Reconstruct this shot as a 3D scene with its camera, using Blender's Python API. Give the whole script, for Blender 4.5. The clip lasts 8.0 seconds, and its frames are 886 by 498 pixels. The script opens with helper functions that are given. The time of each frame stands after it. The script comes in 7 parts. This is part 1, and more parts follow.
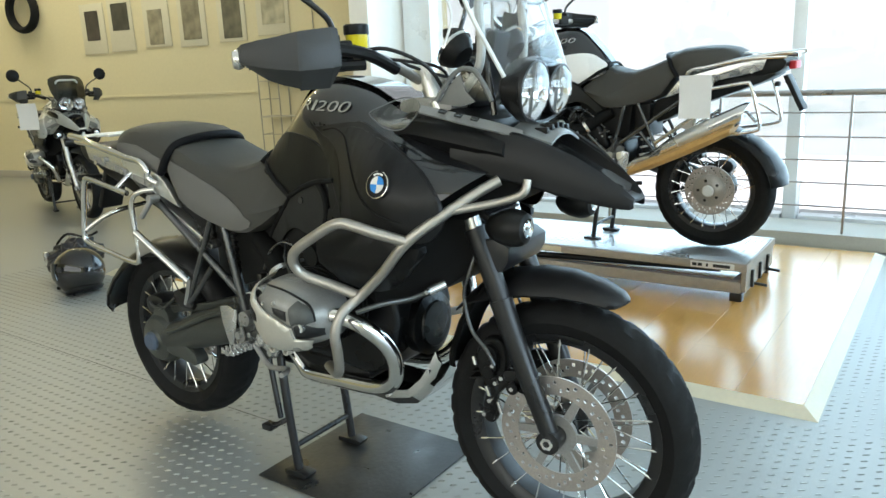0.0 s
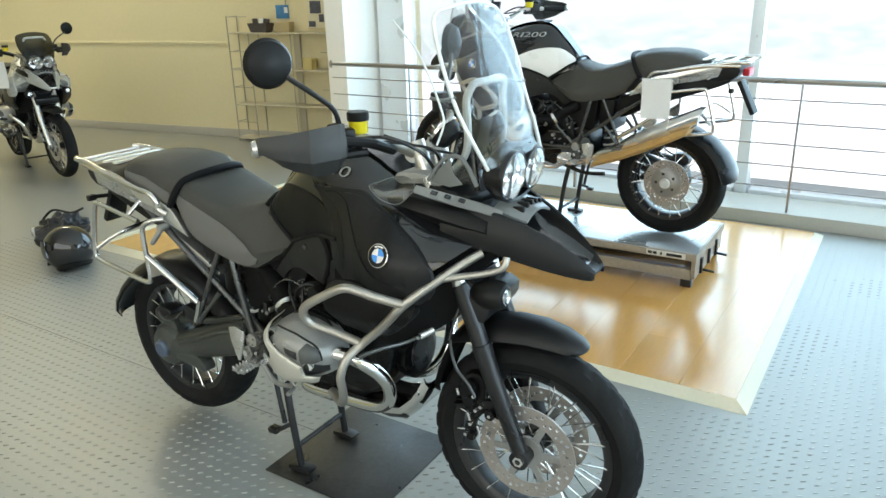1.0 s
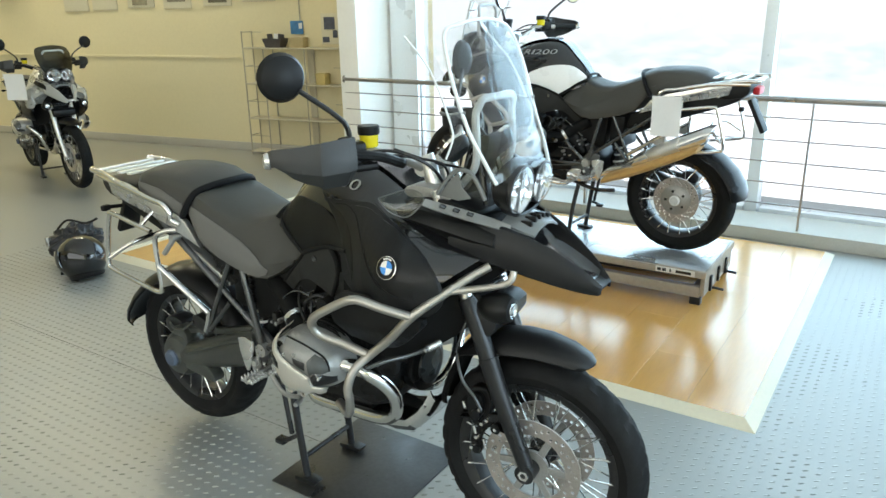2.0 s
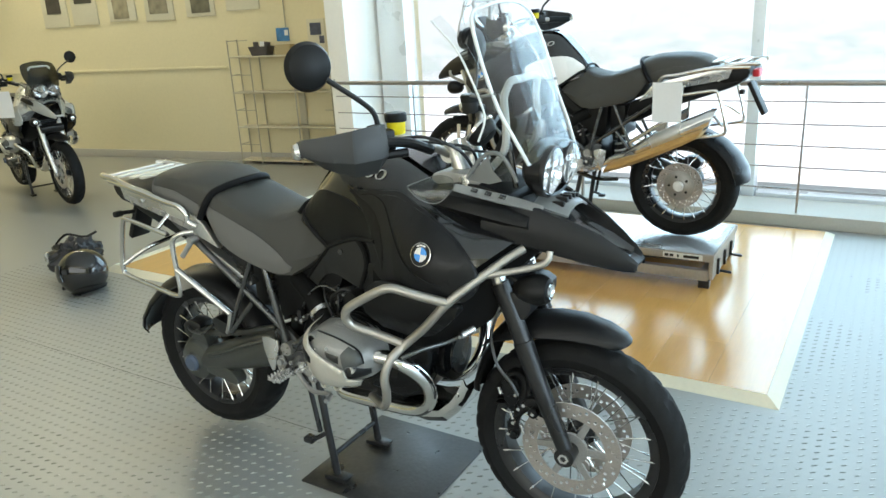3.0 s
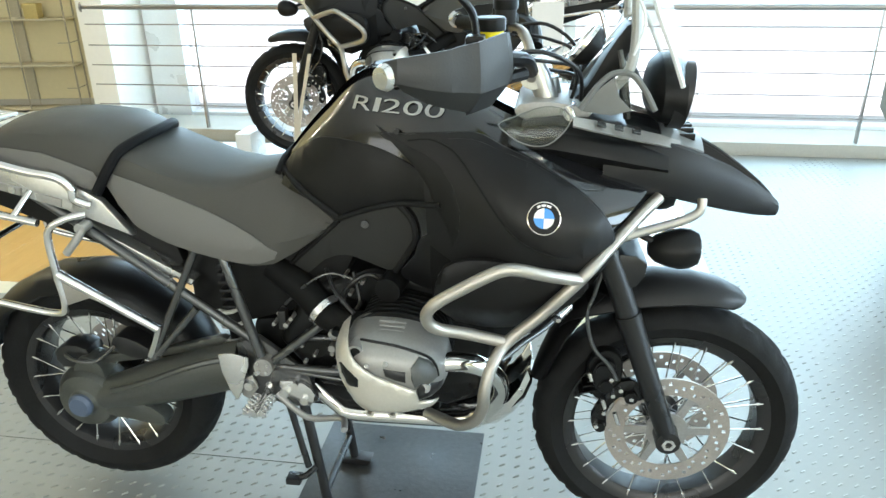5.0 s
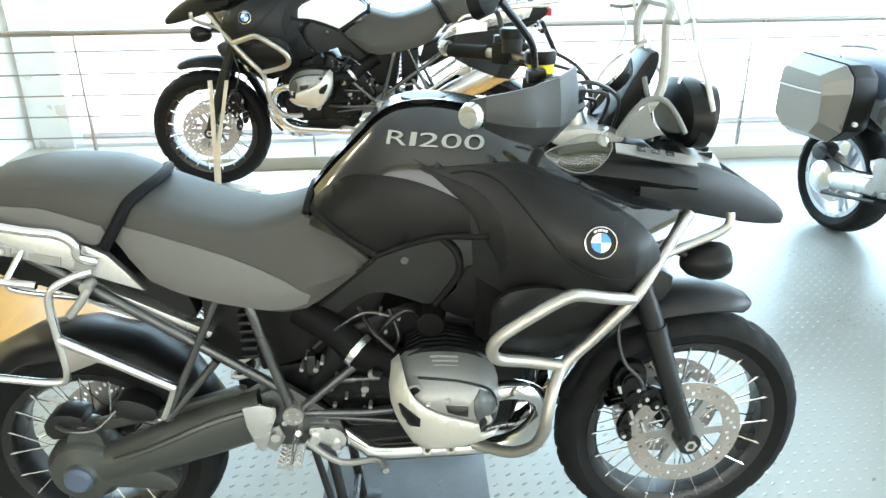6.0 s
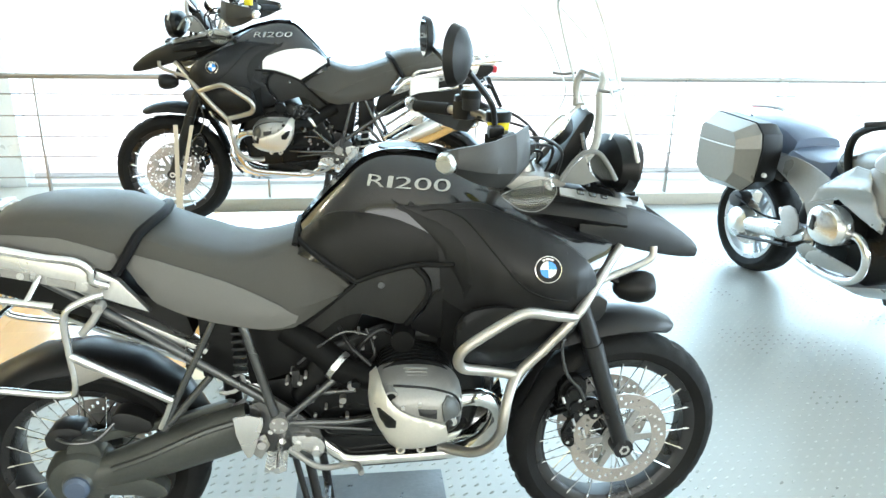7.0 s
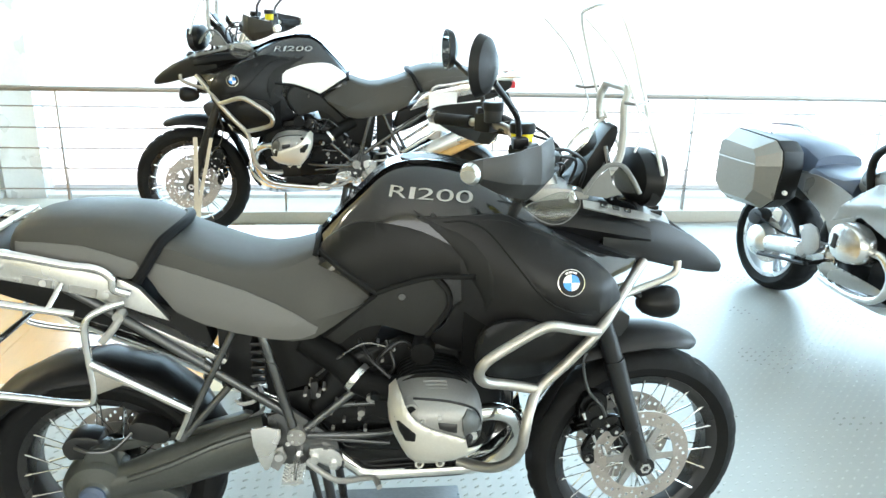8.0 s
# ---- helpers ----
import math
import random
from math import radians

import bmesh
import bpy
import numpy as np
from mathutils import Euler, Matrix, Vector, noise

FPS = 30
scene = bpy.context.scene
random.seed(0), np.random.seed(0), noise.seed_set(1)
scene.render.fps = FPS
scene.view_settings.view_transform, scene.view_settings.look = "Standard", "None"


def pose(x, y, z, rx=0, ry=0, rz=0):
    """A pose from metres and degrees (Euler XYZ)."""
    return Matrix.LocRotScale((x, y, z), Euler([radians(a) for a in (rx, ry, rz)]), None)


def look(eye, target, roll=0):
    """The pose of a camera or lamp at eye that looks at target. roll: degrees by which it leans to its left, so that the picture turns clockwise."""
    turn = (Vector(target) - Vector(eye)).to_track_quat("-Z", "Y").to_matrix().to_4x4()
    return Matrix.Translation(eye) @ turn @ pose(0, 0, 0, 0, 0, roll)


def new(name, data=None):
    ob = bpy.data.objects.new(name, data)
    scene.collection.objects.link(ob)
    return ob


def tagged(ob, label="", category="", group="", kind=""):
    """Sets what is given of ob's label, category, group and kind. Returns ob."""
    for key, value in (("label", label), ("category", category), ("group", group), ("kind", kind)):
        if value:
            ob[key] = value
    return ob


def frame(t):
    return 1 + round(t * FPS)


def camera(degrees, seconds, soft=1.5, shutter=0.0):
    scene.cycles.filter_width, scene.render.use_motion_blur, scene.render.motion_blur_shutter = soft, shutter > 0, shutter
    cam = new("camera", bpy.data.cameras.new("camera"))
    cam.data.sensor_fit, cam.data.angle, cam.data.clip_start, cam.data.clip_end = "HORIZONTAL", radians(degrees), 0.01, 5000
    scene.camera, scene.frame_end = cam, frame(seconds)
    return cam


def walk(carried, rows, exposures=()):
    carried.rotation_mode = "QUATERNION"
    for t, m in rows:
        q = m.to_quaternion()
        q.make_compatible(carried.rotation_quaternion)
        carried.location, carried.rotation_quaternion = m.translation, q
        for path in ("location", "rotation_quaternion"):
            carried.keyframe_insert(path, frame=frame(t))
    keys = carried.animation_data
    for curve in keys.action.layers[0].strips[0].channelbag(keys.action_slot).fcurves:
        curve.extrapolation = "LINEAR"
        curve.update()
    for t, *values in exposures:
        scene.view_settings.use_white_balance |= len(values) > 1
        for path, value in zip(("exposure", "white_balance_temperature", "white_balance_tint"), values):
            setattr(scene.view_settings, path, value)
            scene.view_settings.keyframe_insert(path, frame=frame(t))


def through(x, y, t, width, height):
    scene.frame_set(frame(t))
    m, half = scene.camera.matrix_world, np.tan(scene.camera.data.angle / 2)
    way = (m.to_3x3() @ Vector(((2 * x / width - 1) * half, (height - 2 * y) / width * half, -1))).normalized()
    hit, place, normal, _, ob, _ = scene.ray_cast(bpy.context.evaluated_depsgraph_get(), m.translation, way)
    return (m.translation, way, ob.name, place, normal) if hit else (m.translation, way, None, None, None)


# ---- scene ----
cam = camera(62.1, 8.0)
PATH = [
    (0, (1.508, -1.569, 1.226), (0.385, 0.02, 0.763), -2.5),
    (0.5, (1.538, -1.657, 1.521), (0.455, -0.1, 0.884), -3.1),
    (1, (1.566, -1.748, 1.648), (0.551, -0.159, 0.982), -1.5),
    (1.5, (1.579, -1.747, 1.647), (0.561, -0.162, 0.975), -0.6),
    (1.7, (1.585, -1.752, 1.648), (0.539, -0.175, 1.001), -1.2),
    (2.8, (1.516, -1.816, 1.622), (0.497, -0.201, 1.025), -1.9),
    (3, (1.474, -1.837, 1.597), (0.461, -0.225, 0.984), -3.3),
    (3.5, (1.234, -1.745, 1.55), (0.341, -0.055, 0.962), -5.1),
    (4, (0.961, -1.697, 1.522), (0.18, 0.017, 0.851), -3.8),
    (4.5, (0.675, -1.682, 1.508), (0.167, 0.12, 0.806), -2.2),
    (4.7, (0.586, -1.659, 1.492), (0.157, 0.137, 0.722), -1.9),
    (5.8, (0.122, -1.581, 1.514), (0.183, 0.249, 0.711), 0.1),
    (6, (0.077, -1.627, 1.534), (0.147, 0.22, 0.77), -0.9),
    (6.5, (0.055, -1.781, 1.562), (0.264, 0.065, 0.821), 1.4),
    (7, (-0.014, -1.886, 1.595), (0.223, -0.01, 0.945), 1.1),
    (7.5, (-0.033, -1.901, 1.591), (0.215, -0.011, 0.986), 0.5),
    (8, (-0.034, -1.875, 1.579), (0.169, 0.02, 0.971), 1.4),
]
walk(cam, [(t, look(eye, target, roll)) for t, eye, target, roll in PATH],
     exposures=[(0.0, 0.13, 6180, 10), (1.0, 0.23, 6180, 10), (3.5, 0.21, 6180, 10), (4.5, 0.4, 6180, 10), (5.8, 1.04, 6180, 10), (6.6, 1.07, 6180, 10), (8.0, 0.97, 6180, 10)])
# ---- world, daylight, lamps ----
world = bpy.data.worlds.new("sky")
scene.world = world
world.use_nodes = True
wn = world.node_tree
sky = wn.nodes.new("ShaderNodeTexSky")
sky.sky_type, sky.sun_disc = 'NISHITA', False
sky.sun_elevation, sky.sun_rotation = radians(74), radians(180)
wn.links.new(sky.outputs[0], wn.nodes["Background"].inputs[0])
wn.nodes["Background"].inputs[1].default_value = 0.15
sun = bpy.data.lights.new("sun", "SUN")
sun.energy, sun.angle, sun.color = 5.0, radians(0.6), (1.0, 0.96, 0.9)
new("sun", sun).matrix_world = look((0, -1.6, 20), (0, 4, 0))


def area_lamp(name, m, sx, sy, watts, colour):
    d = bpy.data.lights.new(name, "AREA")
    d.shape, d.size, d.size_y, d.energy, d.color = "RECTANGLE", sx, sy, watts, colour
    ob = new(name, d)
    ob.matrix_world = m
    return ob


# sky light that stands in the glazed front's openings
area_lamp("window_daylight", pose(3.4, 4.34, 1.95, -90, 0, 0), 12.4, 3.2, 540, (0.52, 0.82, 1.0))
# unseen warm fill lamp, added behind the camera to light the near sides
area_lamp("rear_window_daylight", pose(0.5, -6.9, 2.6, 90, 0, 0), 12.0, 3.2, 205, (1.0, 0.9, 0.64))
# unseen cool fill lamp, added at the east side to brighten the right-hand floor
area_lamp("side_window_daylight", pose(9.55, -1.0, 2.1, 0, 90, 0), 3.0, 8.0, 510, (0.72, 0.9, 1.0))

# ---- materials ----


def shader(name, colour, rough=0.5, metal=0.0, vary=0.12, grain=60.0, stain=3.0, bump=0.1, coat=0.0, spec=0.5, rvary=0.12, tint=None):
    """A surface with grain and large stains: colour, roughness and relief each vary at two scales."""
    m = bpy.data.materials.new(name)
    m.use_nodes = True
    nt = m.node_tree
    p = nt.nodes["Principled BSDF"]
    p.inputs["Metallic"].default_value = metal
    p.inputs["Coat Weight"].default_value = coat
    p.inputs["Coat Roughness"].default_value = 0.06
    p.inputs["Specular IOR Level"].default_value = spec
    tc = nt.nodes.new("ShaderNodeTexCoord")
    n1, n2 = nt.nodes.new("ShaderNodeTexNoise"), nt.nodes.new("ShaderNodeTexNoise")
    for n, sc, det in ((n1, grain, 3), (n2, stain, 4)):
        n.inputs["Scale"].default_value, n.inputs["Detail"].default_value = sc, det
        nt.links.new(tc.outputs["Object"], n.inputs["Vector"])
    mx = nt.nodes.new("ShaderNodeMix")
    mx.data_type = 'FLOAT'
    mx.inputs[0].default_value = 0.55
    nt.links.new(n1.outputs[0], mx.inputs[2]), nt.links.new(n2.outputs[0], mx.inputs[3])
    ramp = nt.nodes.new("ShaderNodeValToRGB")
    ramp.color_ramp.elements[0].position, ramp.color_ramp.elements[1].position = 0.3, 0.7
    c2 = tint or colour
    ramp.color_ramp.elements[0].color = (*[c * (1 - vary) for c in colour], 1)
    ramp.color_ramp.elements[1].color = (*[min(1, c * (1 + vary)) for c in c2], 1)
    nt.links.new(mx.outputs[0], ramp.inputs[0]), nt.links.new(ramp.outputs[0], p.inputs["Base Color"])
    mr = nt.nodes.new("ShaderNodeMapRange")
    mr.inputs[1].default_value, mr.inputs[2].default_value = 0.3, 0.7
    mr.inputs[3].default_value, mr.inputs[4].default_value = max(0.02, rough - rvary), min(1, rough + rvary)
    nt.links.new(n2.outputs[0], mr.inputs[0]), nt.links.new(mr.outputs[0], p.inputs["Roughness"])
    if bump:
        b = nt.nodes.new("ShaderNodeBump")
        b.inputs["Strength"].default_value, b.inputs["Distance"].default_value = bump, 0.002
        nt.links.new(n1.outputs[0], b.inputs["Height"]), nt.links.new(b.outputs[0], p.inputs["Normal"])
    return m


def glass(name, colour=(1, 1, 1), rough=0.0, through=0.85, gloss=0.03, edge=0.6):
    m = bpy.data.materials.new(name)
    m.use_nodes = True
    nt = m.node_tree
    p = nt.nodes["Principled BSDF"]
    nt.nodes.remove(p)
    t, g, mix, lw, mr = (nt.nodes.new(k) for k in ("ShaderNodeBsdfTransparent", "ShaderNodeBsdfGlossy", "ShaderNodeMixShader", "ShaderNodeLayerWeight", "ShaderNodeMapRange"))
    t.inputs[0].default_value = (*[c * through ** 0.2 for c in colour], 1)
    g.inputs["Roughness"].default_value = rough
    lw.inputs[0].default_value = 0.25
    mr.inputs[1].default_value, mr.inputs[2].default_value, mr.inputs[3].default_value, mr.inputs[4].default_value = 0.0, 1.0, gloss, edge
    nt.links.new(lw.outputs["Facing"], mr.inputs[0]), nt.links.new(mr.outputs[0], mix.inputs[0])
    nt.links.new(t.outputs[0], mix.inputs[1]), nt.links.new(g.outputs[0], mix.inputs[2])
    nt.links.new(mix.outputs[0], nt.nodes["Material Output"].inputs[0])
    return m


def glow(name, colour, strength):
    m = bpy.data.materials.new(name)
    m.use_nodes = True
    p = m.node_tree.nodes["Principled BSDF"]
    p.inputs["Base Color"].default_value = (*colour, 1)
    p.inputs["Emission Color"].default_value = (*colour, 1)
    p.inputs["Emission Strength"].default_value = strength
    return m


MATTE_BLACK = shader("matte_black_paint", (0.0075, 0.0075, 0.008), 0.42, vary=0.15, grain=220, bump=0.05, spec=0.32, rvary=0.06)
SATIN_BLACK = shader("satin_black_plastic", (0.006, 0.006, 0.006), 0.42, vary=0.2, grain=320, bump=0.1, spec=0.25)
GLOSS_BLACK = shader("gloss_black_paint", (0.008, 0.008, 0.009), 0.12, vary=0.1, bump=0.0, coat=0.6, rvary=0.05)
DARK_GREY = shader("dark_grey_plastic", (0.022, 0.022, 0.021), 0.55, vary=0.15, grain=260, bump=0.2, spec=0.3)
DULL_BLACK = shader("dull_black_plastic", (0.005, 0.005, 0.005), 0.62, vary=0.2, grain=260, bump=0.1, spec=0.14)
ENGINE = shader("dark_engine_casting", (0.0045, 0.0047, 0.005), 0.32, vary=0.3, grain=90, bump=0.12, spec=0.28)
BLACK_METAL = shader("black_painted_metal", (0.01, 0.01, 0.0105), 0.34, vary=0.2, grain=150, bump=0.06)
RUBBER = shader("black_tyre_rubber", (0.008, 0.008, 0.008), 0.72, vary=0.25, grain=120, stain=8, bump=0.2, spec=0.22)
RIM_BLACK = shader("black_rim", (0.014, 0.014, 0.015), 0.28, vary=0.2, bump=0.02)
SEAT_TOP = shader("dark_seat_vinyl", (0.055, 0.0535, 0.047), 0.6, vary=0.12, grain=420, bump=0.25, spec=0.35)
SEAT_SIDE = shader("grey_seat_vinyl", (0.128, 0.125, 0.116), 0.62, vary=0.08, grain=420, bump=0.2)
STEEL_TUBE = shader("brushed_steel_tube", (0.45, 0.425, 0.385), 0.4, 0.85, vary=0.08, grain=200, bump=0.05)
BRIGHT_TUBE = shader("bright_steel_tube", (0.72, 0.71, 0.69), 0.17, 1.0, vary=0.06, grain=150, bump=0.03, rvary=0.06)
GLOSS_RUBBER = shader("smooth_black_strap", (0.007, 0.007, 0.008), 0.6, vary=0.15, grain=200, bump=0.05, spec=0.15)
ALU = shader("bare_aluminium", (0.7, 0.7, 0.69), 0.26, 0.9, vary=0.1, grain=120, bump=0.05)
GUARD_GREY = shader("hand_guard_plastic", (0.027, 0.028, 0.028), 0.46, vary=0.12, grain=260, bump=0.1)
CAST_ALU = shader("cast_aluminium", (0.36, 0.355, 0.34), 0.42, 0.6, vary=0.15, grain=160, bump=0.15)
HEAD_COVER = shader("silver_grey_head_cover", (0.3, 0.295, 0.28), 0.36, 0.45, vary=0.1, grain=180, bump=0.05)
HEAD_SHADE = shader("head_cover_facet_shade", (0.075, 0.078, 0.074), 0.4, 0.2, vary=0.15, grain=180, bump=0.06)
COVER_GUARD = shader("pale_aluminium_guard", (0.66, 0.63, 0.56), 0.33, 0.55, vary=0.06, grain=160, bump=0.05)
CHROME = shader("chrome", (0.78, 0.77, 0.75), 0.1, 1.0, vary=0.05, bump=0.0, rvary=0.05)
FRAME_GREY = shader("grey_frame_paint", (0.115, 0.117, 0.118), 0.26, 0.75, vary=0.12, grain=150, bump=0.05)
SHAFT_GREY = shader("dark_grey_swingarm_casting", (0.07, 0.073, 0.066), 0.3, 0.4, vary=0.15, grain=140, bump=0.1)
DISC = shader("brake_disc_steel", (0.46, 0.42, 0.38), 0.35, 0.75, vary=0.15, grain=220, bump=0.05)
# opaque pale tone for the bright rims of clear screens, and a hub centre
SCREEN_EDGE = shader("pale_opaque_plastic", (0.72, 0.74, 0.74), 0.2, vary=0.1, bump=0.0)
HUGGER = shader("black_hugger_plastic", (0.007, 0.007, 0.0075), 0.34, vary=0.2, grain=300, bump=0.08, spec=0.25)
RACK_ALU = shader("pale_rack_aluminium", (0.75, 0.74, 0.7), 0.35, 0.4, vary=0.06, grain=120, bump=0.03)
SMOKED = glass("smoked_screen", (0.3, 0.31, 0.3), 0.03, gloss=0.03, edge=0.3)
PALE_BRACKET = shader("pale_bracket_paint", (0.42, 0.425, 0.41), 0.35, 0.2, vary=0.1, bump=0.03)
GREY_PLASTIC = shader("pale_grey_plastic", (0.16, 0.165, 0.16), 0.35, vary=0.08, bump=0.02)
LENS = glass("clear_lens")
SCREEN_CLEAR = glass("clear_screen", (0.97, 0.985, 0.985), 0.02, gloss=0.012, edge=0.24)
DEFLECTOR = glass("clear_deflector", (0.9, 0.92, 0.91), 0.06, gloss=0.04, edge=0.22)
REFLECTOR = shader("lamp_reflector", (0.82, 0.83, 0.84), 0.12, 1.0, vary=0.04, grain=30, bump=0.15, rvary=0.04)
YELLOW = shader("yellow_fluid", (0.75, 0.62, 0.02), 0.25, vary=0.1, bump=0.0)
WHITE_PAINT = shader("white_paint", (0.78, 0.77, 0.74), 0.3, vary=0.03, bump=0.02)
BLUE_ENAMEL = shader("blue_enamel", (0.05, 0.27, 0.72), 0.2, vary=0.05, bump=0.0)
RED = shader("red_plastic", (0.5, 0.02, 0.03), 0.35, bump=0.02)
FAIRING_SILVER = shader("silver_fairing_paint", (0.3, 0.305, 0.3), 0.32, 0.5, vary=0.06, bump=0.02)
LID_GREY = shader("grey_pannier_lid", (0.2, 0.192, 0.17), 0.34, 0.2, vary=0.06, bump=0.02)
SILVER_PAINT = shader("silver_paint", (0.5, 0.52, 0.54), 0.3, 0.6, vary=0.06, bump=0.02)
GREY_PAINT = shader("light_grey_paint", (0.46, 0.47, 0.46), 0.32, 0.3, vary=0.06, bump=0.02)
BLUE_VINYL = shader("blue_grey_seat_vinyl", (0.075, 0.1, 0.15), 0.38, vary=0.1, grain=300, bump=0.15)
CARD = shader("tan_cardboard", (0.5, 0.3, 0.1), 0.6, vary=0.15, grain=80, bump=0.1)
PAPER = shader("white_paper", (0.75, 0.74, 0.72), 0.7, vary=0.03, bump=0.02)
MIRROR = shader("mirror_glass", (0.85, 0.87, 0.88), 0.03, 1.0, vary=0.01, bump=0.0, rvary=0.01)

WALL = shader("cream_wall_paint", (0.67, 0.59, 0.37), 0.7, vary=0.04, grain=30, stain=0.5, bump=0.05)
COLUMN = shader("white_column_paint", (0.88, 0.87, 0.82), 0.65, vary=0.03, grain=30, stain=0.6, bump=0.05)
CEIL = shader("ceiling_paint", (0.7, 0.69, 0.66), 0.8, vary=0.03, grain=20, stain=0.4, bump=0.02)
FLOOR = shader("grey_stud_floor", (0.285, 0.287, 0.265), 0.37, 0.2, spec=0.6, vary=0.06, grain=40, stain=0.6, bump=0.03, rvary=0.03)
for n in FLOOR.node_tree.nodes:
    if n.bl_idname == "ShaderNodeValToRGB":
        n.color_ramp.elements[0].position, n.color_ramp.elements[1].position = 0.05, 0.95
    if n.bl_idname == "ShaderNodeMapRange":
        n.inputs[1].default_value, n.inputs[2].default_value = 0.05, 0.95
PLATE = shader("dark_floor_plate", (0.03, 0.0295, 0.028), 0.36, vary=0.5, grain=70, stain=9, bump=0.3)
KERB = shader("beige_stone_kerb", (0.42, 0.39, 0.33), 0.55, vary=0.08, grain=60, stain=2, bump=0.08)
WINDOW_METAL = shader("grey_window_metal", (0.78, 0.81, 0.82), 0.35, 0.2, vary=0.05, bump=0.02)
RAIL_METAL = shader("stainless_rail", (0.34, 0.32, 0.3), 0.35, 0.85, vary=0.06, grain=150, bump=0.03)
WOOD_TRIM = shader("cream_edge_trim", (0.72, 0.66, 0.5), 0.4, vary=0.05, grain=60, bump=0.05)
SHELF_METAL = shader("grey_shelf_wire", (0.36, 0.33, 0.26), 0.5, 0.4, vary=0.1, bump=0.02)
SHELF_BOARD = shader("grey_shelf_board", (0.48, 0.43, 0.31), 0.6, vary=0.1, bump=0.05)
LIFT_STEEL = shader("beige_grey_lift_steel", (0.36, 0.32, 0.27), 0.45, 0.15, vary=0.15, grain=50, bump=0.1)
LIFT_TOP = shader("chequer_plate", (0.5, 0.5, 0.5), 0.3, 0.7, vary=0.1, grain=60, bump=0.15)
PANE = glass("window_glass")


def laminate():
    m = shader("light_oak_laminate", (0.58, 0.31, 0.085), 0.18, vary=0.08, grain=14, stain=1.5, bump=0.02, rvary=0.04, coat=0.7)
    nt = m.node_tree
    tc = next(n for n in nt.nodes if n.bl_idname == "ShaderNodeTexCoord")
    mp = nt.nodes.new("ShaderNodeMapping")
    mp.inputs["Scale"].default_value = (9, 0.8, 1)
    nt.links.new(tc.outputs["Object"], mp.inputs["Vector"])
    for n in nt.nodes:
        if n.bl_idname == "ShaderNodeTexNoise":
            nt.links.new(mp.outputs[0], n.inputs["Vector"])
    info = nt.nodes.new("ShaderNodeObjectInfo")
    hs = nt.nodes.new("ShaderNodeHueSaturation")
    mr = nt.nodes.new("ShaderNodeMapRange")
    mr.inputs[3].default_value, mr.inputs[4].default_value = 0.95, 1.05
    nt.links.new(info.outputs["Random"], mr.inputs[0]), nt.links.new(mr.outputs[0], hs.inputs["Value"])
    p = nt.nodes["Principled BSDF"]
    p.inputs["Coat Roughness"].default_value = 0.2
    src = p.inputs["Base Color"].links[0].from_socket
    nt.links.new(src, hs.inputs["Color"]), nt.links.new(hs.outputs[0], p.inputs["Base Color"])
    return m


LAMINATE = laminate()

# ---- mesh tools ----


def part(name, bm, material, parent=None, label="", sharp=35):
    """Links a bmesh as one smooth-shaded mesh object, under a thing or a part."""
    bmesh.ops.recalc_face_normals(bm, faces=bm.faces)
    me = bpy.data.meshes.new(name)
    bm.to_mesh(me)
    bm.free()
    me.shade_smooth()
    me.set_sharp_from_angle(angle=radians(sharp))
    for m in (material if isinstance(material, (list, tuple)) else [material]):
        me.materials.append(m)
    ob = new(name, me)
    if parent:
        ob.parent = parent
    if label:
        ob["label"] = label
    return ob


def thing(name, label, category, m=None, group=""):
    ob = new(name)
    ob.empty_display_size = 0.1
    if m is not None:
        ob.matrix_world = m
    return tagged(ob, label, category, group)


def merge(*bms):
    out = bms[0]
    for b in bms[1:]:
        me = bpy.data.meshes.new("tmp")
        b.to_mesh(me)
        b.free()
        out.from_mesh(me)
        bpy.data.meshes.remove(me)
    return out


def loft(rings, cap=True, closed=True):
    bm = bmesh.new()
    vs = [[bm.verts.new(p) for p in r] for r in rings]
    for a, b in zip(vs, vs[1:]):
        n = len(a)
        for i in range(n if closed else n - 1):
            bm.faces.new((a[i], a[(i + 1) % n], b[(i + 1) % n], b[i]))
    if cap and closed:
        bm.faces.new(vs[0][::-1])
        bm.faces.new(vs[-1])
    return bm


def spline(pts, n=6, closed=False):
    """Points of a smooth curve through pts."""
    p = [Vector(q) for q in pts]
    if len(p) < 3:
        return p
    out = []
    m = len(p)
    for i in range(m if closed else m - 1):
        if closed:
            a, b, c, d = p[(i - 1) % m], p[i], p[(i + 1) % m], p[(i + 2) % m]
        else:
            a, b, c, d = p[max(0, i - 1)], p[i], p[i + 1], p[min(m - 1, i + 2)]
        for k in range(n):
            t = k / n
            out.append(0.5 * ((2 * b) + (c - a) * t + (2 * a - 5 * b + 4 * c - d) * t * t + (3 * b - a - 3 * c + d) * t ** 3))
    if not closed:
        out.append(p[-1])
    return out


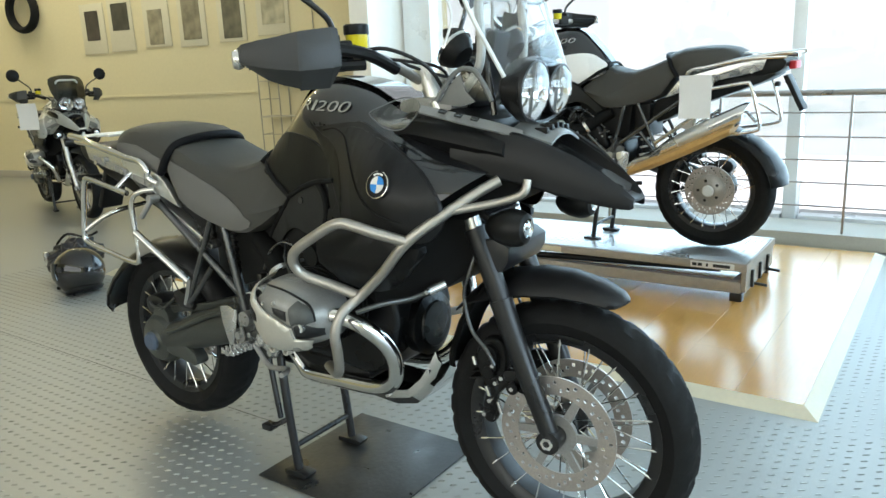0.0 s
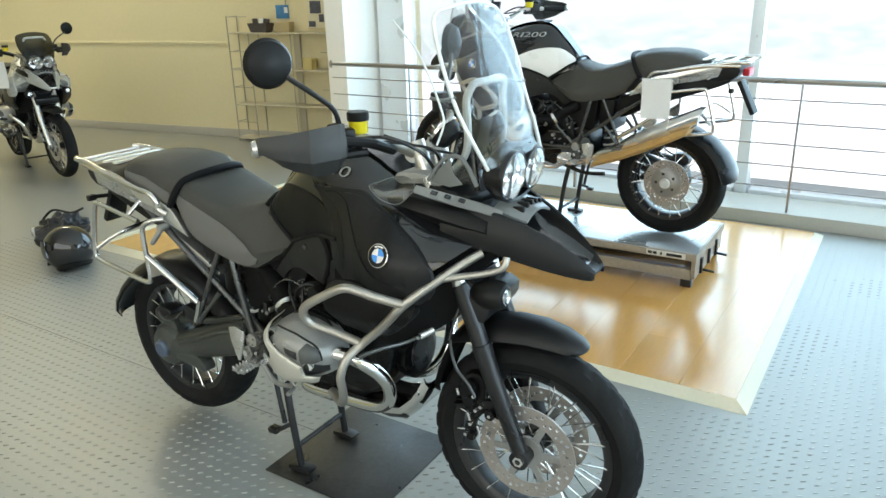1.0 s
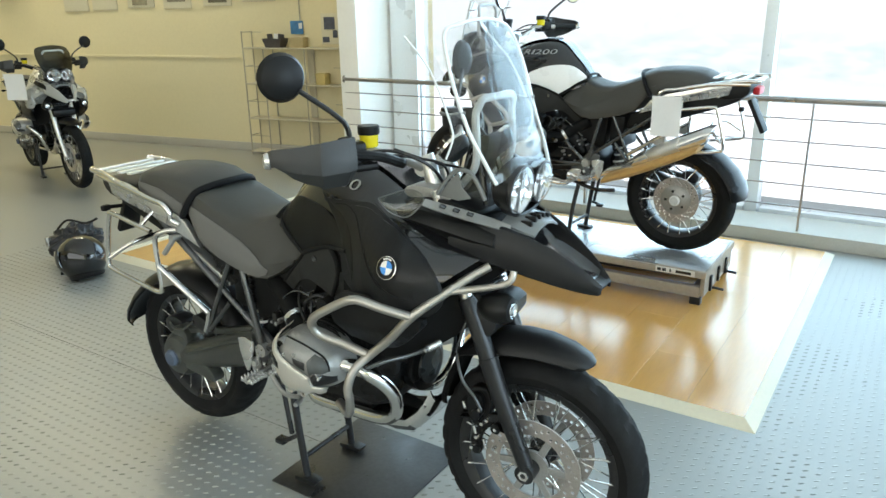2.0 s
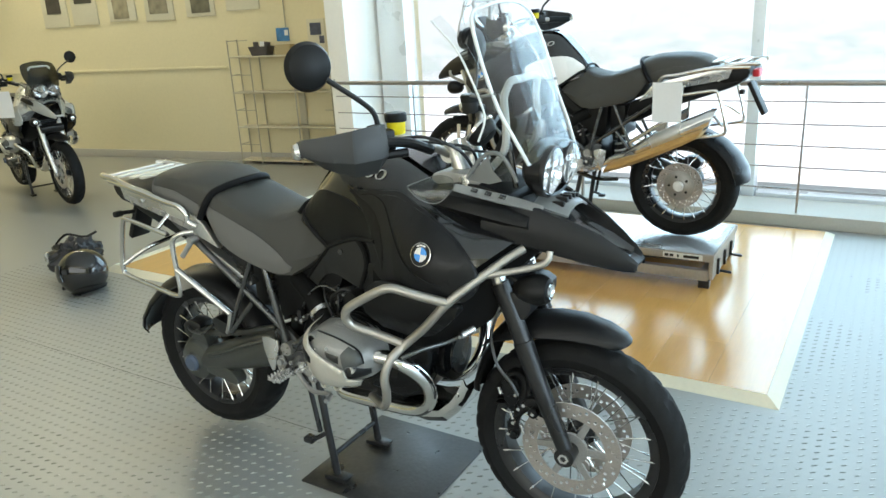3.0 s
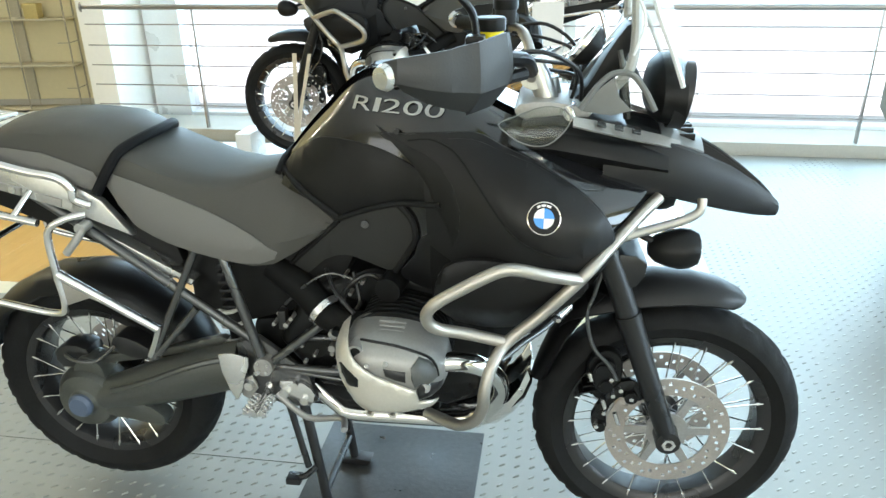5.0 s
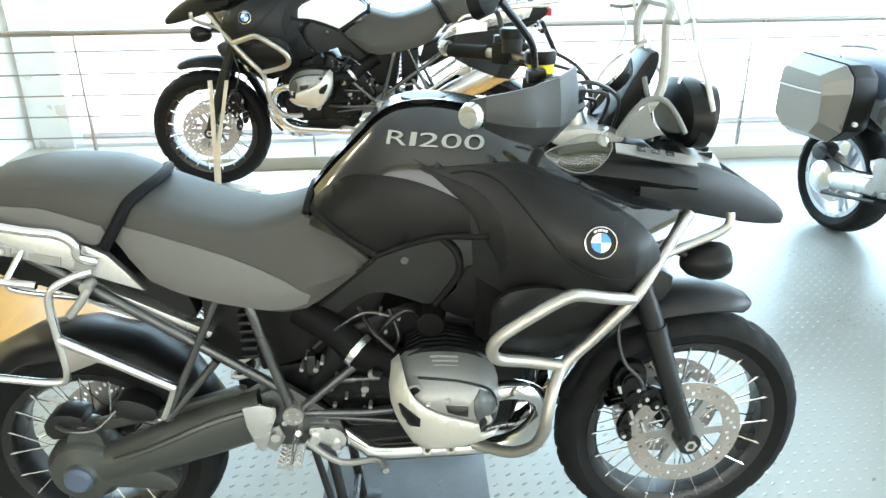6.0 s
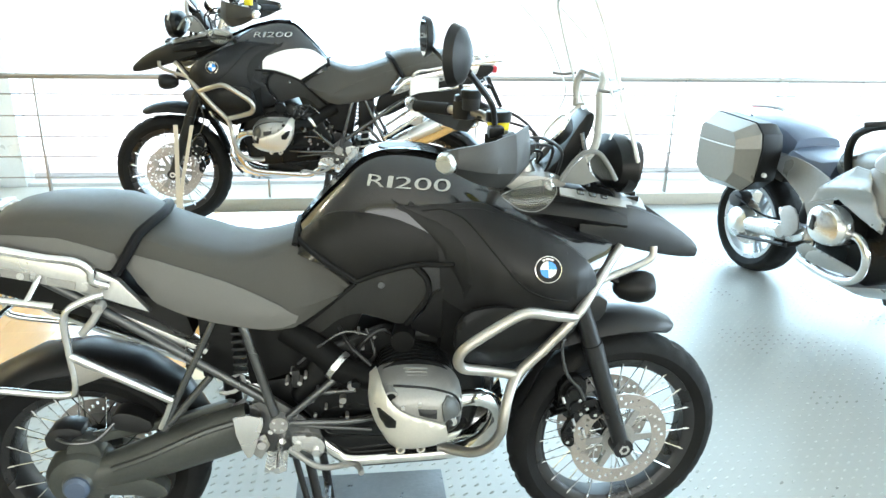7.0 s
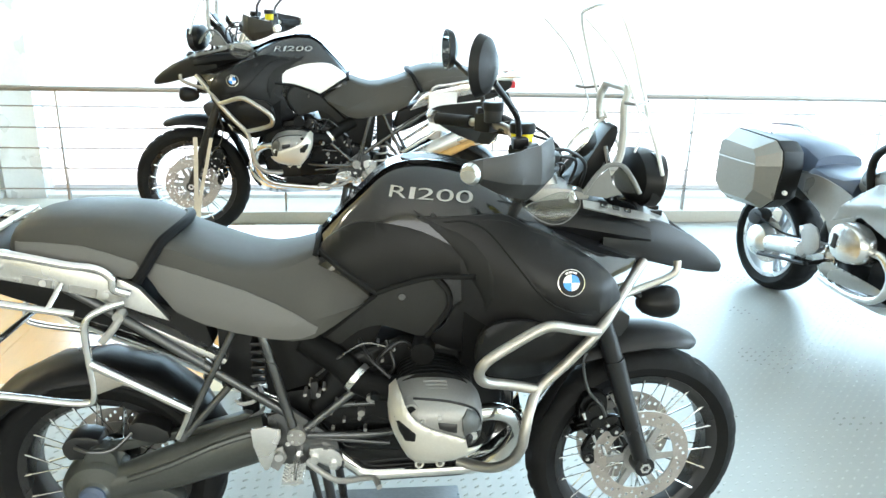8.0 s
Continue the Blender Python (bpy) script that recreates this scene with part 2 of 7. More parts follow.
def tube(pts, r, seg=10, n=5, closed=False, r_end=None):
    path = spline(pts, n, closed)
    rings = []
    up = None
    k = len(path)
    for i, p in enumerate(path):
        if closed:
            d = path[(i + 1) % k] - path[i - 1]
        else:
            d = path[min(k - 1, i + 1)] - path[max(0, i - 1)]
        d.normalize()
        if up is None:
            up = d.orthogonal().normalized()
        up = (up - d * up.dot(d)).normalized()
        side = d.cross(up)
        rr = r if r_end is None else r + (r_end - r) * i / (k - 1)
        rings.append([p + rr * (math.cos(a) * up + math.sin(a) * side) for a in (2 * math.pi * j / seg for j in range(seg))])
    if closed:
        rings.append(rings[0])
        bm = loft(rings, cap=False)
        bmesh.ops.remove_doubles(bm, verts=bm.verts, dist=1e-6)
        return bm
    return loft(rings)


def rod(a, b, r, r2=None, seg=12):
    return tube([a, b], r, seg, r_end=r if r2 is None else r2)


def lathe(profile, seg=48, centre=(0, 0, 0), shape=None, closed=True):
    """A body turned about the y axis: profile of (radius, y); shape(i, j, radius) may change a radius."""
    rings = []
    cx, cy, cz = centre
    for i in range(seg):
        a = 2 * math.pi * i / seg
        row = []
        for j, (r, y) in enumerate(profile):
            rr = shape(i, j, r) if shape else r
            row.append((cx + rr * math.cos(a), cy + y, cz + rr * math.sin(a)))
        rings.append(row)
    bm = bmesh.new()
    vs = [[bm.verts.new(p) for p in r] for r in rings]
    n = len(profile)
    for i in range(seg):
        a, b = vs[i], vs[(i + 1) % seg]
        for j in range(n if closed else n - 1):
            bm.faces.new((a[j], a[(j + 1) % n], b[(j + 1) % n], b[j]))
    bmesh.ops.remove_doubles(bm, verts=bm.verts, dist=1e-5)
    return bm


def turned(bm, m):
    bmesh.ops.transform(bm, matrix=m, verts=bm.verts)
    return bm


def bevelled(bm, width, segs=2, angle=30):
    if width > 0:
        es = [e for e in bm.edges if len(e.link_faces) == 2 and e.calc_face_angle(0) > radians(angle)]
        bmesh.ops.bevel(bm, geom=es, offset=width, segments=segs, profile=0.6, affect='EDGES', clamp_overlap=True)
    return bm


def box(lo, hi, bevel=0.0, segs=2):
    bm = bmesh.new()
    bmesh.ops.create_cube(bm, size=1)
    s = [b - a for a, b in zip(lo, hi)]
    c = [(a + b) / 2 for a, b in zip(lo, hi)]
    bmesh.ops.transform(bm, matrix=Matrix.Translation(c) @ Matrix.Diagonal((*s, 1)), verts=bm.verts)
    return bevelled(bm, bevel, segs)


def slab(poly, y0, y1, bevel=0.004, segs=2):
    """A plate: an outline in (x, z), from y0 to y1, with rounded edges."""
    bm = bmesh.new()
    a = [bm.verts.new((x, y0, z)) for x, z in poly]
    b = [bm.verts.new((x, y1, z)) for x, z in poly]
    n = len(poly)
    bm.faces.new(a)
    bm.faces.new(b[::-1])
    for i in range(n):
        bm.faces.new((a[i], b[i], b[(i + 1) % n], a[(i + 1) % n]))
    bmesh.ops.recalc_face_normals(bm, faces=bm.faces)
    return bevelled(bm, bevel, segs)


def round_outline(pts, n=4):
    return [(p.x, p.z) for p in spline([(x, 0, z) for x, z in pts], n, True)]


def skin(poly, depth, thick=0.006, step=0.03, side=-1, smooth=3):
    """A curved panel: an outline in (x, z) laid on the surface y = side * depth(x, z), with thickness."""
    out = round_outline(poly, smooth) if smooth else poly
    bm = bmesh.new()
    f = bm.faces.new([bm.verts.new((x, 0, z)) for x, z in out])
    bmesh.ops.triangulate(bm, faces=[f])
    xs, zs = [p[0] for p in out], [p[1] for p in out]
    for lo, hi, no in ((min(xs), max(xs), (1, 0, 0)), (min(zs), max(zs), (0, 0, 1))):
        k = int((hi - lo) / step)
        for i in range(1, k + 1):
            c = lo + (hi - lo) * i / (k + 1)
            co = (c, 0, 0) if no[0] else (0, 0, c)
            bmesh.ops.bisect_plane(bm, geom=bm.verts[:] + bm.edges[:] + bm.faces[:], plane_co=co, plane_no=no)
    bmesh.ops.dissolve_degenerate(bm, edges=bm.edges, dist=1e-5)
    rim = [e for e in bm.edges if e.is_boundary]
    rimv = {v for e in rim for v in e.verts}
    top = {v: depth(v.co.x, v.co.z) for v in bm.verts}
    geo = bmesh.ops.duplicate(bm, geom=bm.verts[:] + bm.edges[:] + bm.faces[:])
    vm = geo["vert_map"]
    for v, d in top.items():
        w = vm[v]
        w.co.y = side * (d - thick)
        v.co.y = side * (d - (thick * 0.35 if v in rimv else 0))
    for e in rim:
        a, b = e.verts
        bm.faces.new((a, b, vm[b], vm[a]))
    return bm


def lerp(x, xs, ys):
    return float(np.interp(x, xs, ys))


def text_mesh(body, size):
    cu = bpy.data.curves.new("lettering", "FONT")
    cu.body, cu.size, cu.extrude, cu.align_x = body, size, 0.0, 'LEFT'
    ob = bpy.data.objects.new("lettering", cu)
    scene.collection.objects.link(ob)
    bpy.context.view_layer.update()
    me = bpy.data.meshes.new_from_object(ob.evaluated_get(bpy.context.evaluated_depsgraph_get()))
    bpy.data.objects.remove(ob)
    bm = bmesh.new()
    bm.from_mesh(me)
    bpy.data.meshes.remove(me)
    return bm

# ---- the room ----
def setting(name, bm, material, label, category):
    return tagged(part(name, bm, material), label, category, kind="structure")


X0, X1, Y0, Y1, H = -11.0, 9.6, -7.0, 4.2, 5.0
CORNER = pose(-3.0, 4.88, 0, 0, 0, 9.1)      # the cream wall runs off from here at a slight angle
floor = setting("floor", box((X0, Y0, -0.1), (X1, Y1 + 0.9, 0)), FLOOR, "grey studded metal showroom floor with seams", "floor")
setting("ceiling", box((X0, Y0, H), (X1, Y1 + 0.9, H + 0.1)), CEIL, "plain pale showroom ceiling", "ceiling")
setting("wall_west", box((X0 - 0.2, Y0, 0), (X0, Y1 + 0.3, H)), WALL, "plain cream painted wall", "wall")
# an added opening, out of view, where the side fill lamp stands
east = merge(box((X1, Y0, 0), (X1 + 0.2, Y1 + 0.3, 0.55)), box((X1, Y0, 3.65), (X1 + 0.2, Y1 + 0.3, H)), box((X1, Y0, 0.55), (X1 + 0.2, -5.1, 3.65)), box((X1, 3.1, 0.55), (X1 + 0.2, Y1 + 0.3, 3.65)))
setting("wall_east", east, WALL, "plain cream wall, out of view, with an added wide opening", "wall")
setting("wall_north", turned(box((-8.3, 0, 0), (0, 0.25, H)), CORNER), WALL, "cream wall with a row of framed pictures", "wall")
# this opening is out of view, added to go with the rear fill lamp
south = merge(box((X0, Y0 - 0.2, 0), (X1, Y0, 0.9)), box((X0, Y0 - 0.2, 4.3), (X1, Y0, H)), box((X0, Y0 - 0.2, 0.9), (-5.6, Y0, 4.3)), box((6.6, Y0 - 0.2, 0.9), (X1, Y0, 4.3)))
setting("wall_south", south, WALL, "plain cream wall, out of view, with an added wide opening", "wall")
setting("column", merge(box((-3.2, 3.76, 0), (-2.975, 4.95, H), 0.01), box((-3.225, 3.735, 0), (-2.95, 4.95, 0.14), 0.008)), COLUMN, "white painted column on a plinth beside the glazed front", "column")
setting("baseboard", turned(box((-8.2, -0.02, 0), (-0.1, 0, 0.1), 0.004), CORNER), KERB, "beige skirting along the cream wall", "baseboard")
setting("trim", turned(box((-8.2, -0.015, 1.1), (-2.4, 0, 1.13), 0.003), CORNER), WALL, "cream dado rail on the wall", "trim")
setting("kerb", box((-2.95, 3.72, 0), (X1, Y1 - 0.02, 0.095), 0.008), KERB, "low beige stone kerb under the railing", "kerb")


def facade():
    """Glazed front: mullions, transoms and panes."""
    w = new("window_1")
    tagged(w, "tall glazed front with grey metal mullions", "window", kind="structure")
    xs = [-2.74, 0.53, 3.8, 7.07, X1 - 0.05]
    for x in xs:
        part("mullion", box((x - (0.19 if x < -2 else 0.045), Y1 + 0.02, 0), (x + (0.12 if x < -2 else 0.045), Y1 + 0.2, H), 0.006), WINDOW_METAL, w)
    for z in (0.06, 3.3, H - 0.06):
        for a, b in zip(xs, xs[1:]):
            part("transom", box((a + 0.06, Y1 + 0.04, z - 0.05), (b - 0.06, Y1 + 0.18, z + 0.05), 0.006), WINDOW_METAL, w)
    for a, b in zip(xs, xs[1:]):
        for z0, z1 in ((0.11, 3.25), (3.35, H - 0.11)):
            p = part("pane", box((a + (0.125 if a < -2 else 0.048), Y1 + 0.1, z0), (b - 0.048, Y1 + 0.112, z1)), PANE, w)
            p.visible_shadow = False
    return w


facade()


def railing():
    r = thing("railing", "steel guard rail with thin horizontal bars on a kerb", "railing")
    y = 3.775
    x0, x1 = -3.15, X1 - 0.1
    part("handrail", rod((x0, y, 1.005), (x1, y, 1.005), 0.021), RAIL_METAL, r)
    for z in (0.88, 0.725, 0.575, 0.425, 0.27):
        part("bar", rod((x0, y - 0.012, z), (x1, y - 0.012, z), 0.0055, seg=8), RAIL_METAL, r)
    x = 0.937 - 1.6 * 2
    while x < x1:
        part("post", box((x - 0.007, y - 0.02, 0.095), (x + 0.007, y + 0.02, 0.99), 0.002), RAIL_METAL, r)
        x += 1.6
    part("wall_flange", lathe([(0, 0), (0.04, 0), (0.04, 0.01), (0, 0.01)], 20, (0, 0, 0)), RAIL_METAL, r).matrix_local = pose(x0, y, 1.005, 0, 0, 90)
    return r


railing()


def outside():
    """The showroom lies a storey up: pale paving below, hazy trees and white sky beyond."""
    ground = part("ground", box((-90, -90, -4.4), (120, 120, -4.2)), shader("pale_paving", (0.78, 0.78, 0.76), 0.7, vary=0.1, grain=2, stain=0.2))
    tagged(ground, "pale sunlit paving outside the glass", "ground", kind="structure")
    m = bpy.data.materials.new("hazy_distance")
    m.use_nodes = True
    nt = m.node_tree
    nt.nodes.remove(nt.nodes["Principled BSDF"])
    em, tc, sep, nz, mp, up, low, dense, a, b, mix = (nt.nodes.new(k) for k in ("ShaderNodeEmission", "ShaderNodeTexCoord", "ShaderNodeSeparateXYZ", "ShaderNodeTexNoise", "ShaderNodeMapping", "ShaderNodeMapRange", "ShaderNodeMapRange", "ShaderNodeMapRange",
                                                      "ShaderNodeMath", "ShaderNodeMath", "ShaderNodeMix"))
    nt.links.new(tc.outputs["Object"], sep.inputs[0]), nt.links.new(tc.outputs["Object"], mp.inputs[0]), nt.links.new(mp.outputs[0], nz.inputs["Vector"])
    mp.inputs["Scale"].default_value = (0.55, 1.0, 1.5)
    nz.inputs["Scale"].default_value, nz.inputs["Detail"].default_value = 1.0, 5
    # haze is painted as a pale, broken colour band; the whole sheet glows
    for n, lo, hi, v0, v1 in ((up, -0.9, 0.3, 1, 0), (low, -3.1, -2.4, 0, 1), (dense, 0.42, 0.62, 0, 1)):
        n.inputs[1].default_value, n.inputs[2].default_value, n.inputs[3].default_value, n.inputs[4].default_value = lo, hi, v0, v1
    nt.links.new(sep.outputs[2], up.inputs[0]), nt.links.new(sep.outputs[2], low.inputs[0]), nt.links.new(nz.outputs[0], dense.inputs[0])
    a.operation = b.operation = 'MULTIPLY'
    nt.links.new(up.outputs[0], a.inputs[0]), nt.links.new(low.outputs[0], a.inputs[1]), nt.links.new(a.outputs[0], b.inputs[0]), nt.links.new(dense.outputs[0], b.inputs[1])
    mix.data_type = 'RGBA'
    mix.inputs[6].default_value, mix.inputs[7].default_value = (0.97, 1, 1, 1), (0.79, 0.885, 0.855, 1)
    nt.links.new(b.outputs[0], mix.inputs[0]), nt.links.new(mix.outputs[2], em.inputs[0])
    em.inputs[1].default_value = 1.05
    nt.links.new(em.outputs[0], nt.nodes["Material Output"].inputs[0])
    tagged(part("backdrop", box((-90, 45, -4.2), (110, 45.2, 40)), m), "glowing backdrop sheet coloured as hazy pale trees under white sky", "backdrop", kind="structure")


outside()


def platform():
    """Laminate display floor of long planks with a bevelled edge."""
    x0, x1, y0, y1, z = -3.17, 1.205, 1.055, 3.64, 0.03
    p = thing("display_platform", "low oak display platform with cream edges on the floor", "platform")
    e = 0.055
    def edge(a, b, c, d):
        bm = bmesh.new()
        lo = [bm.verts.new((*q, 0.0)) for q in (a, b)]
        hi = [bm.verts.new((*q, z + 0.002)) for q in (d, c)]
        lo2 = [bm.verts.new((*q, 0.0)) for q in (d, c)]
        bm.faces.new((lo[0], lo[1], hi[1], hi[0])), bm.faces.new((hi[0], hi[1], lo2[1], lo2[0])), bm.faces.new((lo[1], lo[0], lo2[0], lo2[1]))
        bm.faces.new((lo[0], hi[0], lo2[0])), bm.faces.new((lo[1], lo2[1], hi[1]))
        return bm
    c = [(x0, y0), (x1, y0), (x1, y1), (x0, y1)]
    i = [(x0 + e, y0 + e), (x1 - e, y0 + e), (x1 - e, y1 - e), (x0 + e, y1 - e)]
    for k in range(4):
        part("edge_trim", edge(c[k], c[(k + 1) % 4], i[(k + 1) % 4], i[k]), WOOD_TRIM, p, "cream bevelled edge strip")
    part("base_board", box((x0 + e, y0 + e, 0), (x1 - e, y1 - e, z - 0.009)), WOOD_TRIM, p)
    pw, pl = 0.2635, 1.29
    ix0, ix1, iy0, iy1 = x0 + e, x1 - e, y0 + e, y1 - e
    meshes = {}
    x, col = 0.913 - 15 * pw, 0
    while x < ix1 - 0.01:
        x, w = max(x, ix0), min(x + pw, ix1) - max(x, ix0)
        y = iy0 - (col * 0.43) % pl
        while y < iy1:
            a, b = max(y, iy0), min(y + pl, iy1)
            if b - a > 0.02:
                key = (round(w, 3), round(b - a, 3))
                if key not in meshes:
                    ob = part("plank", box((0, 0, 0), (w - 0.0008, b - a - 0.0008, 0.009), 0.0005, 1), LAMINATE, p)
                    meshes[key] = ob.data
                else:
                    ob = new("plank", meshes[key])
                    ob.parent = p
                ob.location = (x, a, z - 0.009)
            y += pl
        x += w
        col += 1
    return p


platform()
part("floor_plate", box((-0.228, -0.188, 0), (0.272, 0.315, 0.006), 0.002), PLATE)
tagged(bpy.data.objects["floor_plate"], "dark worn square steel plate under the centre stand", "floor plate")

# ---- wheels ----


def tyre(radius, width, rim_r, seg=150, knob=5):
    h = width / 2
    prof = [(rim_r - 0.004, -h * 0.62), (rim_r + 0.012, -h * 0.8), (rim_r + (radius - rim_r) * 0.45, -h), (radius - 0.035, -h * 0.95), (radius - 0.02, -h * 0.84),
            (radius - 0.009, -h * 0.6), (radius - 0.003, -h * 0.32), (radius, -h * 0.05), (radius, h * 0.05), (radius - 0.003, h * 0.32), (radius - 0.009, h * 0.6),
            (radius - 0.02, h * 0.84), (radius - 0.035, h * 0.95), (rim_r + (radius - rim_r) * 0.45, h), (rim_r + 0.012, h * 0.8), (rim_r - 0.004, h * 0.62)]

    def groove(i, j, r):
        if 4 <= j <= 11:
            k = abs(j - 7.5)
            if (i + int(k * 1.2)) % knob == 0:
                return r - 0.007
            if j in (6, 9) and i % 2:
                return r - 0.003
        return r
    return lathe(prof, seg, shape=groove)


def brake_disc(r0, r1, thick=0.005, rings=5, seg=96):
    """A drilled disc: cells left out of a turned ring make the holes."""
    rad = [r0 + (r1 - r0) * k / rings for k in range(rings + 1)]
    hole = lambda i, k: 0 < k < rings - 1 and (i + 2 * k) % 6 == 0
    bm = bmesh.new()
    v = {}

    def vert(i, k, s):
        key = (i % seg, k, s)
        if key not in v:
            a = 2 * math.pi * key[0] / seg
            v[key] = bm.verts.new((rad[k] * math.cos(a), s * thick / 2, rad[k] * math.sin(a)))
        return v[key]
    for i in range(seg):
        for k in range(rings):
            if hole(i, k):
                q = [(i, k), (i + 1, k), (i + 1, k + 1), (i, k + 1)]
                for a, b in zip(q, q[1:] + q[:1]):
                    bm.faces.new((vert(*a, -1), vert(*b, -1), vert(*b, 1), vert(*a, 1)))
                continue
            for s in (-1, 1):
                bm.faces.new((vert(i, k, s), vert(i + 1, k, s), vert(i + 1, k + 1, s), vert(i, k + 1, s)))
        for k in (0, rings):
            bm.faces.new((vert(i, k, -1), vert(i + 1, k, -1), vert(i + 1, k, 1), vert(i, k, 1)))
    return bm


def spoked_wheel(name, bike, centre, radius, width, rim_r, spokes, front):
    """Cross-spoked wheel: the spokes end at the rim's outer flanges."""
    w = new(name)
    w.parent, w.location = bike, centre
    part("tyre", tyre(radius, width, rim_r), RUBBER, w, "black tyre with a grooved tread")
    hw = width * 0.36
    part("rim", lathe([(rim_r - 0.012, -hw), (rim_r + 0.008, -hw - 0.004), (rim_r + 0.01, -hw + 0.004), (rim_r - 0.01, -hw * 0.7), (rim_r - 0.014, 0), (rim_r - 0.01, hw * 0.7),
                       (rim_r + 0.01, hw - 0.004), (rim_r + 0.008, hw + 0.004), (rim_r - 0.012, hw), (rim_r - 0.022, hw * 0.75), (rim_r - 0.024, 0), (rim_r - 0.022, -hw * 0.75)], 72), RIM_BLACK, w)
    hub_r = 0.045 if front else 0.06
    fl = 0.036 if front else 0.05
    part("hub", lathe([(0.0, -fl - 0.02), (0.022, -fl - 0.02), (0.024, -fl), (hub_r, -fl), (hub_r, -fl + 0.008), (0.03, -fl + 0.014), (0.028, 0), (0.03, fl - 0.014), (hub_r, fl - 0.008), (hub_r, fl),
                       (0.024, fl), (0.022, fl + 0.02), (0.0, fl + 0.02)], 32, closed=False), BLACK_METAL, w)
    base = None
    for i in range(spokes):
        side = 1 if i % 2 else -1
        lead = 1 if (i // 2) % 2 else -1
        a = 2 * math.pi * i / spokes
        if base is None:
            base = {}
        key = (side, lead)
        if key not in base:
            th = 0.55 * lead
            p0 = Vector((hub_r * 0.9 * math.cos(th), side * (fl - 0.004), hub_r * 0.9 * math.sin(th)))
            p1 = Vector((rim_r - 0.004, side * (hw - 0.002), 0))
            p2 = p1 + (p1 - p0).normalized() * 0.012
            bm = merge(rod(p0, p1, 0.0021, seg=6), rod(p1 - (p1 - p0).normalized() * 0.018, p2, 0.0036, seg=6))
            ob = part("spoke", bm, CHROME, w)
            base[key] = ob.data
        else:
            ob = new("spoke", base[key])
            ob.parent = w
        ob.rotation_euler = (0, -a, 0)
    if front:
        for s in (-1, 1):
            ob = part("brake_disc", brake_disc(0.105, 0.152), DISC, w, "drilled steel brake disc")
            ob.location = (0, s * 0.062, 0)
            c = part("disc_carrier", lathe([(0.026, -0.006), (0.052, -0.006), (0.052, 0.006), (0.026, 0.006)], 32), CAST_ALU, w)
            c.location = (0, s * 0.06, 0)
            first = None
            for k in range(6):
                if first is None:
                    arm = part("carrier_arm", slab([(0.045, -0.014), (0.108, -0.008), (0.108, 0.012), (0.045, 0.01)], -0.004, 0.004, 0.001, 1), CAST_ALU, w)
                    first = arm.data
                else:
                    arm = new("carrier_arm", first)
                    arm.parent = w
                arm.matrix_basis = Matrix.Translation((0, s * 0.06, 0)) @ Matrix.Rotation(2 * math.pi * k / 6, 4, 'Y')
    else:
        ob = part("brake_disc", brake_disc(0.085, 0.133), DISC, w, "drilled steel brake disc")
        ob.location = (0, 0.07, 0)
        part("hub_flange", lathe([(0.03, 0.06), (0.088, 0.066), (0.088, 0.074), (0.06, 0.078), (0.045, 0.09), (0.03, 0.092)], 32), CAST_ALU, w)
        part("hub_centre", lathe([(0, 0.085), (0.03, 0.085), (0.032, 0.096), (0.024, 0.104), (0, 0.106)], 24, closed=False), SCREEN_EDGE, w)
        for k in range(5):
            a = 2 * math.pi * k / 5
            part("hub_bolt", rod((0.055 * math.cos(a), 0.076, 0.055 * math.sin(a)), (0.055 * math.cos(a), 0.088, 0.055 * math.sin(a)), 0.008, seg=8), BLACK_METAL, w)
    return w


# ---- the big twin-cylinder touring enduro ----
BODY = ((-0.17, 0.11, 1.04), (-0.108, 0.125, 1.112), (-0.05, 0.137, 1.17), (0.004, 0.148, 1.221), (0.058, 0.16, 1.243), (0.139, 0.178, 1.243), (0.25, 0.22, 1.215), (0.34, 0.258, 1.17),
        (0.44, 0.282, 1.125), (0.52, 0.27, 1.085), (0.60, 0.225, 1.06), (0.66, 0.18, 1.04))
BODY = [tuple(q) for q in spline(BODY, 4)]
BX, BW, BZ = ([b[k] for b in BODY] for k in range(3))


def body_half(x, z):
    """Half the width of tank and side panels at a place of the side view."""
    w, zt, zm = lerp(x, BX, BW), lerp(x, BX, BZ), 0.95
    if z > zm:
        u = min(1.0, (z - zm) / (zt - zm))
        return w * max(0.03, 1 - u ** 2.2) ** 0.5
    return w * (1 - 0.25 * min(1.0, (zm - z) / 0.25) ** 2)


def tank_body(lo_line):
    rings = []
    for x, w, zt in BODY:
        zl = lerp(x, *lo_line)
        zs = [zl + (zt - zl) * k / 9 for k in range(10)]
        zs = [*zs[:-1], zs[-2] + (zt - zs[-2]) * 0.5, zs[-2] + (zt - zs[-2]) * 0.85]
        right = [(x, -body_half(x, z), z) for z in zs]
        left = [(x, -y, z) for _, y, z in reversed(right)]
        rings.append([*right, (x, -0.3 * w, zt + 0.001), (x, 0.3 * w, zt + 0.001), *left])
    return loft(rings)


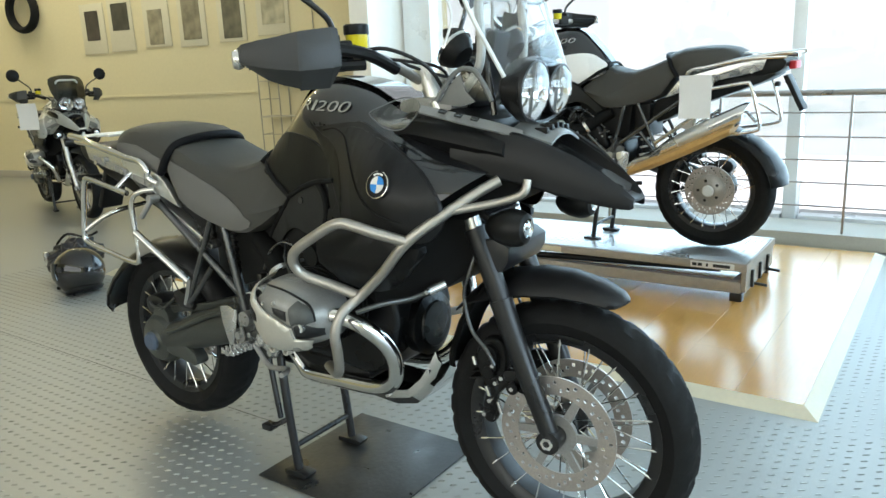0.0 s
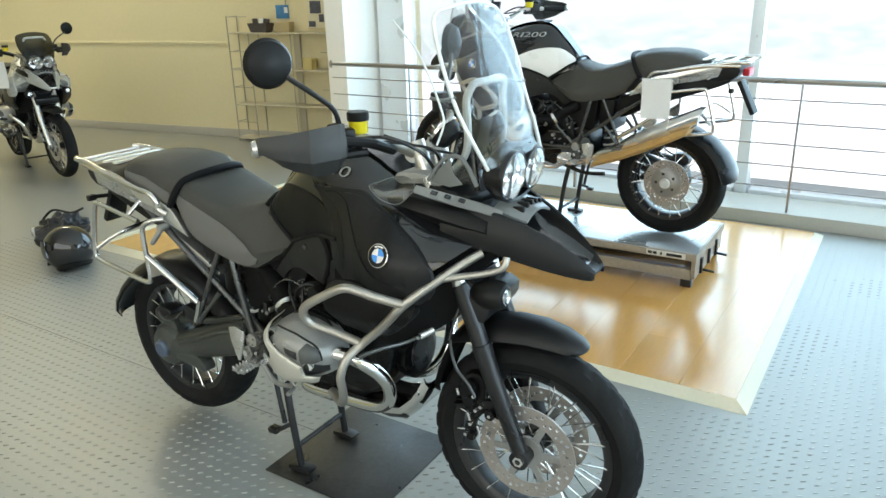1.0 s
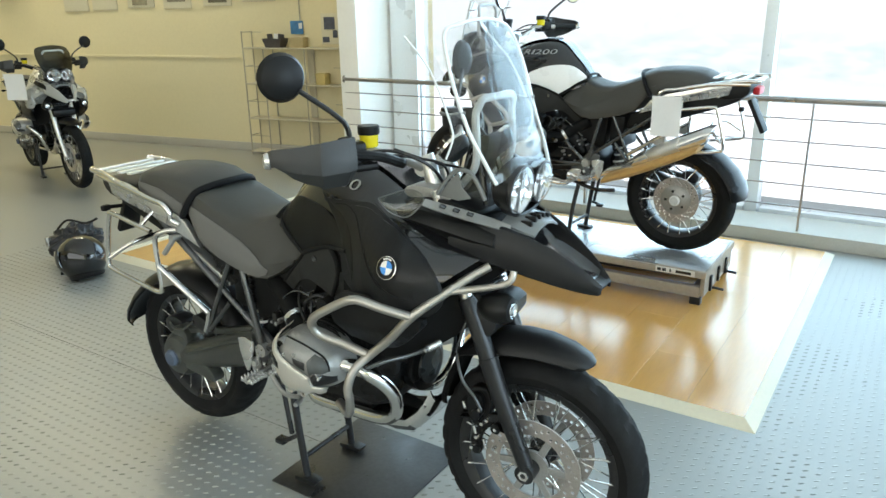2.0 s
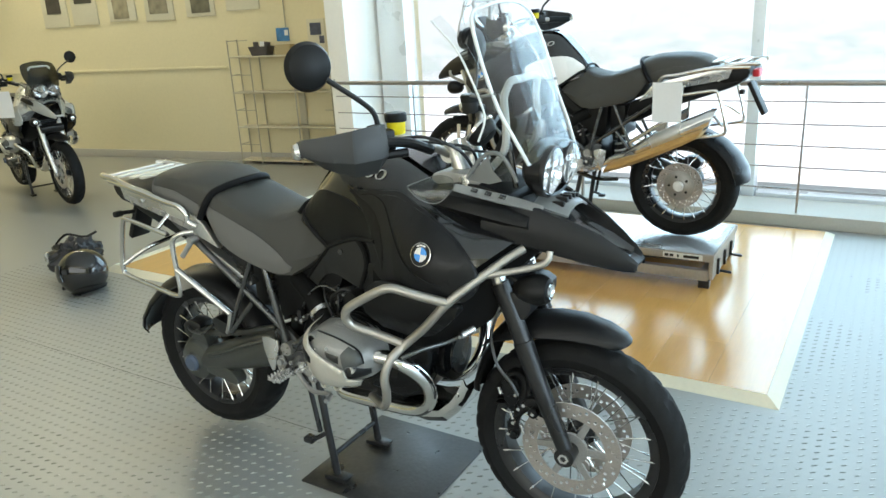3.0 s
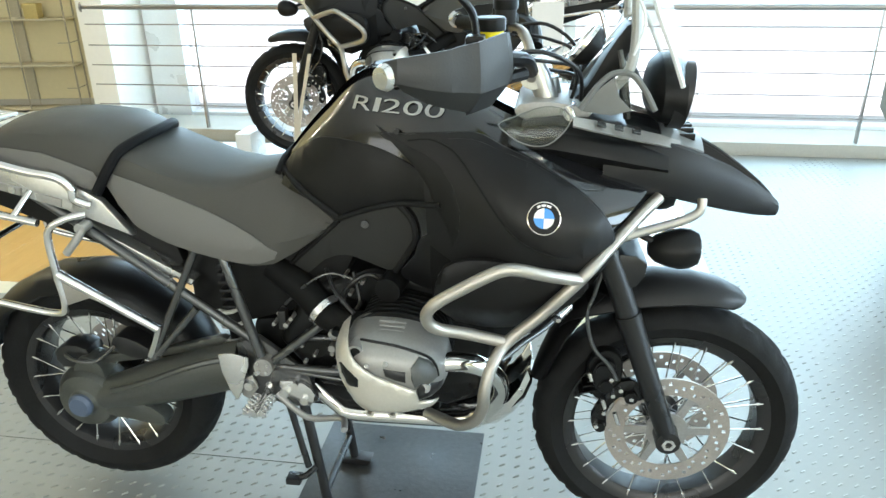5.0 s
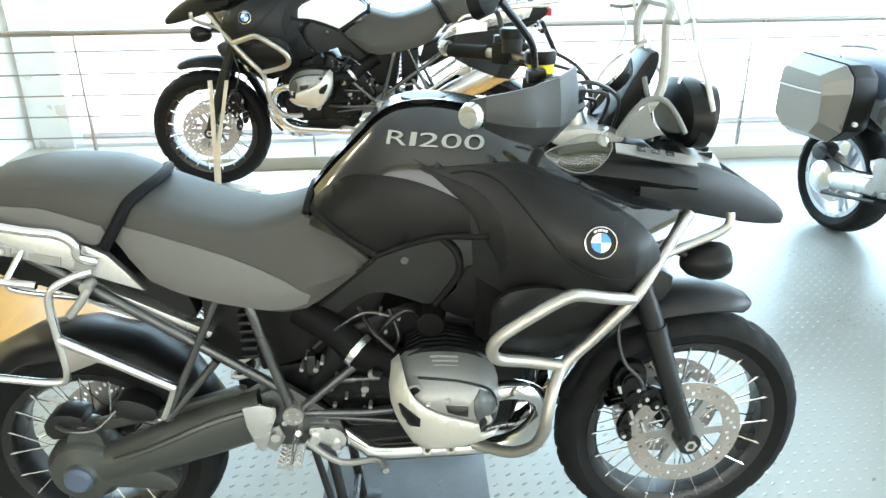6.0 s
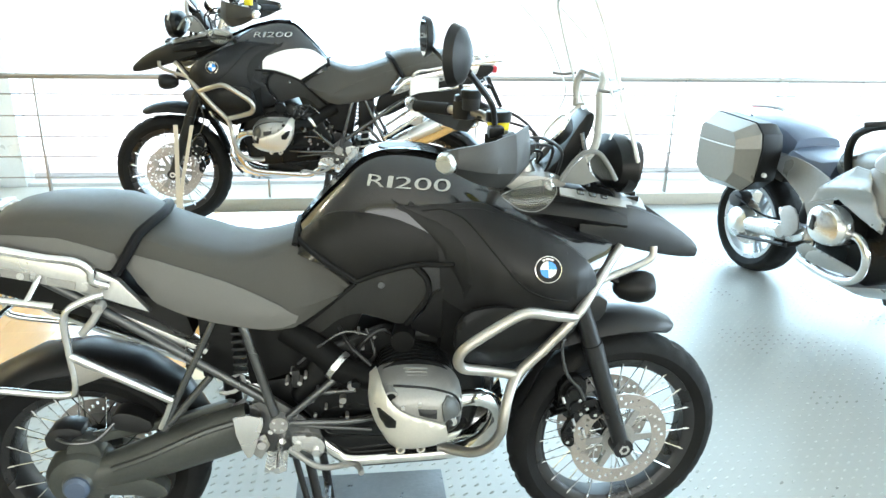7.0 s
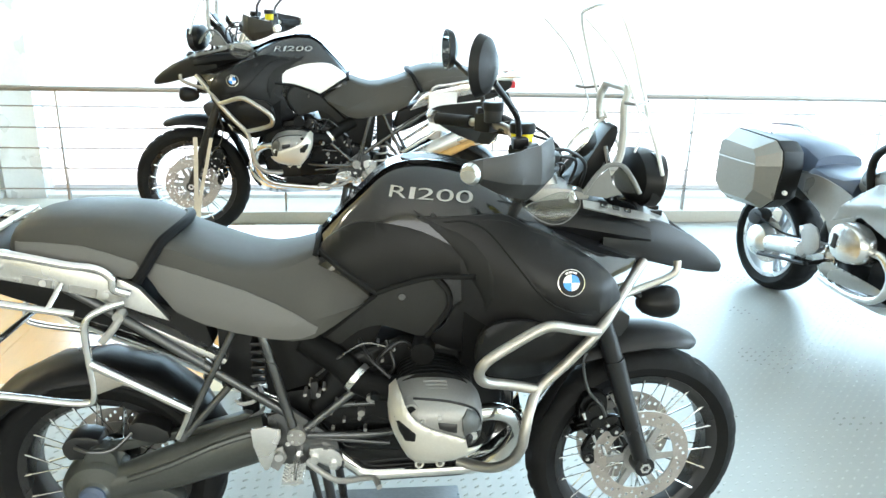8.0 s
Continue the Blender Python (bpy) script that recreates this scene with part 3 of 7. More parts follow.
def seat_loft(rows, crown=0.012, seg=9):
    """A saddle: rows of x, top, bottom, half width above, half width below."""
    rings = []
    for x, zt, zb, wt, wb in rows:
        r = []
        for k in range(seg):
            u = -1 + 2 * k / (seg - 1)
            r.append((x, u * wt * 0.82, zt + crown * (1 - u * u)))
        r.append((x, wt * 0.95, zt - 0.012)), r.append((x, wt, zt - 0.03))
        r.append((x, wb, zb + 0.3 * (zt - 0.03 - zb)))
        r.append((x, wb * 0.97, zb)), r.append((x, wb * 0.8, zb - 0.006)), r.append((x, -wb * 0.8, zb - 0.006)), r.append((x, -wb * 0.97, zb))
        r.append((x, -wb, zb + 0.3 * (zt - 0.03 - zb)))
        r.append((x, -wt, zt - 0.03)), r.append((x, -wt * 0.95, zt - 0.012))
        rings.append(r)
    return loft(rings)


RIDER = ((-0.575, 1.055, 1.0, 0.135, 0.14), (-0.545, 1.075, 0.965, 0.142, 0.15), (-0.50, 1.07, 0.9, 0.15, 0.16), (-0.43, 1.04, 0.865, 0.152, 0.165), (-0.34, 1.008, 0.84, 0.148, 0.168),
         (-0.277, 1.0, 0.825, 0.136, 0.172), (-0.222, 1.01, 0.818, 0.12, 0.176), (-0.17, 1.026, 0.824, 0.104, 0.176), (-0.12, 0.99, 0.85, 0.11, 0.165), (-0.06, 0.95, 0.89, 0.13, 0.152), (-0.03, 0.925, 0.91, 0.138, 0.145))
PILLION = ((-0.89, 1.085, 1.06, 0.098, 0.10), (-0.872, 1.108, 1.055, 0.116, 0.12), (-0.84, 1.122, 1.046, 0.126, 0.13), (-0.79, 1.131, 1.034, 0.136, 0.141), (-0.72, 1.132, 1.02, 0.145, 0.15), (-0.65, 1.126, 1.008, 0.15, 0.155), (-0.58, 1.118, 0.99, 0.152, 0.157), (-0.525, 1.1, 1.01, 0.15, 0.152), (-0.49, 1.085, 1.05, 0.14, 0.142))


HEAD = [(0.02, 0.69), (0.036, 0.726), (0.08, 0.742), (0.158, 0.738), (0.212, 0.718), (0.242, 0.678), (0.246, 0.63), (0.226, 0.588), (0.15, 0.563), (0.075, 0.566), (0.032, 0.62)]
HC = (0.135, 0.665)


def head_share(x, z):
    """How far out a place lies between the middle and the rim of a cylinder head cover."""
    rim = sorted((math.atan2(q - HC[1], p - HC[0]), math.hypot(p - HC[0], q - HC[1])) for p, q in round_outline(HEAD, 3))
    r = np.interp(math.atan2(z - HC[1], x - HC[0]), [q[0] for q in rim], [q[1] for q in rim], period=2 * math.pi)
    return math.hypot(x - HC[0], z - HC[1]) / float(r)


def head_depth(x, z, out=0.0, spread=1.0):
    return 0.245 + out + 0.11 * max(0.0, 1 - (head_share(x, z) / spread) ** 4) ** 0.5


def seat_half(rows, x, z):
    """Half width of a saddle's flank at a place of its side view."""
    zt, zb, wt, wb = (lerp(x, [r[0] for r in rows], [r[k] for r in rows]) for k in (1, 2, 3, 4))
    knee = zb + 0.3 * (zt - 0.03 - zb)
    return lerp(z, [zb, knee, zt - 0.03], [wb * 0.97, wb, wt])


def bowed_front(bm, x0, depth):
    """Draws a pillion's front edge back towards its sides."""
    for v in bm.verts:
        if v.co.x > x0:
            v.co.x -= depth * (v.co.y / 0.15) ** 2 * (v.co.x - x0) / 0.21
    return bm


def both(fn):
    for s in (-1, 1):
        fn(s)


def flip(pts, s):
    """Points of the right-hand side (negative y), or mirrored."""
    return [(x, y if s < 0 else -y, z) for x, y, z in pts]


def squat(p):
    """The bike sits a little lower at its tail than the drawn side view, and its broad parts stand further out."""
    x, y, z = p
    wide = min(1.0, max(0.0, (abs(y) - 0.2) / 0.08)) * min(1.0, max(0.0, (1.2 - z) / 0.1))
    return Vector((x, y * (1 + 0.045 * wide), z + 0.025 * (x - 0.757) * min(1.0, max(0.0, (z - 0.02) / 0.25))))


def settle(bike):
    for ob in bike.children:
        if ob.matrix_basis == Matrix.Identity(4) and ob.type == 'MESH':
            for v in ob.data.vertices:
                v.co = squat(v.co)
            for kid in ob.children:
                for v in kid.data.vertices:
                    v.co = squat(v.co)
        elif ob.name.split(".")[0] in ("mirror", "luggage_rack"):
            for kid in ob.children:
                for v in kid.data.vertices:
                    v.co = squat(v.co)
        elif not ob.name.startswith("front_wheel"):
            spot = ob.matrix_basis.translation
            ob.matrix_basis = Matrix.Translation(squat(spot) - spot) @ ob.matrix_basis


def big_enduro(label, m, insert, upper, main, group="", plain=False, steer=3.5, flank=SEAT_SIDE):
    B = thing("motorcycle", label, "motorcycle", m, group)
    F, R = (0.757, 0, 0.345), (-0.753, 0, 0.394)
    spoked_wheel("front_wheel", B, F, 0.331, 0.112, 0.247, 40, True)
    spoked_wheel("rear_wheel", B, R, 0.32, 0.152, 0.222, 40, False)
    P = lambda name, bm, mat, label="", parent=None, sharp=35: part(name, bm, mat, parent or B, label, sharp)

    # fork, fender, calipers
    def leg(s):
        P("fork_leg", merge(tube(flip([(0.56, -0.098, 0.86), (0.60, -0.098, 0.765), (0.645, -0.098, 0.64)], s), 0.026, 16, 4), tube(flip([(0.628, -0.098, 0.69), (0.665, -0.098, 0.585), (0.748, -0.09, 0.36)], s), 0.03, 16, 4, r_end=0.024),
                            rod(*flip([(0.752, -0.062, 0.342), (0.752, -0.112, 0.342)], s), 0.03, seg=20)), ALU if plain else BLACK_METAL, "silver fork leg" if plain else "black fork leg")
        P("axle_nut", lathe([(0.009, -0.004), (0.017, -0.004), (0.017, 0.004), (0.009, 0.004)], 6, (0.752, s * 0.115, 0.342)), ALU)
        cal = P("brake_caliper", merge(slab(round_outline([(0.548, 0.505), (0.552, 0.548), (0.575, 0.575), (0.605, 0.578), (0.628, 0.56), (0.632, 0.515), (0.622, 0.47), (0.598, 0.445), (0.57, 0.45)], 3), s * 0.05, s * 0.086, 0.008, 3),
                                       slab(round_outline([(0.56, 0.52), (0.566, 0.552), (0.59, 0.566), (0.612, 0.55), (0.612, 0.505), (0.592, 0.472), (0.57, 0.482)], 3), s * 0.084, s * 0.104, 0.006, 2),
                                       rod((0.582, s * 0.1, 0.54), (0.582, s * 0.112, 0.54), 0.016, seg=18), rod((0.592, s * 0.1, 0.497), (0.592, s * 0.112, 0.497), 0.016, seg=18)), ENGINE, "black brake caliper")
        for x, z in ((0.532, 0.463), (0.54, 0.482), (0.55, 0.497)):
            P("caliper_fin", slab([(x, z), (x + 0.05, z + 0.012), (x + 0.05, z + 0.017), (x, z + 0.006)], s * 0.058, s * 0.096, 0.001, 1), ENGINE, parent=cal)
        P("caliper_bracket", merge(slab(round_outline([(0.566, 0.40), (0.572, 0.362), (0.592, 0.35), (0.606, 0.372), (0.602, 0.41), (0.63, 0.455), (0.68, 0.445), (0.69, 0.47), (0.67, 0.50), (0.63, 0.50), (0.59, 0.45)], 2), s * 0.07, s * 0.09, 0.005),
                                   rod((0.588, s * 0.066, 0.372), (0.588, s * 0.1, 0.372), 0.013, seg=14), rod((0.655, s * 0.066, 0.462), (0.655, s * 0.104, 0.462), 0.016, seg=14)), ENGINE)
        for x, z, k in ((0.551, 0.522, 0.02), (0.586, 0.447, 0.024), (0.618, 0.407, 0.03)):
            P("caliper_pin", rod((x, s * 0.106, z + k / 2), (x + k * 0.35, s * 0.108, z - k / 2), 0.0052, seg=8), ALU)
        for x, z in ((0.611, 0.47), (0.628, 0.486), (0.655, 0.462), (0.593, 0.42), (0.65, 0.396), (0.577, 0.38), (0.604, 0.515)):
            P("caliper_bolt", rod((x, s * 0.09, z), (x, s * 0.109, z), 0.0056, seg=8), ALU)
        P("brake_hose", tube(flip([(0.622, -0.118, 0.525), (0.602, -0.122, 0.565), (0.562, -0.125, 0.615), (0.543, -0.122, 0.695), (0.556, -0.12, 0.75), (0.575, -0.1, 0.82)], s), 0.0045, 8), FRAME_GREY)
    both(leg)
    fender = []
    for x, z, w, dz in ((0.505, 0.668, 0.066, 0.04), (0.525, 0.694, 0.068, 0.052), (0.56, 0.72, 0.074, 0.066), (0.62, 0.744, 0.08, 0.074), (0.70, 0.757, 0.081, 0.07), (0.78, 0.754, 0.078, 0.06), (0.85, 0.737, 0.07, 0.046), (0.90, 0.712, 0.056, 0.03), (0.915, 0.695, 0.042, 0.012)):
        arc = [(x - 0.03 * (1 - math.cos(a)), w * math.sin(a), z - dz * (1 - math.cos(a)) * 1.0) for a in (radians(d) for d in range(-80, 81, 16))]
        inner = [(p[0], p[1] * 0.93, p[2] - 0.006) for p in reversed(arc)]
        fender.append(arc + inner)
    P("front_fender", loft(fender), MATTE_BLACK, "matte black front mudguard")
    low = []
    for x, z, w in ((0.55, 0.72, 0.074), (0.505, 0.66, 0.07), (0.464, 0.59, 0.066), (0.44, 0.53, 0.06), (0.425, 0.485, 0.048), (0.418, 0.455, 0.03)):
        arc = [(x + 0.035 * (1 - math.cos(a)), w * math.sin(a), z) for a in (radians(d) for d in range(-75, 76, 15))]
        low.append(arc + [(p[0] + 0.007, p[1] * 0.92, p[2]) for p in reversed(arc)])
    P("mud_flap", loft(low), DULL_BLACK)
    P("telelever", tube([(0.60, 0, 0.80), (0.48, 0, 0.775), (0.36, 0, 0.745), (0.24, 0, 0.70)], 0.024, 10), BLACK_METAL)
    P("fork_bridge", slab(round_outline([(0.56, 0.80), (0.60, 0.84), (0.66, 0.82), (0.64, 0.76), (0.58, 0.76)], 2), -0.11, 0.11, 0.008), BLACK_METAL)
    P("upper_fork", merge(rod((0.57, -0.098, 0.84), (0.47, -0.098, 1.17), 0.022), rod((0.57, 0.098, 0.84), (0.47, 0.098, 1.17), 0.022)), ALU, "bright fork stanchions")

    turn = Matrix.Translation((0.66, 0, 0)) @ Matrix.Rotation(radians(steer), 4, 'Z') @ Matrix.Translation((-0.66, 0, 0))
    for ob in [o for o in B.children if o.name.split(".")[0] in ("front_wheel", "fork_leg", "axle_nut", "brake_caliper", "caliper_bracket", "caliper_pin", "caliper_bolt", "front_fender", "mud_flap", "fender_bracket", "fork_bridge")]:
        ob.matrix_basis = turn @ Matrix.Translation(F) if ob.name.startswith("front_wheel") else turn

    # engine
    P("engine_block", bevelled(slab([(-0.10, 0.47), (0.22, 0.43), (0.30, 0.46), (0.335, 0.60), (0.30, 0.76), (0.05, 0.80), (-0.12, 0.74), (-0.2, 0.6)], -0.13, 0.13, 0.025, 3), 0), ENGINE, "dark cast engine block")
    P("sump", bevelled(slab([(-0.2, 0.40), (-0.18, 0.50), (0.06, 0.47), (0.2, 0.45), (0.2, 0.40), (0.02, 0.385)], -0.105, 0.105, 0.015, 2), 0), ENGINE)
    P("front_cover", lathe([(0, 0), (0.078, 0), (0.088, 0.012), (0.09, 0.05), (0.066, 0.058), (0.062, 0.064), (0, 0.068)], 32), ENGINE).matrix_basis = pose(0.305, 0, 0.565, 0, 0, -90)
    skid = ((-0.04, 0.40, 0.06), (0.1, 0.372, 0.078), (0.25, 0.362, 0.088), (0.325, 0.38, 0.094), (0.37, 0.42, 0.092), (0.395, 0.458, 0.086), (0.412, 0.50, 0.074))
    P("skid_plate", loft([[(x, -w, z + 0.012), (x + 0.006, -w * 0.98, z - 0.01), (x + 0.012, -w * 0.72, z - 0.036), (x + 0.012, w * 0.72, z - 0.036), (x + 0.006, w * 0.98, z - 0.01), (x, w, z + 0.012), (x, w * 0.94, z + 0.01), (x + 0.006, w * 0.7, z - 0.03), (x + 0.006, -w * 0.7, z - 0.03), (x, -w * 0.94, z + 0.01)] for x, z, w in skid]), CHROME, "polished aluminium skid plate")
    for s in (-1, 1):
        for x, z, w in (skid[2], skid[5]):
            P("skid_bolt", rod((x, s * (w - 0.004), z), (x, s * (w + 0.006), z), 0.007, seg=8), ALU)

    def cylinder(s):
        for k in range(7):
            y = 0.135 + k * 0.017
            P("cooling_fin", slab(round_outline([(0.035, 0.57), (0.03, 0.7), (0.08, 0.75), (0.19, 0.74), (0.24, 0.66), (0.22, 0.57), (0.12, 0.54)], 2), s * y, s * (y + 0.006), 0.001, 1), ENGINE)
        P("cylinder_barrel", slab([(0.05, 0.58), (0.06, 0.72), (0.2, 0.71), (0.2, 0.57)], s * 0.12, s * 0.255, 0.002, 1), ENGINE)
        rim = round_outline(HEAD, 3)
        ring = lambda y, k: [(HC[0] + (x - HC[0]) * k, s * y, HC[1] + (z - HC[1]) * k) for x, z in rim]
        P("cylinder_head_cover", loft([ring(0.215, 0.97), ring(0.225, 1.0)] + [ring(0.245 + 0.11 * (1 - k ** 4) ** 0.5, k) for k in (0.995, 0.985, 0.965, 0.93, 0.88, 0.8, 0.68, 0.5, 0.3, 0.12)]), HEAD_COVER, "silver grey cylinder head cover")
        on = lambda name, pts, out, mat, spread=1.0, lab="": P(name, skin(pts, lambda x, z: head_depth(x, z, out, spread), 0.008, 0.011, s, smooth=0), mat, lab)
        on("head_guard", [(0.031, 0.747), (0.014, 0.730), (0.009, 0.707), (0.012, 0.676), (0.025, 0.645), (0.044, 0.610), (0.057, 0.584), (0.073, 0.569), (0.120, 0.564), (0.174, 0.565), (0.200, 0.571), (0.220, 0.582), (0.236, 0.606), (0.215, 0.611), (0.198, 0.612), (0.194, 0.622), (0.192, 0.640), (0.150, 0.657), (0.109, 0.672), (0.084, 0.687), (0.065, 0.703), (0.052, 0.720), (0.041, 0.740)], 0.012, COVER_GUARD, 1.16, "pale aluminium cylinder guard")
        on("guard_window", [(0.024, 0.699), (0.040, 0.691), (0.055, 0.681), (0.075, 0.664), (0.072, 0.644), (0.050, 0.642), (0.034, 0.668)], 0.0145, ENGINE, 1.16)
        on("cover_recess", [(0.125, 0.687), (0.171, 0.680), (0.171, 0.656), (0.150, 0.661), (0.129, 0.670)], 0.004, BLACK_METAL)
        on("cover_shade", [(0.194, 0.640), (0.200, 0.648), (0.222, 0.645), (0.240, 0.628), (0.236, 0.608), (0.215, 0.609), (0.197, 0.610)], 0.006, BLACK_METAL)
        # the forward facet's shade is put into this darker skin
        on("cover_front", [(0.196, 0.706), (0.216, 0.693), (0.229, 0.674), (0.234, 0.652), (0.222, 0.648), (0.200, 0.651), (0.19, 0.644), (0.184, 0.665), (0.183, 0.69)], 0.0065, HEAD_SHADE, lab="darker front facet of the head cover, shade in its colour")
        P("cover_band", tube([(x, s * (head_depth(x, z) + 0.0005), z) for x, z in ((0.07, 0.73), (0.10, 0.731), (0.152, 0.725), (0.188, 0.714), (0.215, 0.697), (0.228, 0.677), (0.233, 0.652))], 0.0032, 8), ENGINE)
        P("plug_port", rod((0.063, s * 0.29, 0.714), (0.063, s * (head_depth(0.063, 0.714) + 0.004), 0.712), 0.017, seg=20), CAST_ALU)
        P("port_hole", rod((0.063, s * 0.3, 0.713), (0.063, s * (head_depth(0.063, 0.714) + 0.0055), 0.712), 0.0115, seg=16), ENGINE)
        P("cover_bolt", rod((0.21, s * 0.3, 0.642), (0.21, s * (head_depth(0.21, 0.642) + 0.005), 0.64), 0.0115, seg=16), ALU)
        for x, z in ((0.09, 0.692), (0.195, 0.67), (0.13, 0.698)):
            P("cover_screw", rod((x, s * 0.3, z), (x, s * (head_depth(x, z) + 0.003), z), 0.005, seg=8), ALU)
        for k in range(3):
            P("cover_rib", tube([(0.098 + 0.004 * k, s * (0.262 + 0.012 * k), 0.7445 - 0.003 * k), (0.155, s * (0.262 + 0.012 * k), 0.7405 - 0.003 * k)], 0.0026, 6, 2), HEAD_COVER)
        for x in (0.085, 0.135):
            P("guard_lug", turned(lathe([(0.006, 0.31), (0.011, 0.31), (0.011, 0.335), (0.006, 0.335)], 16, (x, 0, 0.562)), Matrix.Diagonal((1, s, 1, 1))), COVER_GUARD)
        P("intake_pipe", tube(flip([(-0.20, -0.10, 0.79), (-0.11, -0.13, 0.735), (-0.05, -0.16, 0.69), (0.04, -0.19, 0.68)], s), 0.036, 16), DULL_BLACK, "black rubber intake pipe")
        P("hose_clamp", rod((-0.071, s * 0.149, 0.7045), (-0.059, s * 0.155, 0.6955), 0.041, seg=28), ALU, "bright hose clamp")
        P("clamp_bolt", rod((-0.03, s * 0.17, 0.672), (-0.03, s * 0.21, 0.668), 0.0115, seg=14), CAST_ALU)
        for x, z, r in ((-0.055, 0.595, 0.012), (-0.165, 0.655, 0.008), (-0.15, 0.672, 0.006), (-0.1, 0.575, 0.005), (0.0, 0.745, 0.006), (-0.01, 0.79, 0.005), (0.03, 0.775, 0.006), (-0.12, 0.63, 0.005), (-0.045, 0.545, 0.006)):
            P("case_bolt", rod((x, s * 0.12, z), (x, s * 0.155, z), r * 0.8, seg=10), CAST_ALU)
        P("fuel_line", tube(flip([(-0.17, -0.13, 0.70), (-0.1, -0.16, 0.77), (-0.04, -0.16, 0.8), (0.03, -0.16, 0.78)], s), 0.0035, 6), FRAME_GREY)
        P("sensor_plug", box((-0.185, min(s * 0.125, s * 0.15), 0.64), (-0.165, max(s * 0.125, s * 0.15), 0.69), 0.004), BLACK_METAL)
        P("throttle_body", merge(rod((-0.02, s * 0.185, 0.685), (-0.02, s * 0.215, 0.675), 0.012), box((-0.05, s * 0.15 - 0.03, 0.66), (0.03, s * 0.15 + 0.03, 0.72), 0.008)), ENGINE)
        P("exhaust_header", tube(flip([(0.2, -0.27, 0.645), (0.26, -0.262, 0.652), (0.315, -0.24, 0.625), (0.348, -0.2, 0.565), (0.35, -0.168, 0.5), (0.318, -0.142, 0.435), (0.25, -0.128, 0.398), (0.1, -0.118, 0.388), (-0.03, -0.11, 0.384), (-0.07, -0.1, 0.4), (-0.13, -0.09, 0.45)], s), 0.0215, 16), CHROME, "chrome exhaust header")
        P("injector_cable", tube(flip([(0.02, -0.2, 0.72), (-0.03, -0.17, 0.76), (-0.06, -0.13, 0.8)], s), 0.005, 8), BLACK_METAL)
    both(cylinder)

    # crash bars
    def bars(s):
        P("crash_bar", tube(flip([(0.668, -0.15, 0.99), (0.63, -0.188, 0.965), (0.58, -0.235, 0.926), (0.513, -0.287, 0.868), (0.44, -0.292, 0.79), (0.375, -0.30, 0.73), (0.347, -0.335, 0.695), (0.334, -0.352, 0.645), (0.33, -0.345, 0.60), (0.312, -0.325, 0.55), (0.275, -0.295, 0.512), (0.23, -0.265, 0.5), (0.19, -0.245, 0.5)], s), 0.0127, 14), STEEL_TUBE, "brushed steel crash bar")
        P("crash_bar_loop", tube(flip([(0.513, -0.287, 0.868), (0.45, -0.322, 0.893), (0.395, -0.343, 0.913), (0.368, -0.35, 0.915), (0.338, -0.354, 0.904), (0.29, -0.358, 0.878), (0.248, -0.361, 0.853), (0.225, -0.36, 0.832), (0.218, -0.353, 0.806), (0.235, -0.338, 0.777), (0.295, -0.312, 0.752), (0.368, -0.3, 0.73)], s), 0.0127, 14), STEEL_TUBE)
        P("crash_bar_stay", tube(flip([(0.59, -0.226, 0.93), (0.64, -0.207, 0.938), (0.70, -0.19, 0.95), (0.735, -0.18, 0.962), (0.748, -0.175, 0.975), (0.75, -0.168, 0.995)], s), 0.0095, 12), STEEL_TUBE)
        P("crash_bar_strut", tube(flip([(0.362, -0.305, 0.688), (0.40, -0.26, 0.70), (0.44, -0.21, 0.702), (0.475, -0.17, 0.715), (0.495, -0.143, 0.725)], s), 0.0075, 12), FRAME_GREY)
        P("strut_clamp", merge(rod(*flip([(0.472, -0.174, 0.714), (0.498, -0.139, 0.727)], s), 0.0125, seg=14), rod(*flip([(0.478, -0.19, 0.716), (0.478, -0.13, 0.722)], s), 0.006, seg=8)), ALU, "bright strut clamp")
    if not plain:
        both(bars)

    # oil cooler and dark shroud behind the crash bars
    P("inner_shroud", loft([[(x, -w, z1), (x, w, z1), (x, w * 1.05, (z0 + z1) / 2), (x, w * 0.9, z0), (x, -w * 0.9, z0), (x, -w * 1.05, (z0 + z1) / 2)] for x, w, z0, z1 in ((0.2, 0.2, 0.74, 0.95), (0.34, 0.235, 0.675, 0.97), (0.42, 0.2, 0.678, 0.985), (0.48, 0.15, 0.705, 0.99), (0.535, 0.12, 0.745, 0.99), (0.575, 0.1, 0.80, 0.985))]), DULL_BLACK)
    for k in range(5):
        P("cooler_fin", box((0.555, -0.09, 0.868 + 0.02 * k), (0.585, 0.09, 0.874 + 0.02 * k), 0.001, 1), BLACK_METAL)

    # tank and panels
    P("fuel_tank", tank_body(((-0.17, 0.0, 0.2, 0.5, 0.66), (1.0, 0.93, 0.86, 0.9, 1.02))), upper, "gloss black fuel tank top")

    def panels(s):
        d = lambda k: (lambda x, z: body_half(x, z) + k)
        P("knee_panel", skin([(-0.155, 1.025), (-0.12, 1.07), (-0.05, 1.105), (0.06, 1.098), (0.15, 1.066), (0.222, 1.026), (0.228, 0.995), (0.127, 0.984), (0.05, 0.962), (-0.014, 0.937), (-0.08, 0.98)], d(0.007), side=s), insert, "smooth knee panel on the tank")
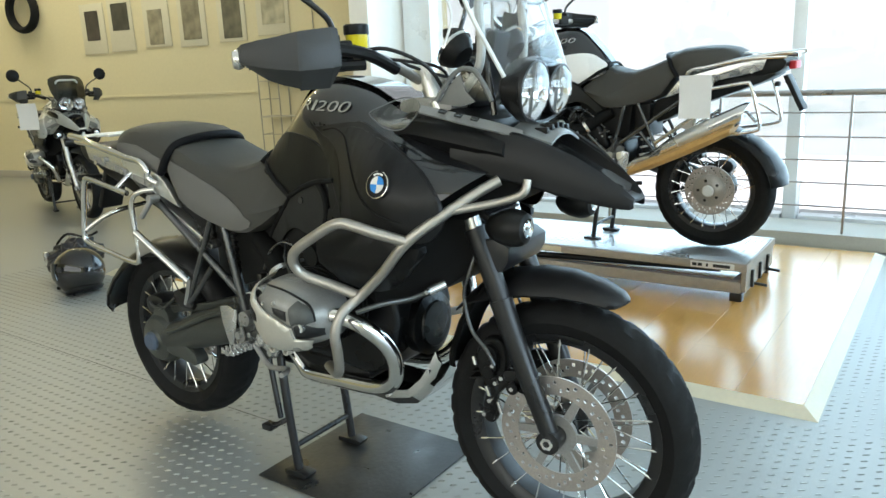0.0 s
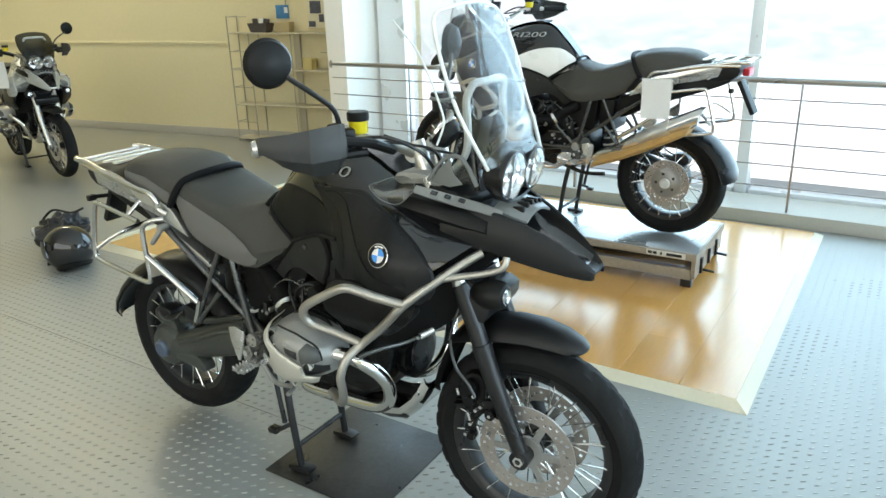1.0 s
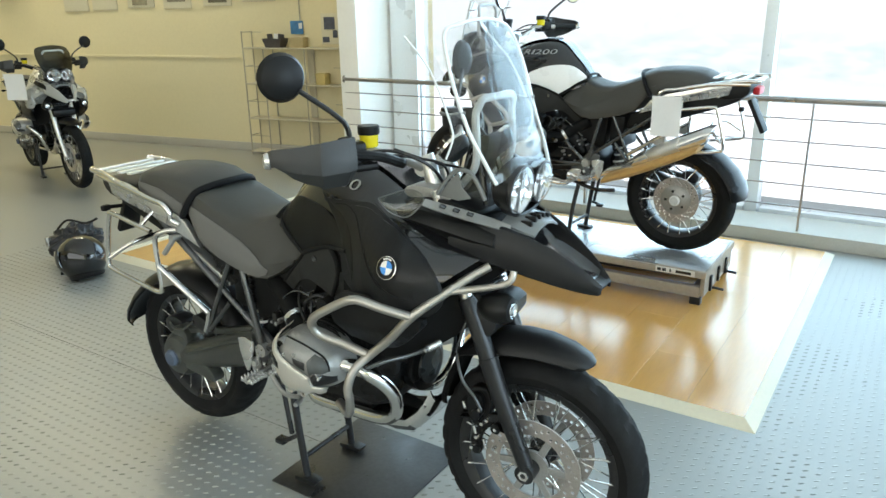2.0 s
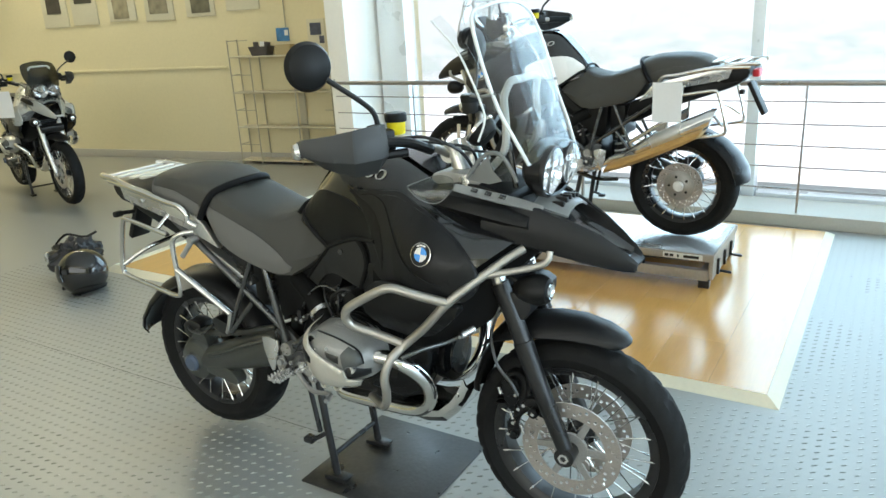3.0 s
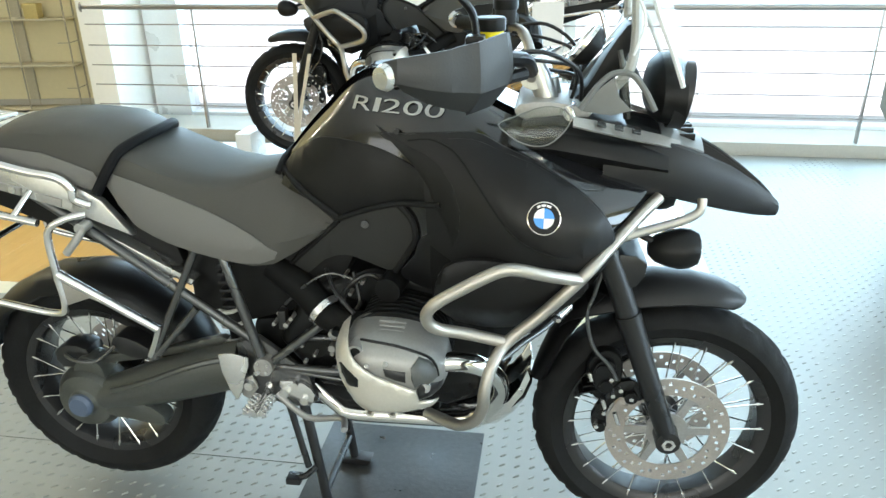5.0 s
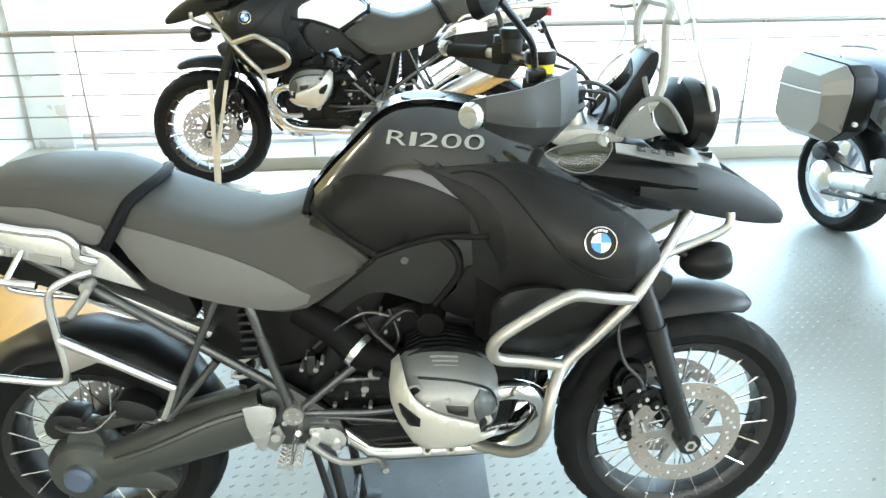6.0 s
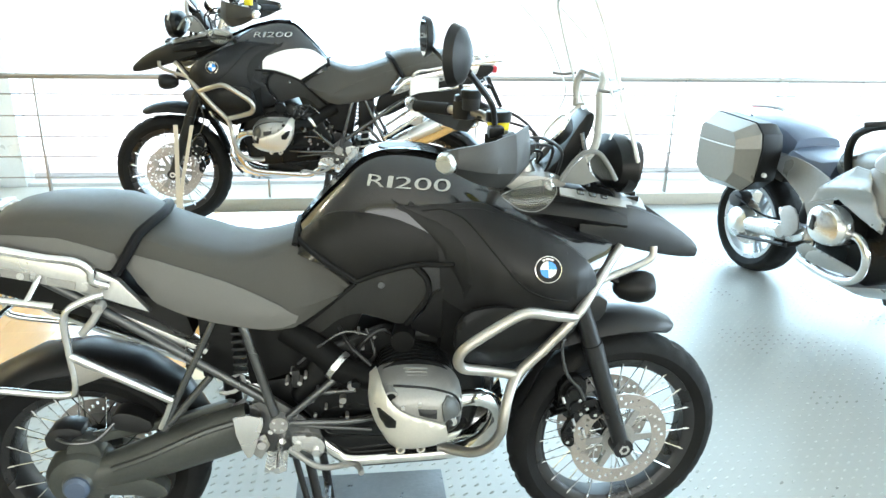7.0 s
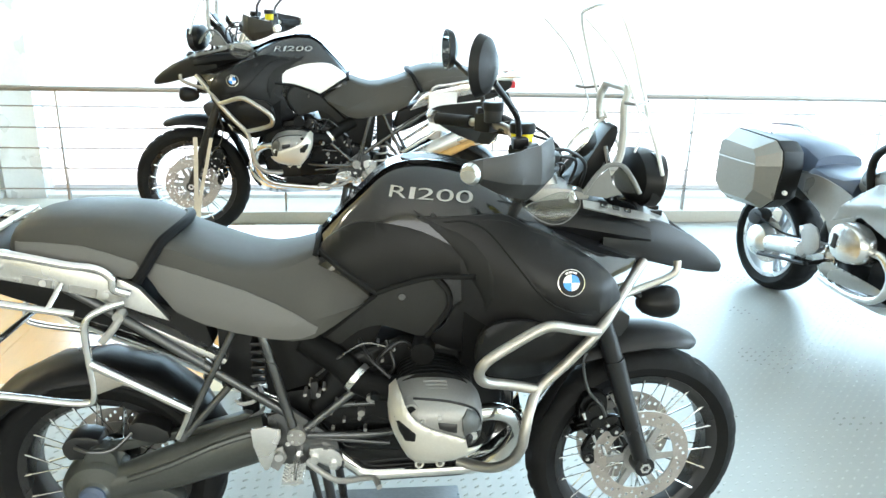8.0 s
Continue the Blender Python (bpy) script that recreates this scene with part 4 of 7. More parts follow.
        P("side_panel", skin([(0.085, 1.12), (0.18, 1.124), (0.285, 1.132), (0.348, 1.108), (0.428, 1.075), (0.522, 1.02), (0.567, 0.968), (0.58, 0.91), (0.545, 0.862), (0.47, 0.86), (0.38, 0.84), (0.29, 0.80), (0.24, 0.77), (0.125, 0.80), (0.16, 0.86), (0.18, 0.91), (0.25, 0.95), (0.262, 1.0), (0.232, 1.04), (0.16, 1.088)], d(0.0075), 0.008, side=s), main, "matte black side fairing panel")
        P("emblem_panel", skin([(0.165, 1.10), (0.25, 1.105), (0.30, 1.068), (0.345, 1.0), (0.385, 0.955), (0.44, 0.925), (0.55, 0.905), (0.575, 0.93), (0.565, 0.968), (0.52, 1.02), (0.428, 1.072), (0.348, 1.1), (0.285, 1.12), (0.2, 1.115)], d(0.0088), 0.004, side=s), main)
        P("lower_panel", skin([(-0.165, 0.79), (-0.10, 0.855), (-0.017, 0.928), (0.06, 0.955), (0.127, 0.975), (0.155, 0.945), (0.16, 0.90), (0.113, 0.815), (0.046, 0.828), (-0.007, 0.84), (-0.062, 0.82), (-0.12, 0.772)], d(0.006), side=s), DARK_GREY, "dark grey lower side cover")
        P("belly_panel", skin([(0.24, 0.88), (0.32, 0.90), (0.42, 0.88), (0.53, 0.85), (0.5, 0.80), (0.42, 0.735), (0.34, 0.715), (0.26, 0.74), (0.22, 0.80)], lambda x, z: 0.285 - 0.35 * (x - 0.3) ** 2 - 0.06 * (z < 0.8) * (0.8 - z) / 0.1, 0.02, side=s), SATIN_BLACK)
        for nm, pts, k, r in (("panel_groove", [(0.15, 1.112), (0.197, 1.117), (0.24, 1.104), (0.266, 1.084), (0.305, 1.04), (0.338, 1.0), (0.37, 0.962), (0.41, 0.934), (0.473, 0.914), (0.555, 0.9)], 0.0078, 0.0022), ("panel_seam", [(-0.16, 1.03), (-0.12, 1.005), (-0.08, 0.975), (-0.012, 0.931)], 0.006, 0.008),
                              ("panel_seam", [(-0.014, 0.931), (0.05, 0.957), (0.127, 0.979), (0.19, 0.985), (0.226, 0.99)], 0.008, 0.007), ("panel_seam", [(-0.165, 0.785), (-0.1, 0.848), (-0.015, 0.926)], 0.006, 0.006),                               ("panel_seam", [(0.127, 0.978), (0.158, 0.946), (0.164, 0.902), (0.14, 0.855), (0.112, 0.812)], 0.006, 0.007)):
            P(nm, tube([(x, s * (body_half(x, z) + k), z) for x, z in pts], r, 8), RUBBER)
        # shade of the gap between tank panels, painted as a black skin
        P("panel_recess", skin([(0.075, 1.14), (0.118, 1.115), (0.154, 1.1), (0.185, 1.09), (0.22, 1.07), (0.25, 1.035), (0.268, 0.985), (0.266, 0.94), (0.25, 0.9), (0.244, 0.93), (0.233, 0.955), (0.21, 0.99), (0.195, 1.027), (0.165, 1.062), (0.133, 1.09)], d(0.0092), 0.003, 0.015, s, smooth=0), SATIN_BLACK, "black band painting the shade between the tank panels")
        for x, z in ((0.049, 0.925), (0.124, 1.128)):
            y = s * (body_half(x, z) + 0.006)
            P("panel_bolt", rod((x, y, z), (x, y + s * 0.006, z), 0.009 if z < 1 else 0.006, seg=12), FRAME_GREY if z < 1 else BLACK_METAL)
        # roundel of four coloured quarters in a dark ring
        x0, z0 = 0.438, 0.995
        y0 = body_half(x0, z0) + 0.009
        slope = (body_half(x0 + 0.03, z0) - body_half(x0 - 0.03, z0)) / 0.06
        tilt = (body_half(x0, z0 + 0.03) - body_half(x0, z0 - 0.03)) / 0.06
        E = new("emblem")
        E.parent = B
        E["label"] = "round enamel badge with blue and white quarters"
        E.matrix_basis = Matrix.Translation((x0, s * (y0 + 0.001), z0)) @ Matrix.Rotation(s * math.atan(slope), 4, 'Z') @ Matrix.Rotation(-s * math.atan(tilt), 4, 'X') @ Matrix.Scale(0.87, 4)
        part("ring", lathe([(0.018, s * 0.0), (0.0357, 0.0), (0.0357, s * 0.005), (0.018, s * 0.0065)], 32), SATIN_BLACK, E)
        part("rim_ring", lathe([(0.0348, 0.0), (0.0372, 0.0), (0.0372, s * 0.006), (0.0348, s * 0.0068)], 40), CHROME, E)
        for a0, a1 in ((60, 82), (84, 106), (108, 128)):
            arc = [(math.cos(radians(a)), math.sin(radians(a))) for a in range(a0, a1, 4)]
            part("ring_mark", slab([(0.031 * c, 0.031 * q) for c, q in arc] + [(0.026 * c, 0.026 * q) for c, q in arc[::-1]], s * 0.004, s * 0.0072, 0), WHITE_PAINT, E)
        for k in range(4):
            pts = [(0, 0)] + [(0.0225 * math.cos(a), 0.0225 * math.sin(a)) for a in (radians(90 * k + 9 * j) for j in range(11))]
            part("quarter", slab(pts, 0, s * 0.007, 0), BLUE_ENAMEL if (k % 2 == 0) == (s < 0) else WHITE_PAINT, E)
        # lettering along the tank
        glyphs, x0 = [], 0.0
        for ch, wd in (("R", 0.042), ("1", 0.013), ("2", 0.041), ("0", 0.041), ("0", 0.041)):
            bm = text_mesh(ch, 0.052)
            lo, hi, top = min(v.co.x for v in bm.verts), max(v.co.x for v in bm.verts), max(v.co.y for v in bm.verts)
            for v in bm.verts:
                h = v.co.y / top
                u = x0 + (v.co.x - lo) / (hi - lo) * wd + 0.006 * h
                x = 0.018 + u if s < 0 else 0.24 - u
                z = 1.166 + 0.026 * h - 0.06 * (x - 0.02)
                v.co = (x, s * (body_half(x, z) + 0.0025), z)
            glyphs.append(bm)
            x0 += wd + 0.006
        bm = merge(*glyphs)
        P("lettering", bm, CAST_ALU, "silver model lettering on the tank")
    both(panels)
    P("tank_cap", lathe([(0, 0.0), (0.045, 0.0), (0.05, 0.006), (0.05, 0.012), (0, 0.016)], 28), SATIN_BLACK).matrix_basis = pose(0.1, 0, 1.234, 90, 0, 0)
    P("seat_tank_strip", tube([(-0.165, -0.1, 1.02), (-0.16, -0.06, 1.045), (-0.158, 0, 1.052), (-0.16, 0.06, 1.045), (-0.165, 0.1, 1.02)], 0.008, 8), RUBBER)

    # seats
    seat = P("rider_seat", seat_loft(RIDER), SEAT_TOP, "dark two-tone vinyl rider seat")
    both(lambda s: part("seat_side", skin([(-0.553, 1.03), (-0.49, 1.013), (-0.416, 0.985), (-0.335, 0.951), (-0.26, 0.913), (-0.2, 0.883), (-0.158, 0.855), (-0.166, 0.838), (-0.2, 0.826), (-0.25, 0.824), (-0.302, 0.832), (-0.36, 0.845), (-0.41, 0.862), (-0.46, 0.882), (-0.505, 0.909), (-0.54, 0.955), (-0.562, 0.995)],
                                          lambda x, z: seat_half(RIDER, x, z) + 0.005, 0.004, 0.02, s, smooth=0), flank, seat, "grey vinyl side"))
    P("pillion_seat", bowed_front(seat_loft(PILLION), -0.70, 0.05), SEAT_TOP, "dark vinyl pillion seat")
    pill = [o for o in B.children if o.name.startswith("pillion_seat")][0]
    both(lambda s: part("seat_side", bowed_front(skin([(-0.865, 1.084), (-0.8, 1.085), (-0.71, 1.078), (-0.64, 1.06), (-0.56, 1.035), (-0.552, 1.015), (-0.58, 0.993), (-0.65, 1.008), (-0.77, 1.032), (-0.865, 1.055)],
                                          lambda x, z: seat_half(PILLION, x, z) + 0.005, 0.004, 0.02, s, smooth=0), -0.70, 0.03), flank, pill, "grey vinyl side"))
    strap = [(-0.489, 0, 1.098), (-0.494, 0.05, 1.096), (-0.508, 0.095, 1.089), (-0.527, 0.13, 1.075), (-0.543, 0.148, 1.05), (-0.558, 0.156, 1.025), (-0.585, 0.157, 0.985)]
    P("seat_gap", tube([(x, -y, z) for x, y, z in strap[::-1]] + strap[1:], 0.0125, 10), GLOSS_RUBBER, "black strap between the seats")

    # frame and tail
    def frame_side(s):
        t = lambda name, pts, r=0.0105, mat=FRAME_GREY, lab="": P(name, tube(flip(pts, s), r, 12), mat, lab)
        t("subframe_tube", [(-0.90, -0.12, 1.05), (-0.635, -0.145, 0.889), (-0.24, -0.15, 0.6)], 0.012)
        t("frame_strut", [(-0.37, -0.15, 0.845), (-0.518, -0.165, 0.552)], 0.0095)
        t("frame_strut", [(-0.31, -0.14, 0.85), (-0.293, -0.16, 0.813), (-0.227, -0.165, 0.553)], 0.012)
        t("frame_strut", [(-0.065, -0.15, 0.668), (-0.212, -0.165, 0.552)], 0.0105)
        t("frame_strut", [(-0.388, -0.15, 0.692), (-0.513, -0.165, 0.554)], 0.01)
        t("frame_tube", [(-0.22, -0.15, 0.54), (-0.05, -0.15, 0.53), (0.06, -0.13, 0.53)], 0.011)
        P("footrest_plate", slab([(-0.30, 0.60), (-0.24, 0.62), (-0.19, 0.58), (-0.12, 0.52), (-0.10, 0.44), (-0.17, 0.42), (-0.28, 0.46)], s * 0.135, s * 0.155, 0.005), FRAME_GREY)
        P("heel_guard", slab(round_outline([(-0.338, 0.578), (-0.262, 0.572), (-0.275, 0.52), (-0.298, 0.455), (-0.318, 0.475)], 2), s * 0.172, s * 0.178, 0.002), ALU, "bare aluminium heel guard")
        P("pivot_cover", rod((-0.222, s * 0.14, 0.552), (-0.222, s * 0.185, 0.552), 0.024, seg=20), CAST_ALU)
        peg = P("footrest", merge(rod((-0.225, s * 0.15, 0.475), (-0.225, s * 0.25, 0.465), 0.009), box((-0.255, min(s * 0.18, s * 0.185), 0.455), (-0.2, max(s * 0.18, s * 0.185), 0.475), 0.002)), ALU, "serrated metal footrest")
        for k in range(5):
            y = s * (0.192 + 0.013 * k)
            part("peg_tooth", slab([(-0.257, 0.46), (-0.254, 0.48), (-0.243, 0.47), (-0.232, 0.48), (-0.222, 0.47), (-0.21, 0.48), (-0.2, 0.47), (-0.2, 0.458)], y - 0.003, y + 0.003, 0.001, 1), ALU, peg)
        P("pedal_bracket", slab(round_outline([(-0.19, 0.505), (-0.13, 0.5), (-0.105, 0.47), (-0.12, 0.435), (-0.155, 0.455), (-0.185, 0.475)], 2), s * 0.157, s * 0.168, 0.002), ALU)
        P("hanger_plate", slab([(-0.30, 0.50), (-0.262, 0.515), (-0.25, 0.48), (-0.275, 0.44), (-0.295, 0.455)], s * 0.157, s * 0.164, 0.002), CAST_ALU)
        for x, z, r in ((-0.27, 0.49, 0.012), (-0.215, 0.5, 0.009), (-0.18, 0.475, 0.013), (-0.15, 0.50, 0.008), (-0.245, 0.53, 0.007), (-0.13, 0.455, 0.011)):
            P("peg_bolt", rod((x, s * 0.15, z), (x, s * 0.178, z), r, seg=10), ALU if r > 0.01 else CHROME)
        t("gear_rod", [(-0.204 + 0.03, -0.155, 0.53), (0.02, -0.15, 0.50)], 0.006, FRAME_GREY)
        t("cooling_pipe", [(-0.13, -0.14, 0.617), (-0.02, -0.14, 0.617)], 0.008, FRAME_GREY)
        for x, z in ((-0.135, 0.592), (-0.06, 0.572), (-0.13, 0.547), (-0.2, 0.65), (-0.185, 0.68), (-0.06, 0.53)):
            P("case_bolt", rod((x, s * 0.1, z), (x, s * 0.142, z), 0.005, seg=10), CAST_ALU)
        for k, (dx, dz) in enumerate(((-0.02, 0.02), (0.02, 0.015), (0.012, -0.02), (-0.016, -0.016))):
            P("pivot_bolt", rod((-0.222 + dx * 0.6, s * 0.184, 0.552 + dz * 0.6), (-0.222 + dx * 0.6, s * 0.19, 0.552 + dz * 0.6), 0.004, seg=8), CHROME)
        P("intake_trumpet", rod((0.11, s * 0.13, 0.785), (0.10, s * 0.2, 0.78), 0.03, seg=20), SATIN_BLACK)
        t("wire_loom", [(-0.02, -0.15, 0.72), (0.0, -0.17, 0.77), (0.05, -0.16, 0.80), (0.09, -0.15, 0.76)], 0.006, BLACK_METAL)
        t("wire_loom", [(0.0, -0.16, 0.70), (0.03, -0.18, 0.74), (0.01, -0.15, 0.80)], 0.005, BLACK_METAL)
        t("silver_tray_tube", [(-0.71, -0.125, 0.945), (-0.57, -0.125, 0.845), (-0.445, -0.125, 0.765)], 0.009, ALU)
        P("foot_lever", tube(flip([(-0.2, -0.17, 0.47), (-0.12, -0.19, 0.42), (-0.03, -0.2, 0.43), (-0.01, -0.24, 0.43)], s), 0.008, 10), CAST_ALU)
        if plain:
            return
        # pillion step and pannier frame
        t("pannier_frame", [(-0.62, -0.165, 0.935), (-0.66, -0.19, 0.93), (-0.70, -0.2, 0.90), (-0.702, -0.2, 0.80), (-0.70, -0.2, 0.71), (-0.73, -0.2, 0.69), (-0.85, -0.2, 0.71), (-0.99, -0.2, 0.738), (-1.018, -0.2, 0.765), (-1.0, -0.2, 0.85), (-0.965, -0.2, 0.955), (-0.94, -0.2, 0.968), (-0.82, -0.2, 0.945), (-0.72, -0.2, 0.925)], 0.009, BRIGHT_TUBE, "steel pannier frame")
        t("pannier_stay", [(-0.70, -0.2, 0.795), (-0.484, -0.175, 0.642)], 0.011, BRIGHT_TUBE)
        t("pannier_cross_tube", [(-1.0, -0.2, 0.785), (-0.93, -0.14, 0.84), (-0.90, 0, 0.86)], 0.008, BRIGHT_TUBE)
        t("pannier_upper_stay", [(-0.78, -0.2, 0.938), (-0.76, -0.15, 0.985)], 0.008, BRIGHT_TUBE)
        P("stay_plate", slab([(-0.70, 0.785), (-0.70, 0.71), (-0.63, 0.735), (-0.60, 0.725)], s * 0.196, s * 0.203, 0.002), STEEL_TUBE)
        t("stay_bracket", [(-0.482, -0.172, 0.65), (-0.5, -0.17, 0.605), (-0.522, -0.168, 0.56)], 0.0085, BRIGHT_TUBE)
        P("tail_cover", slab([(-1.02, 1.09), (-0.92, 1.075), (-0.831, 1.05), (-0.713, 1.015), (-0.625, 0.99), (-0.585, 0.965), (-0.55, 0.92), (-0.518, 0.877), (-0.59, 0.905), (-0.657, 0.934), (-0.792, 0.975), (-0.9, 1.0), (-1.0, 1.03)], s * 0.13, s * 0.152, 0.004), ALU, "silver tail side cover")
        for q in (-0.93, -0.81, -0.71):
            P("cover_pocket", slab([(q - 0.035, 1.022 - 0.28 * (q + 0.85)), (q + 0.03, 1.006 - 0.28 * (q + 0.85)), (q + 0.025, 0.986 - 0.28 * (q + 0.85)), (q - 0.035, 1.002 - 0.28 * (q + 0.85))], s * 0.151, s * 0.155, 0.001, 1), CAST_ALU)
        P("grab_handle", tube(flip([(-1.10, -0.13, 1.092), (-0.95, -0.168, 1.084), (-0.834, -0.172, 1.062), (-0.734, -0.172, 1.038), (-0.668, -0.172, 1.026), (-0.638, -0.17, 1.0), (-0.636, -0.168, 0.972), (-0.605, -0.158, 0.955)], s), 0.011, 12), BRIGHT_TUBE, "aluminium grab handle")
        for x, z in ((-0.95, 1.02), (-0.8, 0.99), (-0.66, 0.955), (-0.90, 1.03)):
            P("rack_bolt", rod((x, s * 0.14, z), (x, s * 0.16, z), 0.009, seg=10), ALU)
        t("frame_clamp", [(-0.625, -0.175, 0.905), (-0.645, -0.185, 0.875), (-0.672, -0.19, 0.845)], 0.0095, CAST_ALU)
        P("clamp_lug", rod((-0.63, s * 0.15, 0.905), (-0.63, s * 0.185, 0.905), 0.013, seg=14), CAST_ALU)
    both(frame_side)
    rack = new("luggage_rack")
    rack.parent = B
    rack["label"] = "flat aluminium luggage rack"
    for x in (-1.115, -1.045, -0.975, -0.915):
        part("rack_bar", box((x - 0.013, -0.125, 1.104), (x + 0.013, 0.125, 1.113), 0.004), RACK_ALU, rack)
    for s in (-1, 1):
        part("rack_rail", tube(flip([(-1.145, -0.125, 1.112), (-1.12, -0.14, 1.111), (-1.05, -0.146, 1.104), (-0.97, -0.16, 1.09), (-0.90, -0.17, 1.077)], s), 0.011, 12), BRIGHT_TUBE, rack)
    P("tail_light", bevelled(box((-1.13, -0.05, 1.03), (-1.095, 0.05, 1.07)), 0.01, 3), RED, "red tail lamp")
    P("plate_holder", turned(box((-0.012, -0.045, -0.19), (0.012, 0.045, 0.0), 0.006), Matrix.Translation((-1.08, 0, 1.0)) @ Matrix.Rotation(radians(28), 4, 'Y')), SATIN_BLACK, "black plate holder")
    both(lambda s: P("rear_indicator", merge(rod((-1.06, s * 0.08, 0.96), (-1.07, s * 0.13, 0.965), 0.008), bevelled(box((-1.085, min(s * 0.125, s * 0.16), 0.952), (-1.06, max(s * 0.125, s * 0.16), 0.976)), 0.008, 2)), SATIN_BLACK))
    rf = []
    for d, w, rr in ((18, 0.08, 0.342), (40, 0.088, 0.344), (62, 0.092, 0.346), (85, 0.096, 0.348), (108, 0.102, 0.352), (130, 0.112, 0.36), (146, 0.122, 0.37), (158, 0.13, 0.378), (166, 0.128, 0.38), (171, 0.11, 0.376)):
        a = radians(d)
        c, s_ = math.cos(a), math.sin(a)
        arc = [(R[0] + (rr - 0.05 * (1 - math.cos(b))) * c, w * math.sin(b), R[2] + (rr - 0.05 * (1 - math.cos(b))) * s_) for b in (radians(k) for k in range(-90, 91, 18))]
        rf.append(arc + [(R[0] + (Vector((p[0] - R[0], 0, p[2] - R[2])).length - 0.006) * c, p[1] * 0.95, R[2] + (Vector((p[0] - R[0], 0, p[2] - R[2])).length - 0.006) * s_) for p in reversed(arc)])
    P("rear_fender", loft(rf), HUGGER, "black rear hugger")
    P("tail_cowl", slab(round_outline([(-1.1, 1.06), (-1.08, 1.082), (-0.98, 1.078), (-0.87, 1.06), (-0.84, 1.02), (-0.95, 1.0), (-1.06, 1.015)], 2), -0.122, 0.122, 0.01), SATIN_BLACK, "black tail cowl under the rack")
    P("under_tail", slab(round_outline([(-0.45, 0.86), (-0.7, 0.95), (-1.0, 1.03), (-1.05, 1.0), (-0.9, 0.93), (-0.62, 0.82), (-0.46, 0.74)], 2), -0.1, 0.1, 0.01), SATIN_BLACK)

    # shaft drive on the right
    arm = []
    for x, z, h, w, y in ((-0.30, 0.515, 0.062, 0.04, -0.105), (-0.40, 0.49, 0.064, 0.045, -0.11), (-0.52, 0.455, 0.06, 0.048, -0.115), (-0.60, 0.43, 0.055, 0.046, -0.115), (-0.66, 0.412, 0.05, 0.042, -0.115), (-0.71, 0.4, 0.052, 0.04, -0.115)):
        arm.append([(x - 0.3 * h * math.sin(a), y + w * math.cos(a), z + h * math.sin(a)) for a in (2 * math.pi * k / 20 for k in range(20))])
    P("swingarm", loft(arm), SHAFT_GREY, "dark grey shaft-drive swingarm")
    P("swingarm_rib", tube([(-0.31, -0.148, 0.555), (-0.42, -0.158, 0.53), (-0.56, -0.164, 0.475), (-0.66, -0.158, 0.44)], 0.009, 8), SHAFT_GREY)
    P("shaft_boot", lathe([(0.03, -0.03), (0.055, -0.02), (0.05, -0.01), (0.058, 0), (0.05, 0.01), (0.055, 0.02), (0.03, 0.03)], 20), RUBBER).matrix_basis = pose(-0.275, -0.1, 0.525, 0, 0, 90)
    P("final_drive", lathe([(0, -0.165), (0.032, -0.165), (0.04, -0.155), (0.075, -0.145), (0.092, -0.12), (0.095, -0.085), (0.08, -0.05), (0.0, -0.05)], 36, R, closed=False), SHAFT_GREY, "dark grey final drive housing")
    P("hub_cap", lathe([(0, -0.178), (0.026, -0.178), (0.034, -0.17), (0.034, -0.16), (0, -0.16)], 28, R, closed=False), BLUE_VINYL, "blue-grey hub cap")
    P("torque_arm", merge(slab(round_outline([(-0.735, 0.485), (-0.66, 0.495), (-0.5, 0.525), (-0.36, 0.565), (-0.36, 0.585), (-0.5, 0.548), (-0.66, 0.522), (-0.73, 0.512)], 2), -0.105, -0.08, 0.005), slab(round_outline([(-0.785, 0.46), (-0.76, 0.515), (-0.715, 0.515), (-0.69, 0.46), (-0.74, 0.43)], 2), -0.13, -0.07, 0.008)), SHAFT_GREY)
    P("lower_lug", slab(round_outline([(-0.70, 0.36), (-0.62, 0.345), (-0.545, 0.33), (-0.53, 0.35), (-0.56, 0.385), (-0.66, 0.42)], 2), -0.15, -0.10, 0.008), SHAFT_GREY)
    P("rear_caliper", slab(round_outline([(-0.82, 0.475), (-0.835, 0.52), (-0.80, 0.545), (-0.74, 0.535), (-0.745, 0.49)], 2), -0.115, -0.045, 0.008), BLACK_METAL)
    P("caliper_bracket", slab(round_outline([(-0.655, 0.535), (-0.57, 0.515), (-0.56, 0.55), (-0.62, 0.58), (-0.655, 0.575)], 2), -0.12, -0.06, 0.006), BLACK_METAL)
    P("rear_brake_pipe", tube([(-0.80, -0.12, 0.52), (-0.76, -0.135, 0.512), (-0.70, -0.135, 0.515), (-0.65, -0.12, 0.555)], 0.005, 8), FRAME_GREY)
    # shock absorber, battery tray and dark innards
    P("shock_spring", tube([(-0.36 + 0.035 * math.cos(a) - 0.02 * a / 40, 0.0 + 0.035 * math.sin(a), 0.5 + 0.3 * a / 44) for a in (2 * math.pi * k / 10 for k in range(71))], 0.006, 6, 1), WHITE_PAINT, "white shock spring")
    P("shock_body", rod((-0.36, 0, 0.48), (-0.38, 0, 0.86), 0.024), BLACK_METAL)
    P("airbox", bevelled(slab([(-0.30, 0.63), (-0.05, 0.70), (0.02, 0.86), (-0.16, 0.92), (-0.33, 0.88)], -0.11, 0.11, 0.015), 0), SATIN_BLACK)
    P("gearbox", slab([(-0.30, 0.46), (-0.10, 0.44), (-0.06, 0.66), (-0.27, 0.64)], -0.10, 0.10, 0.02), ENGINE)
    P("battery_tray", box((-0.42, -0.1, 0.66), (-0.33, 0.1, 0.84), 0.01), SATIN_BLACK)
